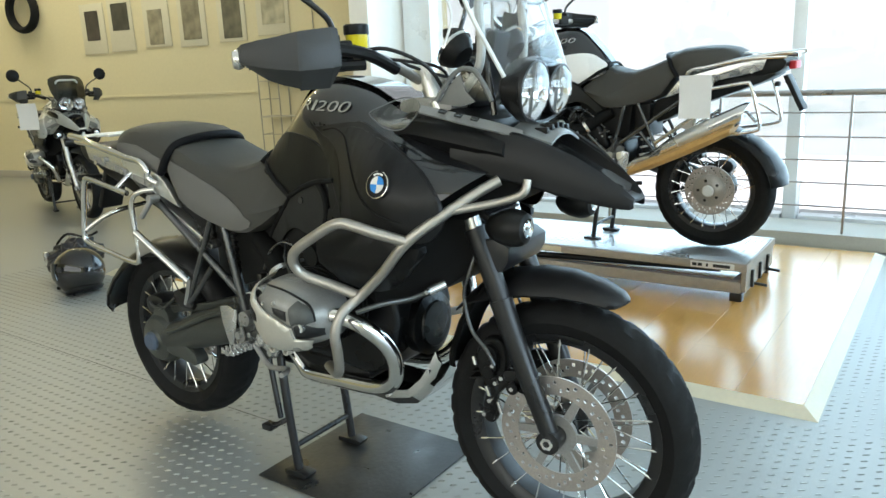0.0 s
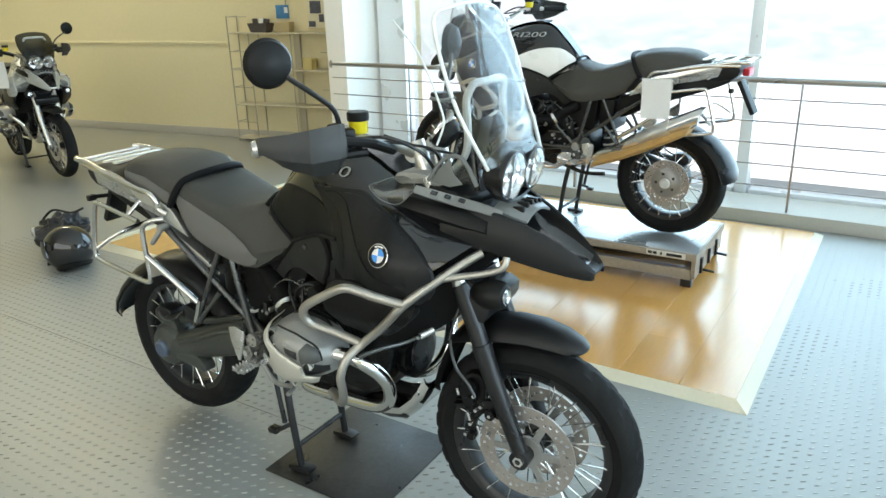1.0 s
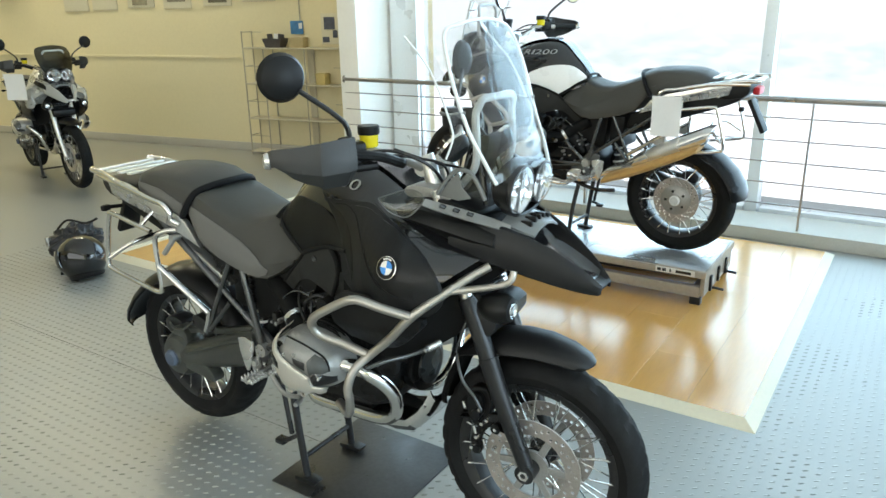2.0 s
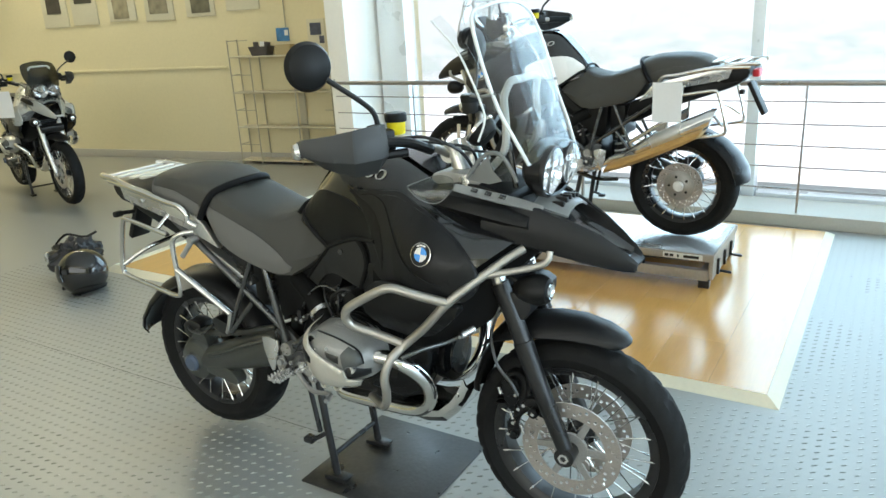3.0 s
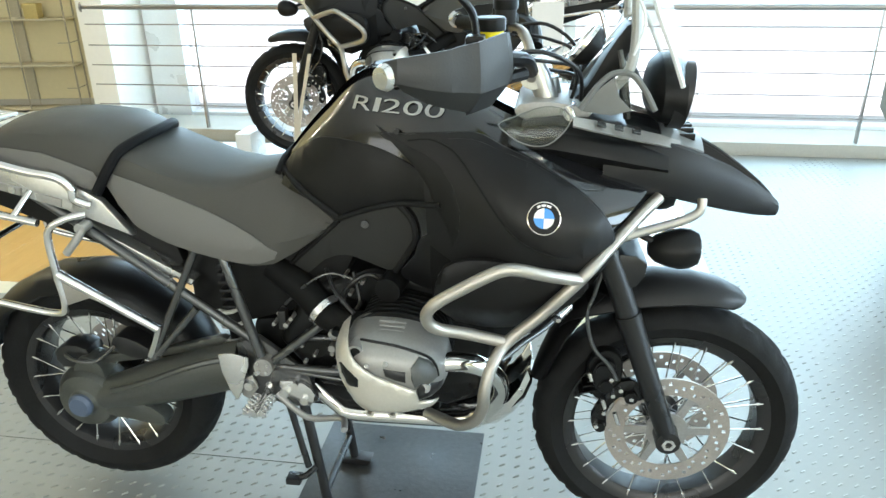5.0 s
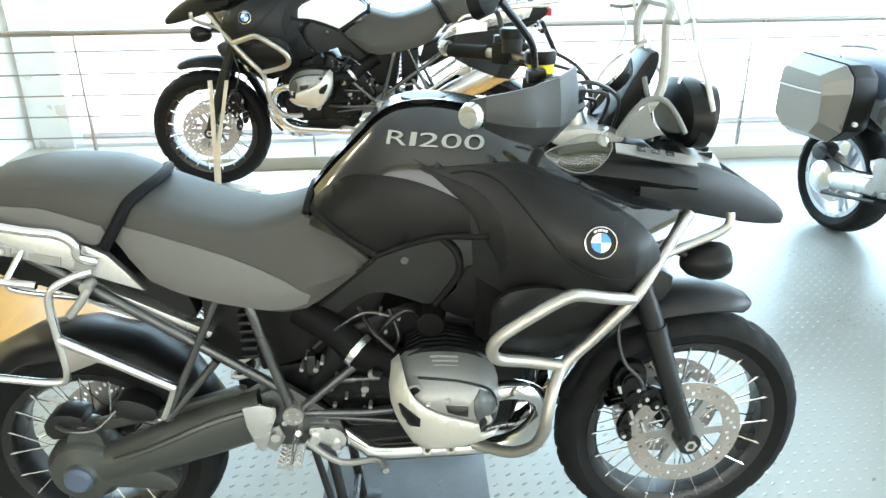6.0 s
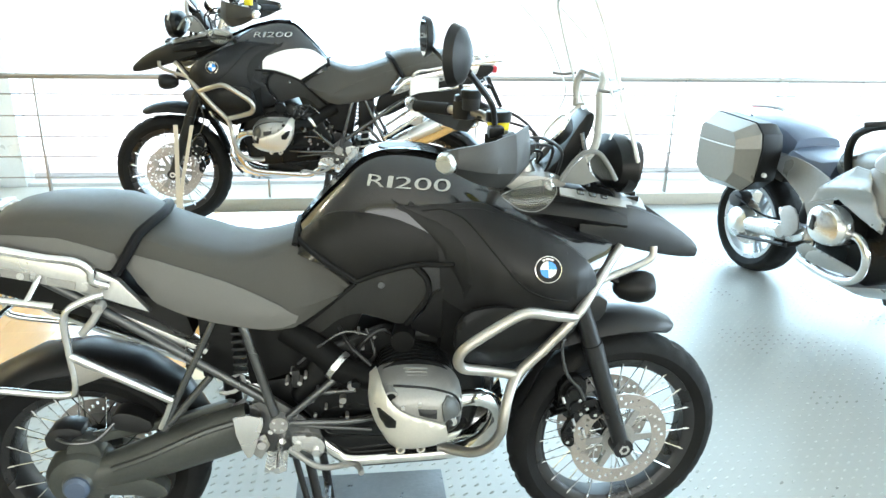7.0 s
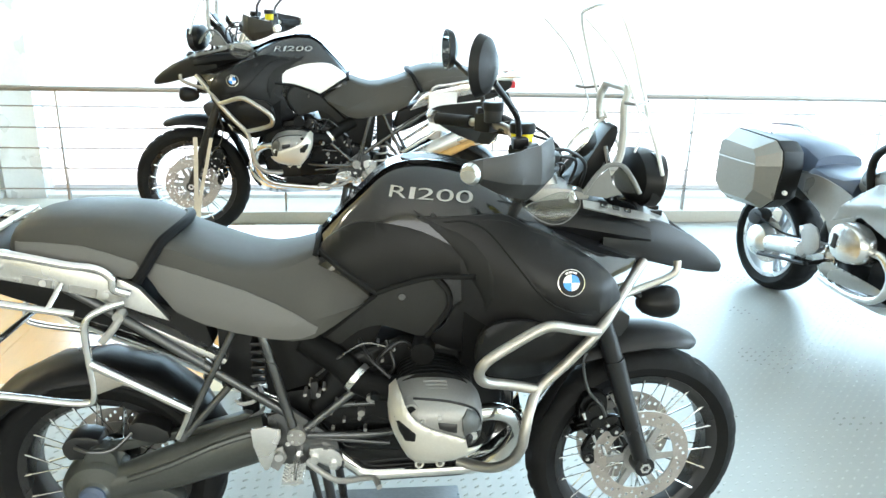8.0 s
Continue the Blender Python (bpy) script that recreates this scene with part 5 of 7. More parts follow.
    for k in range(6):
        z = 0.68 + 0.022 * k
        P("cable_clip", box((-0.335, -0.128, z), (-0.30, -0.1, z + 0.008), 0.002), BLACK_METAL)
    P("tool_tray", slab([(-0.66, 0.885), (-0.40, 0.745), (-0.39, 0.76), (-0.65, 0.905)], -0.14, -0.1, 0.004), ALU)

    # silencer on the left
    sil = []
    for x, z, w, h in ((-0.35, 0.52, 0.025, 0.025), (-0.45, 0.56, 0.03, 0.04), (-0.55, 0.62, 0.05, 0.062), (-0.75, 0.725, 0.055, 0.07), (-0.91, 0.805, 0.055, 0.07), (-0.95, 0.825, 0.045, 0.055)):
        sil.append([(x - 0.45 * h * math.sin(a), 0.20 + w * math.cos(a) - 0.05 * (x > -0.5), z + h * math.sin(a)) for a in (2 * math.pi * k / 20 for k in range(20))])
    P("silencer", loft(sil), CHROME if insert is SATIN_BLACK else ALU, "bright metal silencer")
    P("exhaust_link_pipe", tube([(-0.1, 0.16, 0.46), (-0.22, 0.14, 0.45), (-0.33, 0.15, 0.5), (-0.4, 0.155, 0.535)], 0.022, 14), CHROME)

    # centre stand, side stand
    def stand(s):
        y = 0.125 * s
        P("stand_leg", merge(tube([(-0.16, s * 0.11, 0.43), (-0.13, y, 0.25), (-0.105, y, 0.02)], 0.0135, 12), slab([(-0.15, 0.012), (-0.06, 0.012), (-0.05, 0.03), (-0.09, 0.035), (-0.15, 0.03)], y - 0.022, y + 0.022, 0.003)), BLACK_METAL)
    both(stand)
    P("stand_cross_bar", rod((-0.115, -0.125, 0.115), (-0.115, 0.125, 0.115), 0.010), BLACK_METAL)
    P("stand_tread", merge(tube([(-0.13, -0.13, 0.215), (-0.155, -0.155, 0.2), (-0.19, -0.16, 0.19)], 0.009, 10), box((-0.205, -0.175, 0.178), (-0.165, -0.14, 0.2), 0.005)), BLACK_METAL)
    P("stand_spring", rod((-0.19, -0.13, 0.42), (-0.15, -0.14, 0.22), 0.009), BLACK_METAL)
    P("side_stand", tube([(-0.12, 0.13, 0.42), (-0.28, 0.17, 0.4), (-0.42, 0.19, 0.42)], 0.012, 10), BLACK_METAL)

    # beak, headlamps, screen
    def beak_row(x, zr, w, drop, v):
        """Outer flank, sharp ridge and a wide deep channel down the middle."""
        half = [(w * 0.97, zr - drop), (w, zr - drop * 0.7), (w * 0.97, zr - drop * 0.3), (w * 0.86, zr - 0.004), (w * 0.8, zr), (w * 0.74, zr - 0.003), (w * 0.66, zr - v * 0.55), (w * 0.5, zr - v * 0.95)]
        top = [(x, -y, z) for y, z in half] + [(x, 0, zr - v)] + [(x, y, z) for y, z in reversed(half)]
        return top + [(x, y * 0.95, z - 0.006) for _, y, z in reversed(top)]
    P("beak", loft([beak_row(*r) for r in ((0.55, 1.1, 0.172, 0.085, 0.03), (0.63, 1.105, 0.162, 0.1, 0.035), (0.70, 1.092, 0.142, 0.105, 0.05), (0.76, 1.066, 0.118, 0.1, 0.055), (0.82, 1.034, 0.093, 0.088, 0.05), (0.875, 0.996, 0.069, 0.066, 0.038), (0.912, 0.966, 0.052, 0.044, 0.02), (0.932, 0.946, 0.043, 0.026, 0.006), (0.938, 0.938, 0.036, 0.014, 0.003))]), main, "matte black beak fender", sharp=25)
    P("beak_channel", loft([[(x, -w, z + 0.012), (x, -w * 0.6, z), (x, w * 0.6, z), (x, w, z + 0.012), (x, w * 0.6, z - 0.012), (x, -w * 0.6, z - 0.012)] for x, z, w in ((0.70, 1.048, 0.094), (0.76, 1.017, 0.077), (0.82, 0.99, 0.06), (0.875, 0.964, 0.044), (0.91, 0.9495, 0.03))]), GLOSS_BLACK, "gloss black channel")
    P("beak_vent_plate", loft([[(x, y * w, z - 0.02 * y * y) for y in (-1, -0.6, -0.2, 0.2, 0.6, 1)] + [(x, y * w, z - 0.006 - 0.02 * y * y) for y in (1, 0.6, 0.2, -0.2, -0.6, -1)] for x, z, w in ((0.67, 1.118, 0.095), (0.70, 1.108, 0.092), (0.735, 1.096, 0.084), (0.76, 1.085, 0.072))]), GREY_PLASTIC, "pale grey slotted plate under the headlamps")
    for k in (-2, -1, 0, 1, 2):
        P("plate_slot", box((0.71, k * 0.026 - 0.006, 1.092 - 0.002 * k * k), (0.742, k * 0.026 + 0.006, 1.1065 - 0.002 * k * k), 0.002), SATIN_BLACK)
    P("nose_fill", loft([[(x, -w, z), (x, 0, z + 0.012), (x, w, z), (x, w, z - h), (x, -w, z - h)] for x, z, w, h in ((0.46, 1.1, 0.15, 0.2), (0.56, 1.09, 0.14, 0.2), (0.64, 1.075, 0.11, 0.15), (0.69, 1.05, 0.08, 0.08))]), DULL_BLACK)

    def cheek(s):
        P("beak_wing", loft([[(x, s * (y - 0.05), z + 0.01), (x, s * (y - 0.012), z + 0.004), (x, s * y, z - 0.008), (x, s * (y + 0.006), z - h * 0.5), (x, s * (y - 0.02), z - h), (x, s * (y - 0.05), z - h)] for x, y, z, h in ((0.36, 0.165, 1.115, 0.03), (0.45, 0.18, 1.125, 0.05), (0.54, 0.178, 1.113, 0.06), (0.62, 0.168, 1.092, 0.055), (0.68, 0.152, 1.07, 0.04))]), SATIN_BLACK, "satin black intake wing")
        P("wing_inlay", loft([[(x, s * (y - d * 0.75), z + 0.013), (x, s * y, z - 0.002), (x, s * (y - 0.003), z - 0.006), (x, s * (y - d * 0.75), z + 0.007)] for x, y, z, d in ((0.485, 0.196, 1.152, 0.02), (0.53, 0.19, 1.14, 0.034), (0.60, 0.165, 1.118, 0.04), (0.66, 0.14, 1.1, 0.034), (0.705, 0.118, 1.083, 0.02))]), HEAD_COVER, "silver grey side strip")
        for x, y, z in ((0.54, 0.178, 1.147), (0.575, 0.166, 1.137), (0.61, 0.153, 1.127)):
            P("strip_mark", turned(box((-0.009, -0.006, -0.001), (0.009, 0.006, 0.0035), 0.001), Matrix.Translation((x, s * y, z)) @ Matrix.Rotation(radians(-s * 28), 4, 'X') @ Matrix.Rotation(radians(17), 4, 'Y')), FRAME_GREY)
        rim = [(0.339, 1.154), (0.37, 1.166), (0.41, 1.18), (0.441, 1.184), (0.47, 1.175), (0.48, 1.155), (0.462, 1.13), (0.438, 1.112), (0.41, 1.11), (0.38, 1.12), (0.355, 1.138)]
        bulge = lambda x, z: 0.2 - 0.1 * (x - 0.4) - 0.4 * max(0, z - 1.13)
        P("tank_deflector", skin(rim, bulge, 0.004, 0.02, s, smooth=0), DEFLECTOR, "clear wind deflector").visible_shadow = False
        P("deflector_rim", tube([(x, s * bulge(x, z), z) for x, z in rim], 0.0012, 6, 2, closed=True), GREY_PLASTIC)
        P("fog_lamp", merge(tube(flip([(0.60, -0.15, 0.94), (0.63, -0.17, 0.92), (0.66, -0.18, 0.905)], s), 0.008, 8), turned(lathe([(0.0, 0.042), (0.019, 0.042), (0.023, 0.047), (0.033, 0.043), (0.041, 0.027), (0.043, 0.008), (0.038, -0.018), (0.028, -0.042), (0.014, -0.056), (0, -0.058)], 26, closed=False), Matrix.Translation((0.708, s * 0.178, 0.889)) @ Matrix.Rotation(radians(-90), 4, 'Z'))), SATIN_BLACK, "black fog lamp body")
        P("fog_lens", turned(lathe([(0, 0.004), (0.012, 0.003), (0.018, 0.0), (0.0215, 0.004), (0.022, -0.002)], 22, closed=False), Matrix.Translation((0.752, s * 0.178, 0.889)) @ Matrix.Rotation(radians(-90), 4, 'Z')), REFLECTOR, "small clear fog lamp lens")
        P("screen_bracket", tube(flip([(0.498, -0.14, 1.17), (0.53, -0.135, 1.215), (0.56, -0.13, 1.238), (0.595, -0.13, 1.235), (0.622, -0.132, 1.205), (0.645, -0.135, 1.165)], s), 0.006, 8), GREY_PLASTIC, "pale grey screen bracket")
        P("bracket_web", skin([(0.5, 1.165), (0.525, 1.2), (0.56, 1.23), (0.575, 1.19), (0.6, 1.165), (0.56, 1.155)], lambda x, z: 0.134, 0.004, side=s, smooth=1), GREY_PLASTIC)
        P("bracket_pane", skin([(0.565, 1.225), (0.595, 1.228), (0.62, 1.2), (0.64, 1.165), (0.605, 1.168), (0.58, 1.192)], lambda x, z: 0.134, 0.004, side=s, smooth=1), DEFLECTOR).visible_shadow = False
    both(cheek)
    P("headlamp_shell", loft([[(x, y0 + w * math.cos(a), z0 + h * math.sin(a)) for a in (2 * math.pi * k / 28 for k in range(28))] for x, y0, z0, w, h in ((0.636, -0.005, 1.186, 0.06, 0.035), (0.645, -0.005, 1.188, 0.1, 0.055), (0.662, -0.005, 1.188, 0.124, 0.07), (0.685, -0.005, 1.186, 0.127, 0.073), (0.706, -0.003, 1.181, 0.13, 0.074), (0.703, -0.003, 1.181, 0.124, 0.068), (0.66, -0.003, 1.183, 0.118, 0.062))]), SATIN_BLACK, "black twin headlamp housing")
    for y, r in ((-0.058, 0.066), (0.066, 0.056)):
        lamp = new("headlamp")
        lamp.parent = B
        lamp["label"] = "round clear headlamp"
        lamp.matrix_basis = Matrix.Translation((0.706, y, 1.181)) @ Matrix.Rotation(radians(-90), 4, 'Z') @ Matrix.Rotation(radians(-8), 4, 'X')
        part("bezel", lathe([(r, -0.02), (r + 0.004, -0.02), (r + 0.004, 0.008), (r, 0.01)], 36), BLACK_METAL, lamp)
        bowl = lathe([(0.012, -0.05), (r * 0.4, -0.044), (r * 0.62, -0.032), (r * 0.63, -0.024), (r * 0.82, -0.012), (r * 0.84, -0.004), (r, 0.008)], 24, closed=False)
        part("reflector", bowl, REFLECTOR, lamp, sharp=12)
        part("bulb_cap", lathe([(0, -0.004), (0.011, -0.006), (0.014, -0.03), (0.012, -0.048), (0, -0.05)], 16, closed=False), CHROME, lamp)
        part("lens_rib", box((-0.002, -0.004, -r * 0.95), (0.002, 0.004, r * 0.95), 0.001), GREY_PLASTIC, lamp)
        part("lens", lathe([(0, 0.03), (r * 0.5, 0.026), (r * 0.85, 0.016), (r, 0.008)], 36, closed=False), LENS, lamp).visible_shadow = False
    scr = []
    rows = ((0.722, 1.215, 0.155, 0.03), (0.697, 1.285, 0.175, 0.035), (0.664, 1.355, 0.188, 0.035), (0.632, 1.435, 0.196, 0.03), (0.603, 1.51, 0.195, 0.025), (0.575, 1.575, 0.18, 0.02), (0.563, 1.6, 0.155, 0.015))
    for x, z, w, bow in (rows if not plain else [(x, 1.215 + (z - 1.215) * 0.62, w * 0.85, bow) for x, z, w, bow in rows]):
        outer = [(x - bow * (k / 6) ** 2, w * k / 6, z + 0.02 * (1 - (k / 6) ** 2)) for k in range(-6, 7)]
        scr.append(outer + [(p[0] - 0.004, p[1], p[2] - 0.001) for p in reversed(outer)])
    P("windscreen", loft(scr), SMOKED if plain else SCREEN_CLEAR, "dark smoked windscreen" if plain else "tall clear curved windscreen", sharp=60).visible_shadow = False
    if not plain:
        # the highlight round the clear screen is painted as a pale tube
        P("screen_edge", tube([(r[0][0] - 0.002, r[0][1], r[0][2]) for r in scr] + [(q[0] - 0.002, q[1], q[2]) for q in scr[-1][1:12]] + [(r[12][0] - 0.002, r[12][1], r[12][2]) for r in scr[::-1]], 0.005, 6, 2), SCREEN_EDGE, "pale tube painting the bright glint of the screen edge")

        def side_blade(s):
            out = spline([(0.452, s * 0.205, 1.585), (0.52, s * 0.208, 1.515), (0.556, s * 0.212, 1.455), (0.588, s * 0.215, 1.385), (0.602, s * 0.22, 1.34), (0.585, s * 0.228, 1.287)], 4)
            P("side_deflector", loft([[p, (p[0] + 0.022, p[1] - s * 0.012, p[2] + 0.012), (p[0] + 0.022, p[1] - s * 0.015, p[2] + 0.010), (p[0], p[1] - s * 0.003, p[2] - 0.002)] for p in (tuple(q) for q in out)]), SCREEN_CLEAR, "clear side deflector").visible_shadow = False
            P("deflector_edge", tube([tuple(q) for q in out], 0.0028, 6, 1), SCREEN_EDGE)
            P("deflector_stay", tube([(0.62, s * 0.19, 1.40), (0.585, s * 0.205, 1.395), (0.556, s * 0.208, 1.40)], 0.004, 8), GREY_PLASTIC)
        both(side_blade)
    P("instrument_panel", slab(round_outline([(0.47, 1.15), (0.515, 1.2), (0.548, 1.262), (0.585, 1.318), (0.605, 1.318), (0.60, 1.28), (0.57, 1.215), (0.52, 1.14)], 2), -0.045, 0.055, 0.012), SATIN_BLACK, "black instrument cluster")
    for y, x, z in ((-0.06, 0.505, 1.284), (0.055, 0.582, 1.29)):
        g = new("gauge")
        g.parent = B
        g.matrix_basis = Matrix.Translation((x, y, z)) @ Matrix.Rotation(radians(40), 4, 'Y') @ Matrix.Rotation(radians(90), 4, 'Z')
        part("gauge_body", lathe([(0, -0.03), (0.03, -0.026), (0.044, -0.008), (0.046, 0.006), (0, 0.006)], 28, closed=False), SATIN_BLACK, g)
        part("gauge_ring", lathe([(0.042, 0.004), (0.05, 0.004), (0.05, 0.012), (0.042, 0.012)], 28), CHROME, g)
        part("gauge_face", lathe([(0, 0.0075), (0.043, 0.0075), (0.043, 0.006), (0, 0.006)], 28, closed=False), WHITE_PAINT, g)
    half = [(0.605, 0.0, 1.42), (0.605, 0.07, 1.42), (0.604, 0.093, 1.406), (0.596, 0.1, 1.376), (0.6, 0.1, 1.30), (0.592, 0.1, 1.241), (0.555, 0.1, 1.195), (0.509, 0.1, 1.155)]
    P("screen_mount", tube([(x, -y, z) for x, y, z in half[::-1]] + half[1:], 0.0105, 10), PALE_BRACKET, "pale grey screen mount")
    P("instrument_stay", merge(tube([(0.60, -0.05, 1.13), (0.59, -0.05, 1.2), (0.575, -0.04, 1.27)], 0.008, 8), tube([(0.60, 0.05, 1.13), (0.59, 0.05, 1.2), (0.575, 0.04, 1.27)], 0.008, 8)), FRAME_GREY)

    # handlebar and controls
    hb = [(0.40, 0, 1.215), (0.40, 0.05, 1.215), (0.385, 0.12, 1.25), (0.36, 0.2, 1.283), (0.30, 0.28, 1.288), (0.18, 0.425, 1.283)]
    P("handlebar", tube([(x, -y, z) for x, y, z in hb[::-1]] + hb[1:], 0.0125, 12), STEEL_TUBE, "tubular handlebar")
    P("top_yoke", slab(round_outline([(0.37, 1.15), (0.375, 1.175), (0.44, 1.18), (0.515, 1.165), (0.515, 1.145), (0.42, 1.14)], 2), -0.115, 0.115, 0.01), CAST_ALU)
    for y in (-0.05, 0.05):
        P("bar_riser", merge(rod((0.44, y, 1.15), (0.40, y, 1.255), 0.024, seg=20), rod((0.40, y - 0.022, 1.222), (0.40, y + 0.022, 1.222), 0.026, seg=20)), ALU)
    for k, (y0, y1, z1) in enumerate(((-0.2, -0.03, 1.265), (0.2, 0.02, 1.27), (-0.12, 0.09, 1.235))):
        P("control_cable", tube([(0.34, y0, 1.28), (0.43, (2 * y0 + y1) / 3, z1), (0.49, (y0 + 2 * y1) / 3, z1 - 0.03), (0.47, y1, 1.13)], 0.004, 8), BLACK_METAL)
    P("ignition_lock", rod((0.45, 0, 1.15), (0.435, 0, 1.21), 0.018), ALU)
    P("wiring_cover", slab(round_outline([(0.36, 1.10), (0.40, 1.15), (0.52, 1.15), (0.60, 1.12), (0.58, 1.06), (0.42, 1.06)], 2), -0.12, 0.12, 0.02), SATIN_BLACK)

    def controls(s):
        P("grip", tube(flip([(0.275, -0.31, 1.288), (0.185, -0.42, 1.284)], s), 0.018, 14), RUBBER)
        P("switch_block", merge(turned(box((-0.03, -0.025, -0.025), (0.03, 0.025, 0.03), 0.008), Matrix.Translation((0.315, s * 0.262, 1.29)) @ Matrix.Rotation(radians(-s * 50), 4, 'Z')), turned(box((-0.015, -0.018, 0.02), (0.02, 0.018, 0.045), 0.006), Matrix.Translation((0.30, s * 0.275, 1.29)))), SATIN_BLACK)
        P("control_button", box((0.288, min(s * 0.272, s * 0.288), 1.318), (0.304, max(s * 0.272, s * 0.288), 1.332), 0.003), RED)
        P("brake_lever" if s < 0 else "clutch_lever", tube(flip([(0.345, -0.25, 1.275), (0.32, -0.3, 1.27), (0.23, -0.41, 1.268)], s), 0.007, 8), BLACK_METAL)
        gd = []
        for x, y, z0, z1, nx, ny in ((0.168, 0.434, 1.276, 1.314, -0.5, 0.85), (0.195, 0.444, 1.262, 1.321, 0.0, 1), (0.24, 0.438, 1.242, 1.326, 0.3, 0.95), (0.278, 0.422, 1.228, 1.33, 0.45, 0.9), (0.29, 0.412, 1.224, 1.333, 0.4, 0.9), (0.322, 0.398, 1.215, 1.338, 0.5, 0.85), (0.326, 0.394, 1.214, 1.339, 0.85, 0.5), (0.362, 0.335, 1.216, 1.345, 0.9, 0.45), (0.366, 0.318, 1.222, 1.343, 1, 0.1)):
            rows = []
            for k in range(7):
                u = k / 6
                o = 0.008 * math.sin(math.pi * u) - (0.03 * (1 - u / 0.34) if u < 0.34 else 0)
                rows.append((x + nx * o, s * (y + ny * o), z0 + (z1 - z0) * u))
            gd.append(rows + [(px - nx * 0.005, py - s * ny * 0.005, pz) for px, py, pz in reversed(rows)])
        P("hand_guard", loft(gd), GUARD_GREY, "dark grey hand guard", sharp=18)
        P("guard_mount", merge(tube(flip([(0.355, -0.325, 1.30), (0.39, -0.25, 1.285), (0.40, -0.16, 1.25)], s), 0.014, 10), tube(flip([(0.34, -0.34, 1.262), (0.39, -0.26, 1.262)], s), 0.012, 8)), SATIN_BLACK)
        P("bar_end", lathe([(0, -0.014), (0.018, -0.012), (0.023, 0), (0.018, 0.012), (0, 0.014)], 18, closed=False), ALU).matrix_basis = pose(0.172, s * 0.437, 1.29, 0, 0, 35 * s)
        res = new("fluid_reservoir")
        res.parent = B
        res["label"] = "yellow fluid reservoir with a black cap" if s < 0 else "dark fluid reservoir with a black cap"
        res.matrix_basis = Matrix.Translation((0.322, s * 0.205, 1.30))
        part("bowl", turned(lathe([(0, 0), (0.022, 0), (0.025, 0.004), (0.026, 0.035), (0, 0.035)], 24, closed=False), Matrix.Rotation(radians(90), 4, 'X')), YELLOW if s < 0 else DARK_GREY, res)
        part("cap", turned(lathe([(0, 0.034), (0.029, 0.034), (0.03, 0.038), (0.03, 0.055), (0.027, 0.058), (0, 0.058)], 24, closed=False), Matrix.Rotation(radians(90), 4, 'X')), SATIN_BLACK, res)
        P("cable", tube(flip([(0.34, -0.24, 1.29), (0.42, -0.22, 1.295), (0.49, -0.16, 1.25), (0.5, -0.1, 1.18)], s), 0.0045, 8), BLACK_METAL)
        mir = new("mirror")
        mir.parent = B
        mir["label"] = "round black mirror on a bent stalk"
        part("stalk", tube(flip([(0.305, -0.262, 1.30), (0.300, -0.265, 1.355), (0.285, -0.29, 1.392), (0.225, -0.358, 1.462)], s) if s < 0 else [(0.305, 0.262, 1.30), (0.302, 0.27, 1.355), (0.29, 0.31, 1.395), (0.235, 0.42, 1.455)], 0.007, 10), BLACK_METAL, mir)
        c = Matrix.Translation((0.195, -0.387, 1.497) if s < 0 else (0.216, 0.452, 1.49)) @ Matrix.Rotation(radians(62 if s < 0 else 96), 4, 'Z')
        part("shell", turned(lathe([(0, -0.028), (0.03, -0.025), (0.055, -0.012), (0.063, 0.006), (0.06, 0.008), (0, 0.006)], 32, closed=False), c), SATIN_BLACK, mir)
        part("mirror_glass", turned(lathe([(0, 0.0085), (0.057, 0.0085), (0.057, 0.0075), (0, 0.0075)], 32, closed=False), c), MIRROR, mir)
    both(controls)
    settle(B)
    return B


REAR_BIKE = pose(-0.32, 2.56, 0.222, -1.5, -1.37, 177.0)
big_enduro("matte black touring enduro motorcycle with steel crash bars on its stand", Matrix.Identity(4), SATIN_BLACK, GLOSS_BLACK, MATTE_BLACK, "showroom motorcycles")
big_enduro("black and white touring enduro motorcycle strapped on a lift bench", REAR_BIKE, WHITE_PAINT, GLOSS_BLACK, MATTE_BLACK, "showroom motorcycles", flank=SEAT_TOP)
big_enduro("light grey touring enduro motorcycle standing near the cream wall", pose(-5.98, 2.38, 0.0, 0, 0, -14) @ Matrix.Scale(0.93, 4), SATIN_BLACK, GREY_PAINT, GREY_PAINT, "showroom motorcycles", plain=True)

# ---- lift bench under the black and white motorcycle ----


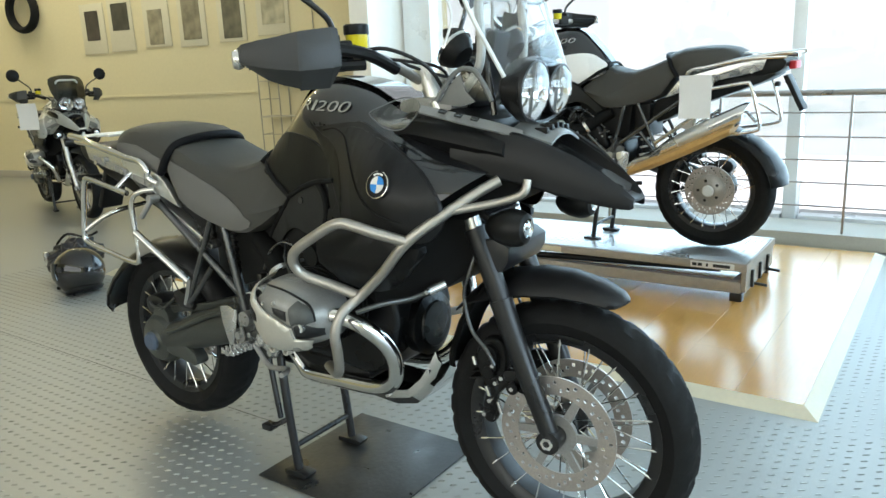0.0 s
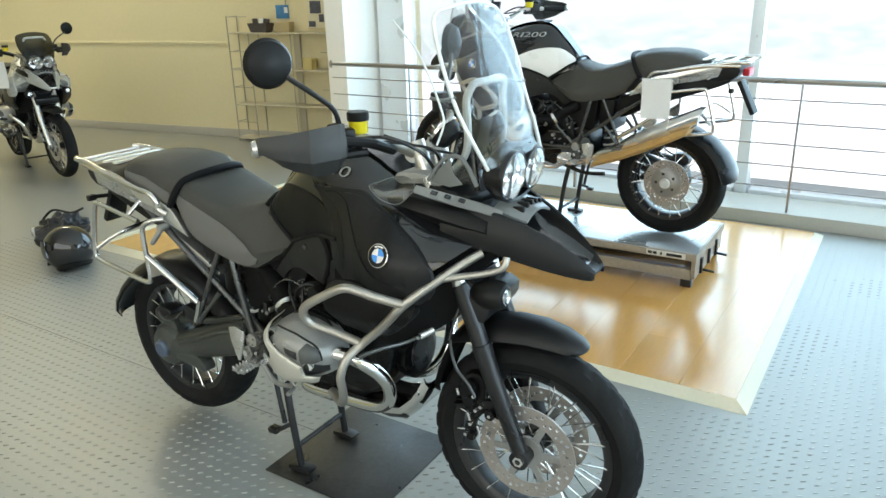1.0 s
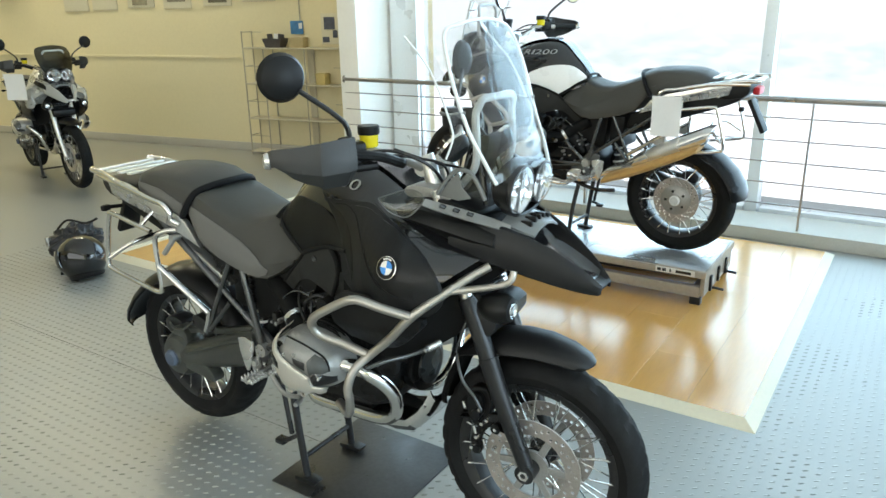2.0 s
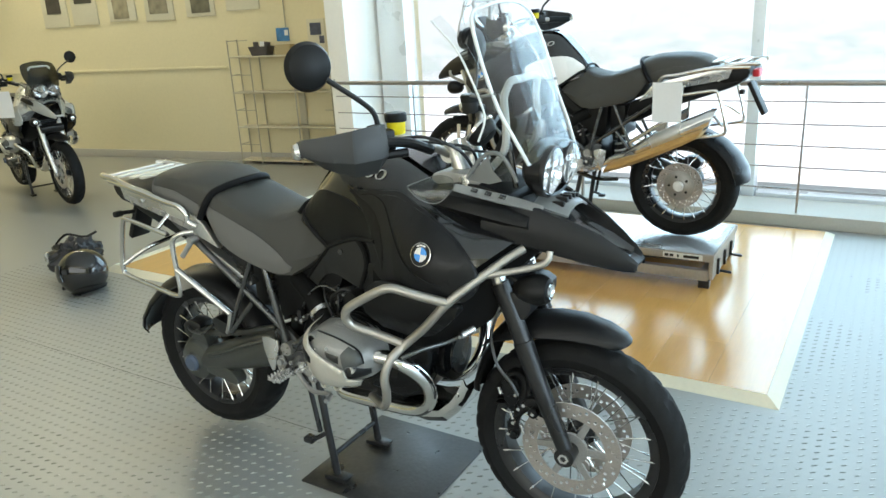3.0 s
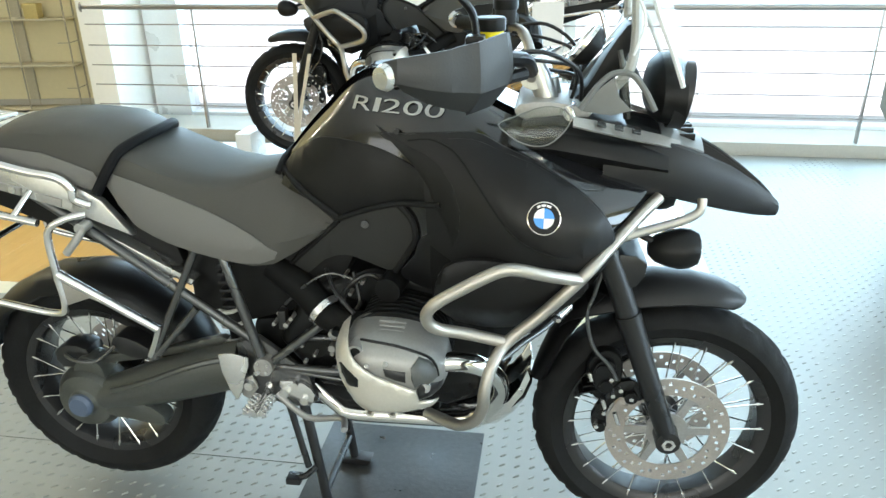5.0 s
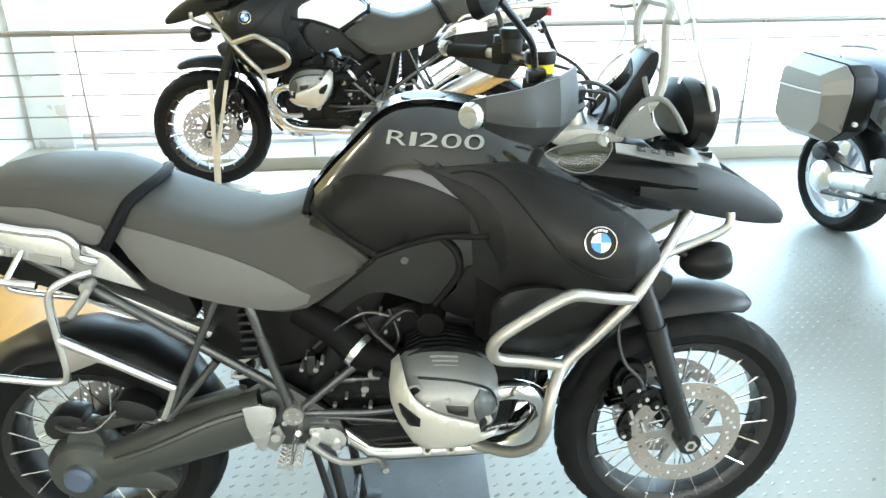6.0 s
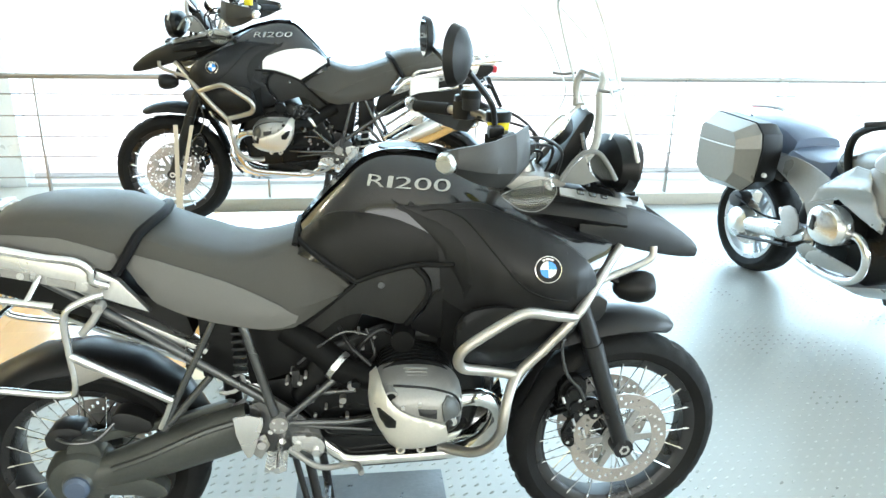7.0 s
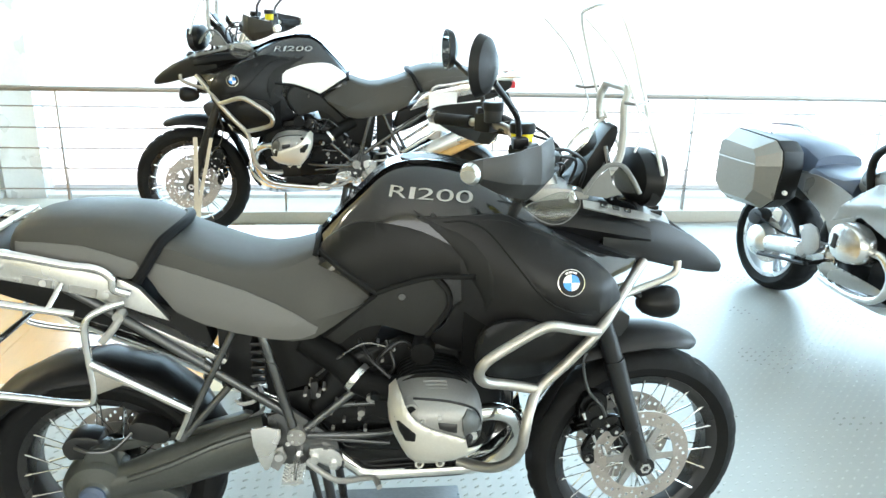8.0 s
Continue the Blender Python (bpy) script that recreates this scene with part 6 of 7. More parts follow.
def lift_bench():
    x0, x1, y0, y1, z = -1.72, 0.70, 2.2, 2.87, 0.235
    b = thing("lift_bench", "low grey steel motorcycle lift bench on the wooden platform", "lift bench")
    part("table_top", box((x0, y0, z - 0.045), (x1, y1, z - 0.004), 0.003), LIFT_STEEL, b)
    part("chequer_plate", box((x0 + 0.01, y0 + 0.012, z - 0.004), (x1 - 0.01, y1 - 0.012, z), 0.001), LIFT_TOP, b)
    # raised lozenges of the tread plate
    vs, fs = [], []
    for i in range(70):
        for j in range(22):
            cx, cy = x0 + 0.03 + i * 0.034, y0 + 0.03 + j * 0.031 + (0.015 if i % 2 else 0)
            if cx > x1 - 0.03 or cy > y1 - 0.03:
                continue
            a = radians(45 if (i + j) % 2 else -45)
            k = len(vs)
            for u, v, h in ((0.012, 0, 0), (0, 0.0035, 0), (-0.012, 0, 0), (0, -0.0035, 0), (0, 0, 0.002)):
                vs.append((cx + u * math.cos(a) - v * math.sin(a), cy + u * math.sin(a) + v * math.cos(a), z + h))
            fs += [(k, k + 1, k + 4), (k + 1, k + 2, k + 4), (k + 2, k + 3, k + 4), (k + 3, k, k + 4)]
    me = bpy.data.meshes.new("tread_pattern")
    me.from_pydata(vs, [], fs)
    me.materials.append(LIFT_TOP)
    ob = tagged(new("tread_pattern", me), kind="stuff")
    ob.parent = b
    part("base_frame", merge(box((x0 + 0.02, y0 + 0.005, 0.075), (x1 - 0.03, y0 + 0.055, 0.135), 0.003), box((x0 + 0.02, y1 - 0.055, 0.075), (x1 - 0.03, y1 - 0.005, 0.135), 0.003), box((x0 + 0.02, y0 + 0.055, 0.08), (x0 + 0.07, y1 - 0.055, 0.13), 0.003), box((x1 - 0.08, y0 + 0.055, 0.08), (x1 - 0.03, y1 - 0.055, 0.13), 0.003)), LIFT_STEEL, b)
    part("end_plate", box((x1 - 0.03, y0 + 0.02, 0.08), (x1 - 0.006, y1 - 0.02, z - 0.047), 0.003), LIFT_STEEL, b)
    for y in (y0 + 0.12, y0 + 0.3, y0 + 0.48):
        part("end_rib", box((x1 - 0.006, y, 0.085), (x1 + 0.008, y + 0.03, z - 0.06), 0.002), BLACK_METAL, b)
    for y in (y0 + 0.15, y1 - 0.2):
        part("lock_pin", rod((x1, y, 0.1), (x1 + 0.07, y, 0.095), 0.008), BLACK_METAL, b)
    for x in (x0 + 0.05, x1 - 0.05):
        for y in (y0 + 0.03, y1 - 0.03):
            part("foot", box((x - 0.03, y - 0.025, 0.031), (x + 0.03, y + 0.025, 0.076), 0.004), BLACK_METAL, b)
    part("scissor_arm", rod((x0 + 0.2, y0 + 0.09, 0.11), (x1 - 0.15, y0 + 0.09, z - 0.06), 0.018), BLACK_METAL, b)
    part("scissor_arm", rod((x0 + 0.2, y1 - 0.09, z - 0.06), (x1 - 0.15, y1 - 0.09, 0.11), 0.018), BLACK_METAL, b)
    part("hydraulic_ram", rod((x0 + 0.3, (y0 + y1) / 2, 0.12), (x1 - 0.4, (y0 + y1) / 2, 0.17), 0.035), ENGINE, b)
    part("side_label", box((0.42, y0 - 0.002, z - 0.04), (0.64, y0 + 0.001, z - 0.008)), PAPER, b, "pale maker's label")
    for k, (a, w) in enumerate(((0.43, 0.022), (0.458, 0.022), (0.50, 0.01), (0.535, 0.085))):
        part("label_bar", box((a, y0 - 0.004, z - 0.032), (a + w, y0 - 0.0019, z - 0.016)), BLACK_METAL, b)
    part("side_label", box((-0.62, y0 - 0.002, z - 0.04), (-0.32, y0 + 0.001, z - 0.01)), WOOD_TRIM, b)
    part("wheel_chock", merge(slab([(-1.37, z), (-0.80, z), (-0.85, z + 0.02), (-1.32, z + 0.02)], 2.46, 2.70, 0.004), box((-1.45, 2.47, z), (-1.35, 2.69, z + 0.16), 0.01)), WHITE_PAINT, b, "white wheel chock")
    return b


lift_bench()


def strap(name, pts, w):
    rows = [[(p.x - w, p.y, p.z), (p.x + w, p.y, p.z), (p.x + w, p.y + 0.004, p.z), (p.x - w, p.y + 0.004, p.z)] for p in spline(pts, 4)]
    return tagged(part(name, loft(rows), shader("cream_webbing", (0.62, 0.56, 0.45), 0.8, vary=0.1, grain=400, bump=0.3)), "cream webbing strap tying the front wheel down", "strap", "tie-down straps")


strap("tie_strap", [(-0.998, 2.38, 0.885), (-1.002, 2.37, 0.75), (-1.014, 2.355, 0.5), (-1.028, 2.34, 0.262)], 0.012)
strap("tie_strap", [(-0.907, 2.37, 0.885), (-0.945, 2.362, 0.72), (-0.995, 2.35, 0.5), (-1.012, 2.335, 0.262)], 0.01)


def sign(name, label, m, w, h, sag=0.01):
    bm = bmesh.new()
    n = 6
    top = [[bm.verts.new((w * (i / n - 0.5), s * 0.001 + sag * math.sin(math.pi * j / n), -h * j / n)) for i in range(n + 1)] for s in (-1, 1) for j in range(n + 1)]
    front, back = top[:n + 1], top[n + 1:]
    for g in (front, back):
        for a, b in zip(g, g[1:]):
            for i in range(n):
                bm.faces.new((a[i], a[i + 1], b[i + 1], b[i]))
    for g, k in ((0, 0), (n, n)):
        for i in range(n):
            bm.faces.new((front[g][i], front[g][i + 1], back[g][i + 1], back[g][i]))
    ob = part(name, bm, PAPER)
    ob.matrix_world = m
    return tagged(ob, label, "paper sign")


sign("price_sheet", "white paper sheet hung on the motorcycle's rack", pose(0.39, 2.27, 1.165, 0, 0, 2), 0.158, 0.215)
sign("price_sheet", "white paper sheet hung on the grey motorcycle", pose(-5.62, 1.93, 1.12, 0, 0, 20), 0.22, 0.24)


def card_sleeve():
    """Tan cardboard wrapped round the silencer."""
    rings = []
    for x, z, w, h in ((-0.36, 0.455, 0.052, 0.03), (-0.5, 0.515, 0.068, 0.042), (-0.66, 0.59, 0.07, 0.045), (-0.82, 0.668, 0.07, 0.042), (-0.9, 0.705, 0.066, 0.03)):
        rings.append([(x - 0.45 * h * sn, 0.20 + w * cs, z + h * sn) for cs, sn in ((math.cos(a), math.sin(a)) for a in (2 * math.pi * k / 12 + 0.26 for k in range(12)))])
    ob = part("cardboard_sleeve", loft(rings), CARD)
    ob.matrix_world = REAR_BIKE
    tagged(ob, "tan cardboard sleeve wrapped round the silencer", "cardboard")


card_sleeve()

# ---- silver tourer ----


def cast_wheel(name, bike, centre, radius, width, rim_r):
    w = new(name)
    w.parent, w.location = bike, centre
    part("tyre", tyre(radius, width, rim_r, 120, 6), RUBBER, w, "black road tyre")
    hw = width * 0.38
    part("rim", lathe([(rim_r - 0.015, -hw), (rim_r + 0.008, -hw - 0.003), (rim_r + 0.01, -hw + 0.006), (rim_r - 0.012, -hw * 0.5), (rim_r - 0.012, hw * 0.5), (rim_r + 0.01, hw - 0.006), (rim_r + 0.008, hw + 0.003), (rim_r - 0.015, hw), (rim_r - 0.024, 0)], 64), SILVER_PAINT, w)
    part("hub", lathe([(0, -0.06), (0.05, -0.06), (0.06, -0.03), (0.06, 0.03), (0.05, 0.06), (0, 0.06)], 28, closed=False), SILVER_PAINT, w)
    first = None
    for k in range(10):
        a = 2 * math.pi * (k // 2) / 5 + (0.16 if k % 2 else -0.16)
        if first is None:
            ob = part("wheel_spoke", slab([(0.045, -0.014), (rim_r - 0.015, -0.009), (rim_r - 0.015, 0.009), (0.045, 0.014)], -0.022, 0.022, 0.004), SILVER_PAINT, w)
            first = ob.data
        else:
            ob = new("wheel_spoke", first)
            ob.parent = w
        ob.rotation_euler = (0, -a, 0)
    d = part("brake_disc", brake_disc(0.095, 0.14), DISC, w)
    d.location = (0, -0.085, 0)
    return w


def tourer():
    T = thing("motorcycle", "silver touring motorcycle with hard panniers and a blue-grey seat", "motorcycle", pose(2.59, 1.48, 0.0, 0, 0, -80) @ pose(0, 0, 0, -1, 0, 0), "showroom motorcycles")
    P = lambda name, bm, mat, label="": part(name, bm, mat, T, label)
    cast_wheel("rear_wheel", T, (-0.74, 0, 0.318), 0.316, 0.18, 0.222)
    cast_wheel("front_wheel", T, (0.745, 0, 0.302), 0.3, 0.12, 0.222)

    def leg(s):
        P("fork_leg", merge(rod((0.745, s * 0.1, 0.302), (0.60, s * 0.1, 0.74), 0.028, seg=16), rod((0.745, s * 0.06, 0.302), (0.745, s * 0.115, 0.302), 0.028)), BLACK_METAL)
        P("brake_caliper", slab(round_outline([(0.60, 0.36), (0.58, 0.44), (0.62, 0.49), (0.67, 0.45), (0.66, 0.38)], 2), s * 0.06, s * 0.115, 0.006), BLACK_METAL)
    both(leg)
    fd = []
    for d in range(20, 171, 25):
        a = radians(d)
        arc = [(0.745 + 0.325 * math.cos(a) - 0.03 * (1 - math.cos(b)) * math.cos(a), 0.075 * math.sin(b), 0.302 + 0.325 * math.sin(a) - 0.03 * (1 - math.cos(b)) * math.sin(a)) for b in (radians(k) for k in range(-85, 86, 17))]
        fd.append(arc + [(0.745 + (px - 0.745) * 0.975, py * 0.93, 0.302 + (pz - 0.302) * 0.975) for px, py, pz in reversed(arc)])
    P("front_fender", loft(fd), SILVER_PAINT)
    P("engine_block", slab([(-0.12, 0.28), (0.22, 0.26), (0.36, 0.34), (0.36, 0.62), (0.1, 0.70), (-0.18, 0.62)], -0.15, 0.15, 0.03, 3), ENGINE, "dark engine block")
    P("belly_pan", loft([[(x, y * w, z + 0.06 * abs(y) ** 2) for y in (-1, -0.8, -0.4, 0, 0.4, 0.8, 1)] + [(x, y * w * 0.95, z + 0.06 * abs(y) ** 2 - 0.02) for y in (1, 0.8, 0.4, 0, -0.4, -0.8, -1)] for x, z, w in ((-0.3, 0.24, 0.1), (-0.1, 0.2, 0.19), (0.2, 0.2, 0.22), (0.42, 0.27, 0.2))]), SILVER_PAINT)

    def cyl(s):
        P("cylinder_barrel", slab(round_outline([(0.0, 0.46), (0.0, 0.6), (0.05, 0.64), (0.15, 0.63), (0.18, 0.53), (0.14, 0.46)], 2), s * 0.13, s * 0.27, 0.01), ENGINE)
        cov = []
        for y, k in ((0.26, 0.97), (0.29, 1.0), (0.325, 0.96), (0.345, 0.85), (0.352, 0.6)):
            cov.append([(0.085 + (x - 0.085) * k, s * y, 0.55 + (z - 0.55) * k) for x, z in round_outline([(-0.03, 0.55), (-0.02, 0.61), (0.03, 0.65), (0.13, 0.645), (0.19, 0.60), (0.205, 0.53), (0.17, 0.47), (0.07, 0.45), (0.0, 0.48)], 3)])
        P("cylinder_head_cover", loft(cov), ALU, "bright cylinder head cover")
        P("cover_recess", slab([(0.015, 0.52), (0.045, 0.515), (0.05, 0.585), (0.022, 0.592)], s * 0.335, s * 0.356, 0.002), BLACK_METAL)
        P("exhaust_header", tube(flip([(0.17, -0.27, 0.53), (0.25, -0.27, 0.53), (0.30, -0.26, 0.46), (0.29, -0.25, 0.37), (0.22, -0.24, 0.30), (0.05, -0.22, 0.27), (-0.2, -0.16, 0.27)], s), 0.021, 14), CHROME, "chrome exhaust header")
        P("fairing_side", skin([(0.02, 0.66), (0.12, 0.77), (0.24, 0.86), (0.38, 0.93), (0.58, 0.98), (0.70, 0.90), (0.66, 0.74), (0.60, 0.64), (0.47, 0.62), (0.34, 0.66), (0.24, 0.70), (0.12, 0.70)], lambda x, z: 0.24 + 0.07 * math.sin(min(1, max(0, (x - 0.0) / 0.5)) * math.pi * 0.8) - 0.5 * max(0, z - 0.9) ** 1.3 - 0.35 * max(0, x - 0.45), 0.01, 0.04, s), FAIRING_SILVER, "silver side fairing")
        P("fairing_fin", skin([(-0.062, 0.628), (-0.01, 0.71), (0.07, 0.791), (0.179, 0.868), (0.262, 0.866), (0.315, 0.78), (0.358, 0.69), (0.416, 0.655), (0.414, 0.607), (0.33, 0.628), (0.245, 0.652), (0.106, 0.697), (0.025, 0.662)], lambda x, z: 0.30 + 0.05 * max(0, x) + 0.12 * max(0, 0.75 - z) + 0.025 * math.exp(-((z - 0.76 - 0.2 * (x - 0.18)) / 0.035) ** 2), 0.012, 0.02, s, smooth=0), FAIRING_SILVER, "silver angular knee fairing")
        P("belly_side", skin([(-0.11, 0.39), (-0.02, 0.385), (0.1, 0.374), (0.23, 0.36), (0.24, 0.33), (0.12, 0.305), (-0.07, 0.30), (-0.16, 0.34)], lambda x, z: 0.235 - 0.25 * max(0, 0.34 - z), 0.008, 0.03, s), FAIRING_SILVER, "silver belly fairing")
        P("fairing_edge", tube(flip([(0.03, -0.19, 0.80), (0.022, -0.205, 0.88), (0.035, -0.215, 0.955), (0.085, -0.225, 1.012), (0.2, -0.235, 1.06), (0.38, -0.25, 1.085), (0.52, -0.25, 1.08)], s), 0.02, 12), SATIN_BLACK, "black fairing edge")
        P("side_panel", skin([(-0.52, 0.74), (-0.40, 0.80), (-0.22, 0.79), (-0.03, 0.72), (-0.04, 0.58), (-0.14, 0.50), (-0.2, 0.58), (-0.34, 0.66)], lambda x, z: 0.2 - 0.1 * max(0, -0.3 - x), 0.01, 0.04, s), FAIRING_SILVER, "silver side cover")
        if s < 0:
            hull = [(-0.88, 0.64), (-0.895, 0.85), (-0.84, 0.965), (-0.8, 0.985), (-0.47, 0.965), (-0.41, 0.915), (-0.395, 0.84), (-0.42, 0.65), (-0.50, 0.585), (-0.78, 0.575)]
            ring = lambda y, k: [(-0.63 + (x + 0.63) * k, s * y, 0.77 + (z - 0.77) * k) for x, z in hull]
            pn = P("pannier", loft([ring(0.22, 0.95), ring(0.26, 1.0), ring(0.36, 1.0)]), SATIN_BLACK, "black hard pannier")
            # lid with steep facets that meet in a ridge across its face
            face = [(-0.8, 0.68), (-0.77, 0.85), (-0.775, 0.915), (-0.75, 0.93), (-0.5, 0.915), (-0.465, 0.88), (-0.45, 0.83), (-0.465, 0.7), (-0.53, 0.63), (-0.74, 0.625)]
            lid = [(x, s * (0.465 + 0.03 * (1 - abs(z - 0.84) / 0.2)), z) for x, z in face]
            part("pannier_lid", loft([ring(0.362, 1.0), ring(0.375, 1.005), lid]), LID_GREY, pn, "grey angular pannier lid", sharp=15)
            part("lid_ridge", tube([(-0.77, s * 0.495, 0.84), (-0.6, s * 0.496, 0.838), (-0.46, s * 0.495, 0.84)], 0.004, 8), GREY_PAINT, pn)
            part("lid_seam", tube([(x, s * 0.361, z) for x, z in hull], 0.006, 8, 1, closed=True), RUBBER, pn)
            part("pannier_lock", rod((-0.42, s * 0.31, 0.69), (-0.395, s * 0.315, 0.69), 0.012), WHITE_PAINT, pn)
        P("footrest", rod((-0.2, s * 0.15, 0.36), (-0.2, s * 0.27, 0.35), 0.013), RUBBER)
        P("footrest_plate", slab(round_outline([(-0.42, 0.5), (-0.3, 0.46), (-0.15, 0.42), (-0.14, 0.34), (-0.26, 0.33), (-0.38, 0.42)], 2), s * 0.14, s * 0.16, 0.004), ALU)
        P("handlebar", tube(flip([(0.36, -0.05, 1.06), (0.33, -0.22, 1.09), (0.22, -0.36, 1.07)], s), 0.014, 10), BLACK_METAL)
        P("mirror", merge(slab(round_outline([(0.44, 0.93), (0.48, 1.0), (0.58, 1.0), (0.62, 0.95), (0.54, 0.91)], 2), s * 0.36, s * 0.5, 0.02, 3), rod((0.52, s * 0.3, 0.94), (0.52, s * 0.37, 0.95), 0.02)), SILVER_PAINT)
    both(cyl)
    P("fuel_tank", loft([[(x, w * math.cos(a), z + h * math.sin(a)) for a in (2 * math.pi * k / 24 for k in range(24))] for x, z, w, h in ((-0.13, 0.79, 0.11, 0.06), (-0.06, 0.84, 0.17, 0.1), (0.15, 0.88, 0.22, 0.13), (0.3, 0.9, 0.23, 0.12), (0.4, 0.88, 0.2, 0.1))]), FAIRING_SILVER, "silver fuel tank")
    P("rider_seat", seat_loft(((-0.42, 0.835, 0.75, 0.16, 0.17), (-0.37, 0.84, 0.73, 0.18, 0.19), (-0.27, 0.82, 0.71, 0.185, 0.195), (-0.18, 0.815, 0.70, 0.165, 0.18), (-0.11, 0.835, 0.73, 0.13, 0.155))), BLUE_VINYL, "blue-grey vinyl rider seat")
    P("pillion_seat", seat_loft(((-0.84, 0.95, 0.90, 0.1, 0.11), (-0.78, 0.96, 0.86, 0.13, 0.14), (-0.62, 0.955, 0.82, 0.15, 0.16), (-0.48, 0.93, 0.8, 0.155, 0.165), (-0.39, 0.885, 0.8, 0.15, 0.16))), BLUE_VINYL, "blue-grey vinyl pillion seat")
    P("tail_cowl", loft([[(x, w * math.cos(a), z + h * math.sin(a)) for a in (2 * math.pi * k / 20 for k in range(20))] for x, z, w, h in ((-0.4, 0.76, 0.15, 0.06), (-0.6, 0.82, 0.16, 0.06), (-0.8, 0.87, 0.13, 0.05), (-0.95, 0.9, 0.08, 0.03))]), SILVER_PAINT)
    P("tail_rack", tube([(-0.79, -0.14, 0.955), (-0.88, -0.13, 0.985), (-0.98, 0, 0.99), (-0.88, 0.13, 0.985), (-0.79, 0.14, 0.955)], 0.011, 10), ALU)
    P("tail_light", box((-1.0, -0.07, 0.86), (-0.95, 0.07, 0.91), 0.012), RED)
    arm = []
    for x, z, h, w in ((-0.2, 0.40, 0.055, 0.04), (-0.4, 0.37, 0.06, 0.045), (-0.6, 0.335, 0.055, 0.045), (-0.7, 0.32, 0.05, 0.04)):
        arm.append([(x, -0.13 + w * math.cos(a), z + h * math.sin(a)) for a in (2 * math.pi * k / 16 for k in range(16))])
    P("swingarm", loft(arm), ALU, "silver shaft-drive swingarm")
    P("rear_caliper", slab(round_outline([(-0.84, 0.40), (-0.86, 0.46), (-0.80, 0.50), (-0.74, 0.475), (-0.76, 0.41)], 2), -0.15, -0.07, 0.008), BLACK_METAL)
    P("torque_rod", rod((-0.70, -0.165, 0.245), (-0.34, -0.15, 0.30), 0.011, seg=12), BLACK_METAL)
    P("swingarm_joint", lathe([(0, -0.18), (0.035, -0.18), (0.045, -0.165), (0.045, -0.1), (0, -0.1)], 24, (-0.36, 0, 0.375), closed=False), CAST_ALU)
    P("brake_hose", tube([(-0.80, -0.15, 0.47), (-0.66, -0.18, 0.45), (-0.5, -0.185, 0.43), (-0.38, -0.17, 0.44)], 0.006, 8), RUBBER)
    P("shock_absorber", rod((-0.34, -0.06, 0.42), (-0.28, -0.06, 0.66), 0.03, seg=16), BLACK_METAL)
    P("heel_plate", slab(round_outline([(-0.36, 0.52), (-0.27, 0.53), (-0.22, 0.43), (-0.3, 0.36), (-0.35, 0.42)], 2), -0.19, -0.18, 0.003), CAST_ALU)
    P("final_drive", lathe([(0, -0.19), (0.04, -0.19), (0.09, -0.16), (0.1, -0.11), (0.08, -0.06), (0, -0.06)], 32, (-0.74, 0, 0.318), closed=False), ALU)
    P("rear_fender", slab(round_outline([(-0.5, 0.62), (-0.75, 0.66), (-1.0, 0.58), (-1.08, 0.5), (-1.0, 0.62), (-0.8, 0.74), (-0.5, 0.72)], 2), -0.1, 0.1, 0.01), SATIN_BLACK)
    P("nose_cowl", loft([[(x, w * math.cos(a), z + h * math.sin(a)) for a in (2 * math.pi * k / 24 for k in range(24))] for x, z, w, h in ((0.45, 0.95, 0.26, 0.12), (0.6, 0.92, 0.26, 0.14), (0.72, 0.88, 0.2, 0.12), (0.80, 0.85, 0.1, 0.06))]), SILVER_PAINT)
    P("windscreen", loft([[(x - 0.1 * (k / 5) ** 2, w * k / 5, z) for k in range(-5, 6)] + [(x - 0.1 * (k / 5) ** 2 - 0.005, w * k / 5, z) for k in range(5, -6, -1)] for x, z, w in ((0.62, 1.03, 0.24), (0.52, 1.18, 0.25), (0.42, 1.33, 0.2))]), SCREEN_CLEAR).visible_shadow = False
    P("side_stand", tube([(-0.1, 0.15, 0.3), (-0.02, 0.26, 0.12), (0.0, 0.30, 0.035)], 0.013, 10), BLACK_METAL)
    return T


tourer()

# ---- helmet and bag on the floor ----


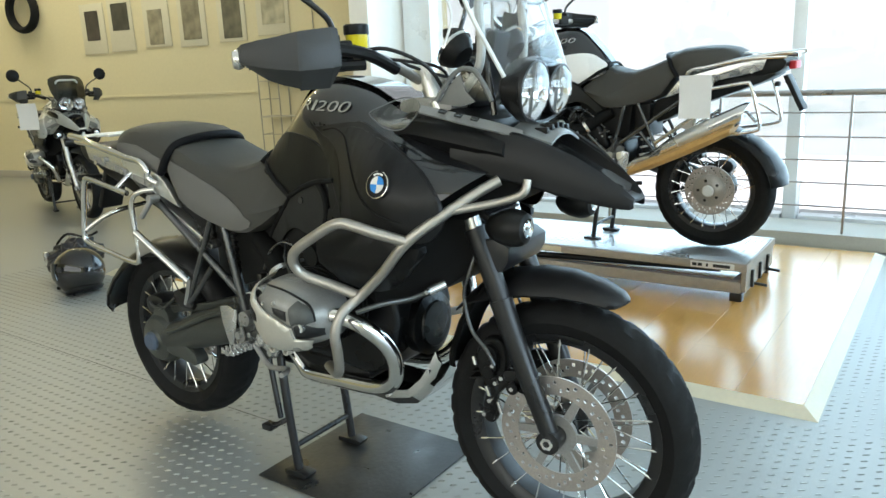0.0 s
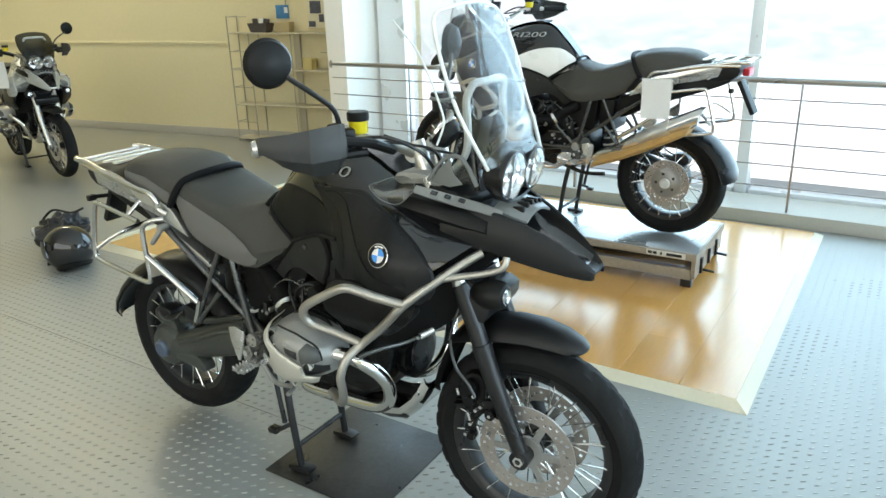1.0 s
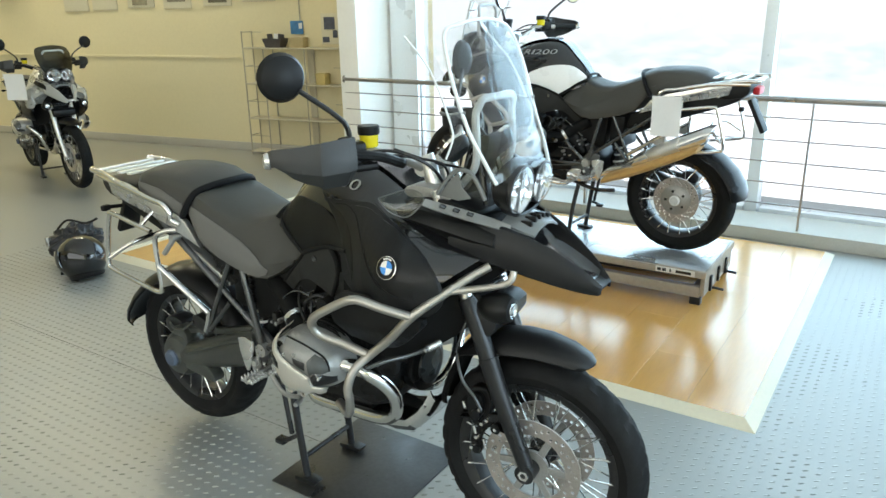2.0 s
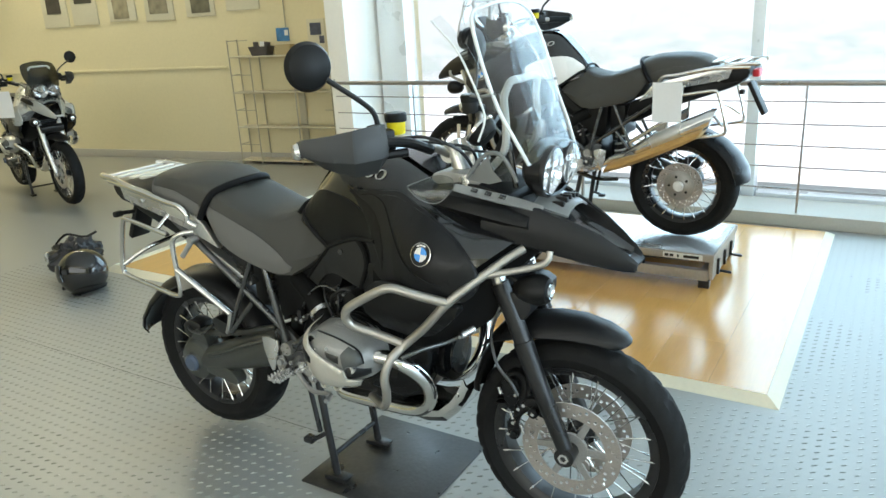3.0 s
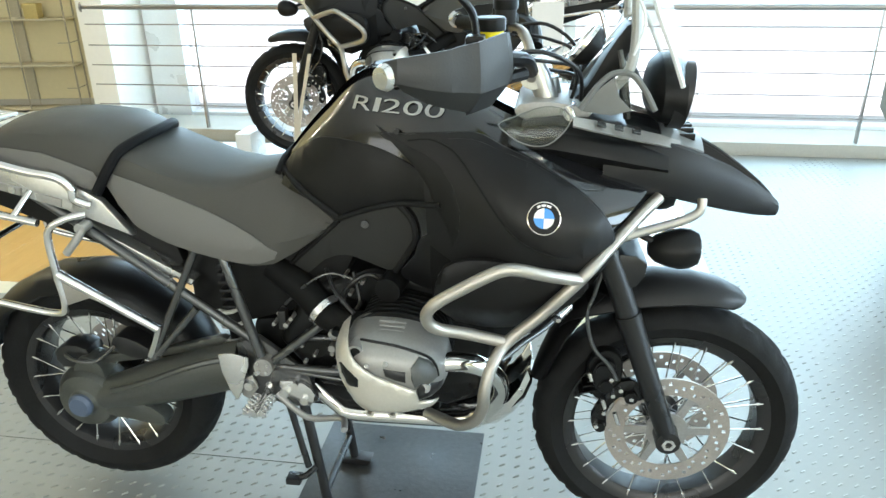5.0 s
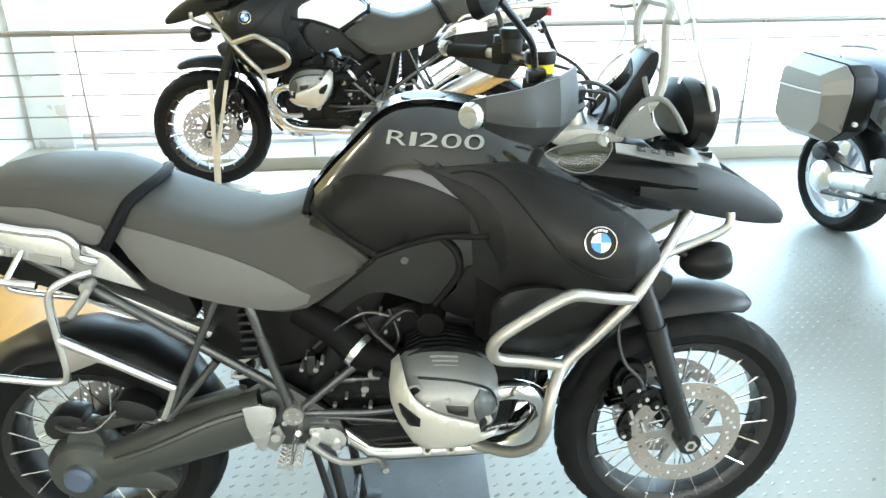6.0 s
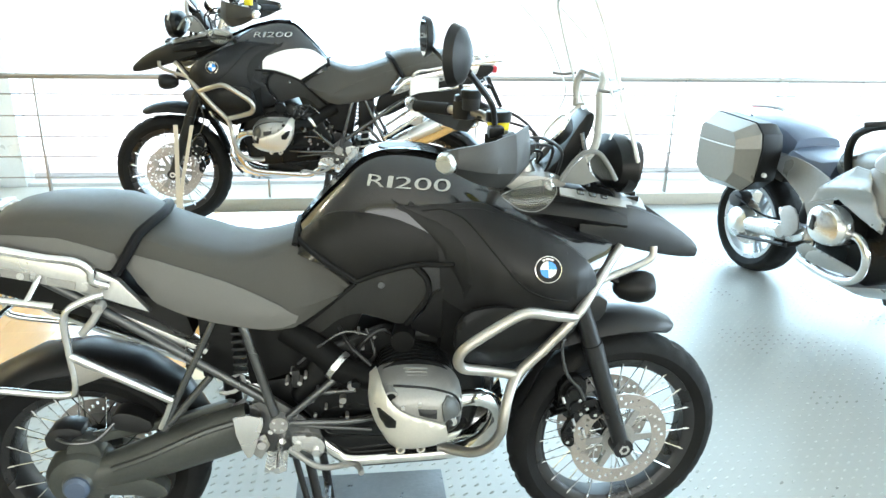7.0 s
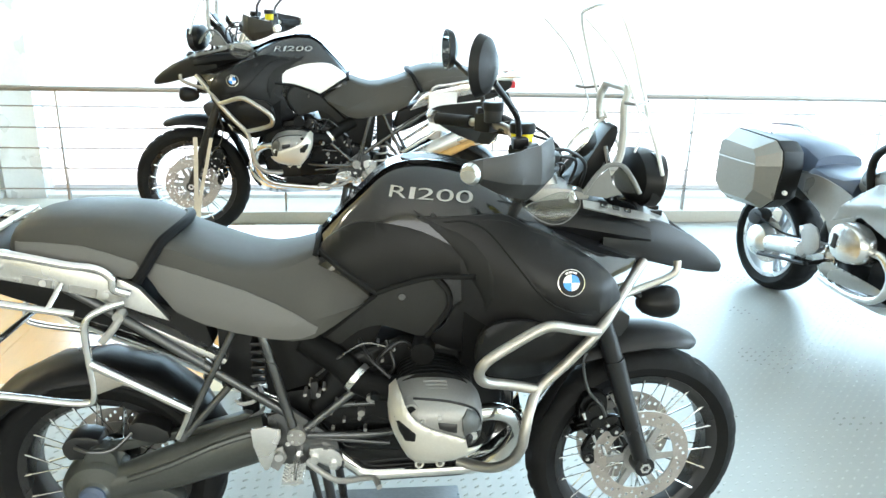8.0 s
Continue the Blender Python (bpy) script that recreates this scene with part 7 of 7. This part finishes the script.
def helmet():
    c = (-2.885, 0.745, 0.14)
    h = thing("helmet", "glossy black full-face helmet lying on the floor", "helmet", Matrix.Translation(c) @ pose(0, 0, 0, 8, 12, -150) @ Matrix.Scale(0.9, 4))
    bm = bmesh.new()
    bmesh.ops.create_uvsphere(bm, u_segments=40, v_segments=26, radius=0.165)
    for v in bm.verts:
        x, y, z = v.co
        k = 1.12 if x > 0 else 1.02
        v.co = (x * k, y * 0.86, z * 0.95 if z > 0 else max(-0.145, z * 1.05))
    cut = [f for f in bm.faces if f.calc_center_median().x > 0.09 and -0.03 < f.calc_center_median().z < 0.075 and abs(f.calc_center_median().y) < 0.125]
    bmesh.ops.delete(bm, geom=cut, context='FACES')
    bmesh.ops.solidify(bm, geom=bm.faces[:], thickness=0.012)
    part("shell", bm, GLOSS_BLACK, h)
    vis = [[(0.187 * math.cos(a) * k, 0.147 * math.sin(a) * k, z) for a in (radians(d) for d in range(-62, 63, 8))] + [(0.182 * math.cos(a) * k, 0.143 * math.sin(a) * k, z) for a in (radians(d) for d in range(58, -63, -8))] for z, k in ((-0.035, 1.0), (0.0, 1.02), (0.04, 1.0), (0.085, 0.93))]
    part("visor", loft(vis), shader("dark_visor", (0.01, 0.01, 0.012), 0.06, bump=0, coat=0.5), h, "dark tinted visor")
    for s in (-1, 1):
        part("visor_hinge", rod((0.05, s * 0.138, 0.03), (0.05, s * 0.15, 0.03), 0.02, seg=20), BLACK_METAL, h)
    part("chin_vent", slab(round_outline([(-0.03, -0.012), (0.03, -0.012), (0.025, 0.012), (-0.025, 0.012)], 2), 0, 0.01, 0.002), SATIN_BLACK, h).matrix_basis = pose(0.17, 0, -0.085, 0, 0, -90)
    part("lining", lathe([(0.0, -0.02), (0.11, -0.02), (0.125, 0.0), (0.11, 0.02), (0, 0.02)], 28, closed=False), SATIN_BLACK, h).matrix_basis = pose(0, 0, -0.13, 90, 0, 0)
    part("chin_strap", tube([(0.03, -0.1, -0.13), (0.05, -0.05, -0.17), (0.05, 0.05, -0.165), (0.03, 0.1, -0.13)], 0.007, 8), SATIN_BLACK, h)


helmet()


def gear_bag():
    bm = bmesh.new()
    bmesh.ops.create_icosphere(bm, subdivisions=5, radius=0.17)
    for v in bm.verts:
        n = noise.noise(v.co * 11) * 0.06 + noise.noise(v.co * 27) * 0.03 - abs(noise.noise(v.co * 17 + Vector((3, 1, 2)))) * 0.05
        v.co = v.co * (1 + n / 0.17)
        v.co = (v.co.x * 1.05, v.co.y * 0.85, max(-0.13, v.co.z * 0.9))
    bag = thing("gear_bag", "dark crumpled nylon bag beside the helmet", "bag", pose(-3.2, 0.91, 0.13, 0, 0, 20))
    part("bag_body", bm, shader("black_nylon", (0.015, 0.015, 0.018), 0.35, vary=0.3, grain=200, bump=0.3), bag, sharp=80)
    part("bag_strap", tube([(-0.1, -0.05, 0.12), (0.0, -0.06, 0.19), (0.12, -0.04, 0.17), (0.2, -0.02, 0.2)], 0.008, 8), SATIN_BLACK, bag)
    part("bag_buckle", box((-0.15, -0.13, 0.02), (-0.12, -0.1, 0.08), 0.006), ALU, bag)


gear_bag()

# ---- wire shelving against the wall ----


def on_wall(u, v, z):
    """A place beside the cream wall: u along it from the corner, v out of it."""
    return CORNER @ Matrix.Translation((u, v, z))


def shelving():
    u0, u1, d = -2.21, -0.9, 0.2
    sh = thing("shelf_rack", "grey wire shelving with a few boxes against the cream wall", "shelf", on_wall(0, 0, 0))
    for u in (u0, u0 + 0.28, -1.37, u1):
        for v in (-d, -0.015):
            part("upright", rod((u, v, 0.0), (u, v, 1.42 if u == u0 else 1.24), 0.007, seg=8), SHELF_METAL, sh)
    for z in (0.04, 0.43, 0.83, 1.23):
        part("shelf_board", box((u0 - 0.01, -d - 0.01, z - 0.008), (u1 + 0.01, -0.01, z + 0.008), 0.003), SHELF_BOARD, sh)
    for z in (0.23, 0.63, 1.03, 1.41):
        part("cross_wire", rod((u0, -d, z), (u0 + 0.28, -d, z), 0.004, seg=6), SHELF_METAL, sh)
        part("cross_wire", rod((u0, -d, z), (u0, -0.015, z), 0.004, seg=6), SHELF_METAL, sh)
    for z in (0.23, 0.63, 1.03):
        part("cross_wire", rod((u1 - 0.1, -d, z), (u1, -d, z), 0.004, seg=6), SHELF_METAL, sh)
        part("cross_wire", rod((u1, -d, z), (u1, -0.015, z), 0.004, seg=6), SHELF_METAL, sh)
    part("back_panel", box((-1.46, -0.012, 0.05), (-1.37, -0.004, 1.23), 0.002), SHELF_BOARD, sh, "olive upright strip behind the shelves")


shelving()


def leaflet_basket():
    """Open dark tray with flared sides and leaflets sticking out."""
    b = thing("leaflet_basket", "dark flared basket of leaflets on the top shelf", "basket", on_wall(-1.81, -0.11, 1.238))
    ring = lambda k, z: [(k * 0.1 * sx, k * 0.06 * sy, z) for sx, sy in ((-1, -1), (1, -1), (1, 1), (-1, 1))]
    dark = shader("dark_leaflet", (0.07, 0.06, 0.055), 0.5, vary=0.3)
    part("tray", loft([ring(1.0, 0), ring(1.3, 0.1), ring(1.24, 0.1), ring(0.93, 0.01)]), dark, b)
    for k, (x, a) in enumerate(((-0.06, 8), (0.0, -6), (0.06, 14))):
        part("leaflet", box((-0.035, -0.004, 0), (0.035, 0.004, 0.14), 0.001), PAPER if k == 1 else dark, b).matrix_basis = pose(x, 0.01 * k, 0.011, a, 4 * k, 10 * k)


leaflet_basket()


def shelf_box(u0, u1, v, z0, z1, colour, label):
    ob = part("card_box", merge(box((u0, v - 0.05, z0), (u1, v + 0.05, z1), 0.004), box((u0 - 0.004, v - 0.054, z1 - 0.03), (u1 + 0.004, v + 0.054, z1 + 0.003), 0.002)), shader("card_box", colour, 0.6, vary=0.12))
    ob.matrix_world = CORNER
    tagged(ob, label, "box")


shelf_box(-1.6, -1.41, -0.1, 1.238, 1.345, (0.4, 0.32, 0.17), "olive tan card box on the top shelf")
shelf_box(-1.26, -1.14, -0.12, 0.838, 0.96, (0.5, 0.4, 0.16), "yellowish card box on the middle shelf")

# ---- pictures on the wall ----
MAT = shader("cream_mount_card", (0.62, 0.57, 0.42), 0.7, vary=0.05, grain=40, stain=2, bump=0.02)


def picture(u0, u1, z0, z1, photo, ink, label, grain=9):
    """A sheet of mounting card with a photograph on it."""
    p = thing("picture", label, "picture", on_wall((u0 + u1) / 2, 0, z0), "wall pictures")
    w, h = (u1 - u0) / 2, z1 - z0
    part("mount_card", box((-w, -0.008, 0), (w, -0.001, h), 0.001), MAT, p)
    part("edge_strip", box((w - 0.006, -0.014, 0), (w, -0.0085, h), 0.001), SHELF_BOARD, p)
    part("edge_strip", box((-w, -0.014, 0), (w - 0.007, -0.0085, 0.006), 0.001), SHELF_BOARD, p)
    for a, b, c, d in photo:
        part("print", box((a - (u0 + u1) / 2, -0.0135, c - z0), (b - (u0 + u1) / 2, -0.0085, d - z0)), shader("print_ink", ink, 0.5, vary=0.6, grain=grain, stain=4), p)


for u0, u1, z0, z1, photo, ink in ((-5.2, -4.76, 1.67, 2.3, (-5.11, -4.87, 1.84, 2.21), (0.06, 0.05, 0.04)), (-4.69, -4.26, 1.68, 2.34, (-4.62, -4.33, 1.94, 2.27), (0.06, 0.055, 0.04)),
                                   (-4.08, -3.64, 1.7, 2.3, (-4.0, -3.76, 1.73, 2.15), (0.3, 0.26, 0.17)), (-3.5, -3.06, 1.68, 2.34, (-3.43, -3.15, 1.76, 2.24), (0.24, 0.21, 0.14)), (-2.88, -2.46, 1.7, 2.34, (-2.8, -2.53, 1.74, 2.24), (0.15, 0.135, 0.09)),
                                   (-2.3, -1.84, 1.74, 2.36, (-2.22, -1.9, 1.86, 2.3), (0.42, 0.38, 0.26))):
    picture(u0, u1, z0, z1, (photo,), ink, "photograph on pale card hung in a row on the cream wall" if ink[0] > 0.1 else "dark photograph on pale card hung on the cream wall")
picture(-1.25, -1.02, 1.27, 1.6, ((-1.21, -1.07, 1.43, 1.56), (-1.1, -1.04, 1.34, 1.42), (-1.235, -1.15, 1.29, 1.35)), (0.07, 0.075, 0.1), "sheet with three small photos pinned above the shelf", 20)


def blue_tag():
    """Blue card hanging on a dark cord above the shelf."""
    t = thing("hanging_card", "blue card hanging on a dark cord above the shelf", "card", on_wall(-1.575, 0, 1.38))
    part("card", box((-0.085, -0.012, 0), (0.085, -0.004, 0.145), 0.002), shader("blue_print", (0.06, 0.2, 0.42), 0.5, vary=0.4, grain=12), t)
    part("card_photo", box((0.03, -0.016, 0.06), (0.075, -0.0122, 0.12), 0.001), PAPER, t)
    part("cord", rod((0.05, -0.008, 0.145), (0.05, -0.008, 1.6), 0.006, seg=8), SHELF_METAL, t)


blue_tag()


def wall_wheel():
    p = thing("wheel_display", "motorcycle tyre hung high on the wall", "tyre", on_wall(-6.22, -0.08, 2.3))
    part("tyre", tyre(0.3, 0.12, 0.22), RUBBER, p)
    part("bracket", box((-0.02, -0.02, 0.2), (0.02, 0.078, 0.26), 0.003), ALU, p)


wall_wheel()


def ceiling_lamp(x, y, watts):
    p = thing("ceiling_lamp", "round warm downlight in the ceiling", "ceiling lamp", pose(x, y, H), "ceiling lamps")
    part("housing", turned(lathe([(0.14, 0), (0.17, 0), (0.17, 0.03), (0.14, 0.03)], 28), Matrix.Rotation(radians(90), 4, 'X')), WHITE_PAINT, p).location = (0, 0, -0.03)
    part("diffuser", turned(lathe([(0, 0), (0.14, 0), (0.14, 0.01), (0, 0.01)], 28, closed=False), Matrix.Rotation(radians(90), 4, 'X')), glow("warm_diffuser", (1.0, 0.8, 0.5), 6), p).location = (0, 0, -0.012)
    area_lamp("downlight", pose(x, y, H - 0.05), 0.3, 0.3, watts, (0.92, 0.85, 0.6))


for x in (-9.6, -7.9, -6.2):
    ceiling_lamp(x, 2.9, 45)

# ---- floor studs and seams ----


def floor_studs():
    """Low oblong studs of the metal floor in staggered rows, and its sheet seams."""
    vs, fs = [], []
    p, L, w = 0.045, 0.0125, 0.0042
    c, sn = math.cos(radians(38)), math.sin(radians(38))
    for lo, hi, h in (((-3.8, -1.4), (0.6, 1.04), 0.003), ((0.6, -1.4), (3.8, 1.04), 0.0012), ((1.22, 1.04), (3.8, 3.7), 0.001)):
        for i in range(int((hi[0] - lo[0]) / p)):
            for j in range(int((hi[1] - lo[1]) / p)):
                x, y = lo[0] + i * p, lo[1] + j * p
                if -0.25 < x < 0.29 and -0.21 < y < 0.335:
                    continue
                k = len(vs)
                for u, v, z in ((L, 0, 0), (L * 0.55, w, 0), (-L * 0.55, w, 0), (-L, 0, 0), (-L * 0.55, -w, 0), (L * 0.55, -w, 0), (L * 0.5, 0, h), (-L * 0.5, 0, h)):
                    vs.append((x + u * c - v * sn, y + u * sn + v * c, z + 0.0004))
                fs += [(k, k + 1, k + 6), (k + 1, k + 2, k + 7, k + 6), (k + 2, k + 3, k + 7), (k + 3, k + 4, k + 7), (k + 4, k + 5, k + 6, k + 7), (k + 5, k, k + 6)]
    me = bpy.data.meshes.new("floor_studs")
    me.from_pydata(vs, [], fs)
    me.materials.append(shader("worn_stud_metal", (0.32, 0.32, 0.292), 0.32, 0.28, vary=0.1, grain=60, stain=2, bump=0.0))
    tagged(new("floor_studs", me), "rows of low oblong studs on the floor", "studs", kind="stuff")
    seam = shader("dark_seam", (0.14, 0.14, 0.13), 0.7)
    setting("trim", box((-2.6, 0.1, 0.0), (-0.235, 0.1012, 0.0016)), seam, "thin dark seam between floor sheets", "floor seam")
    setting("trim", box((-9.0, -2.4, 0.0), (8.0, -2.3985, 0.0018)), seam, "thin dark seam between floor sheets", "floor seam")


floor_studs()
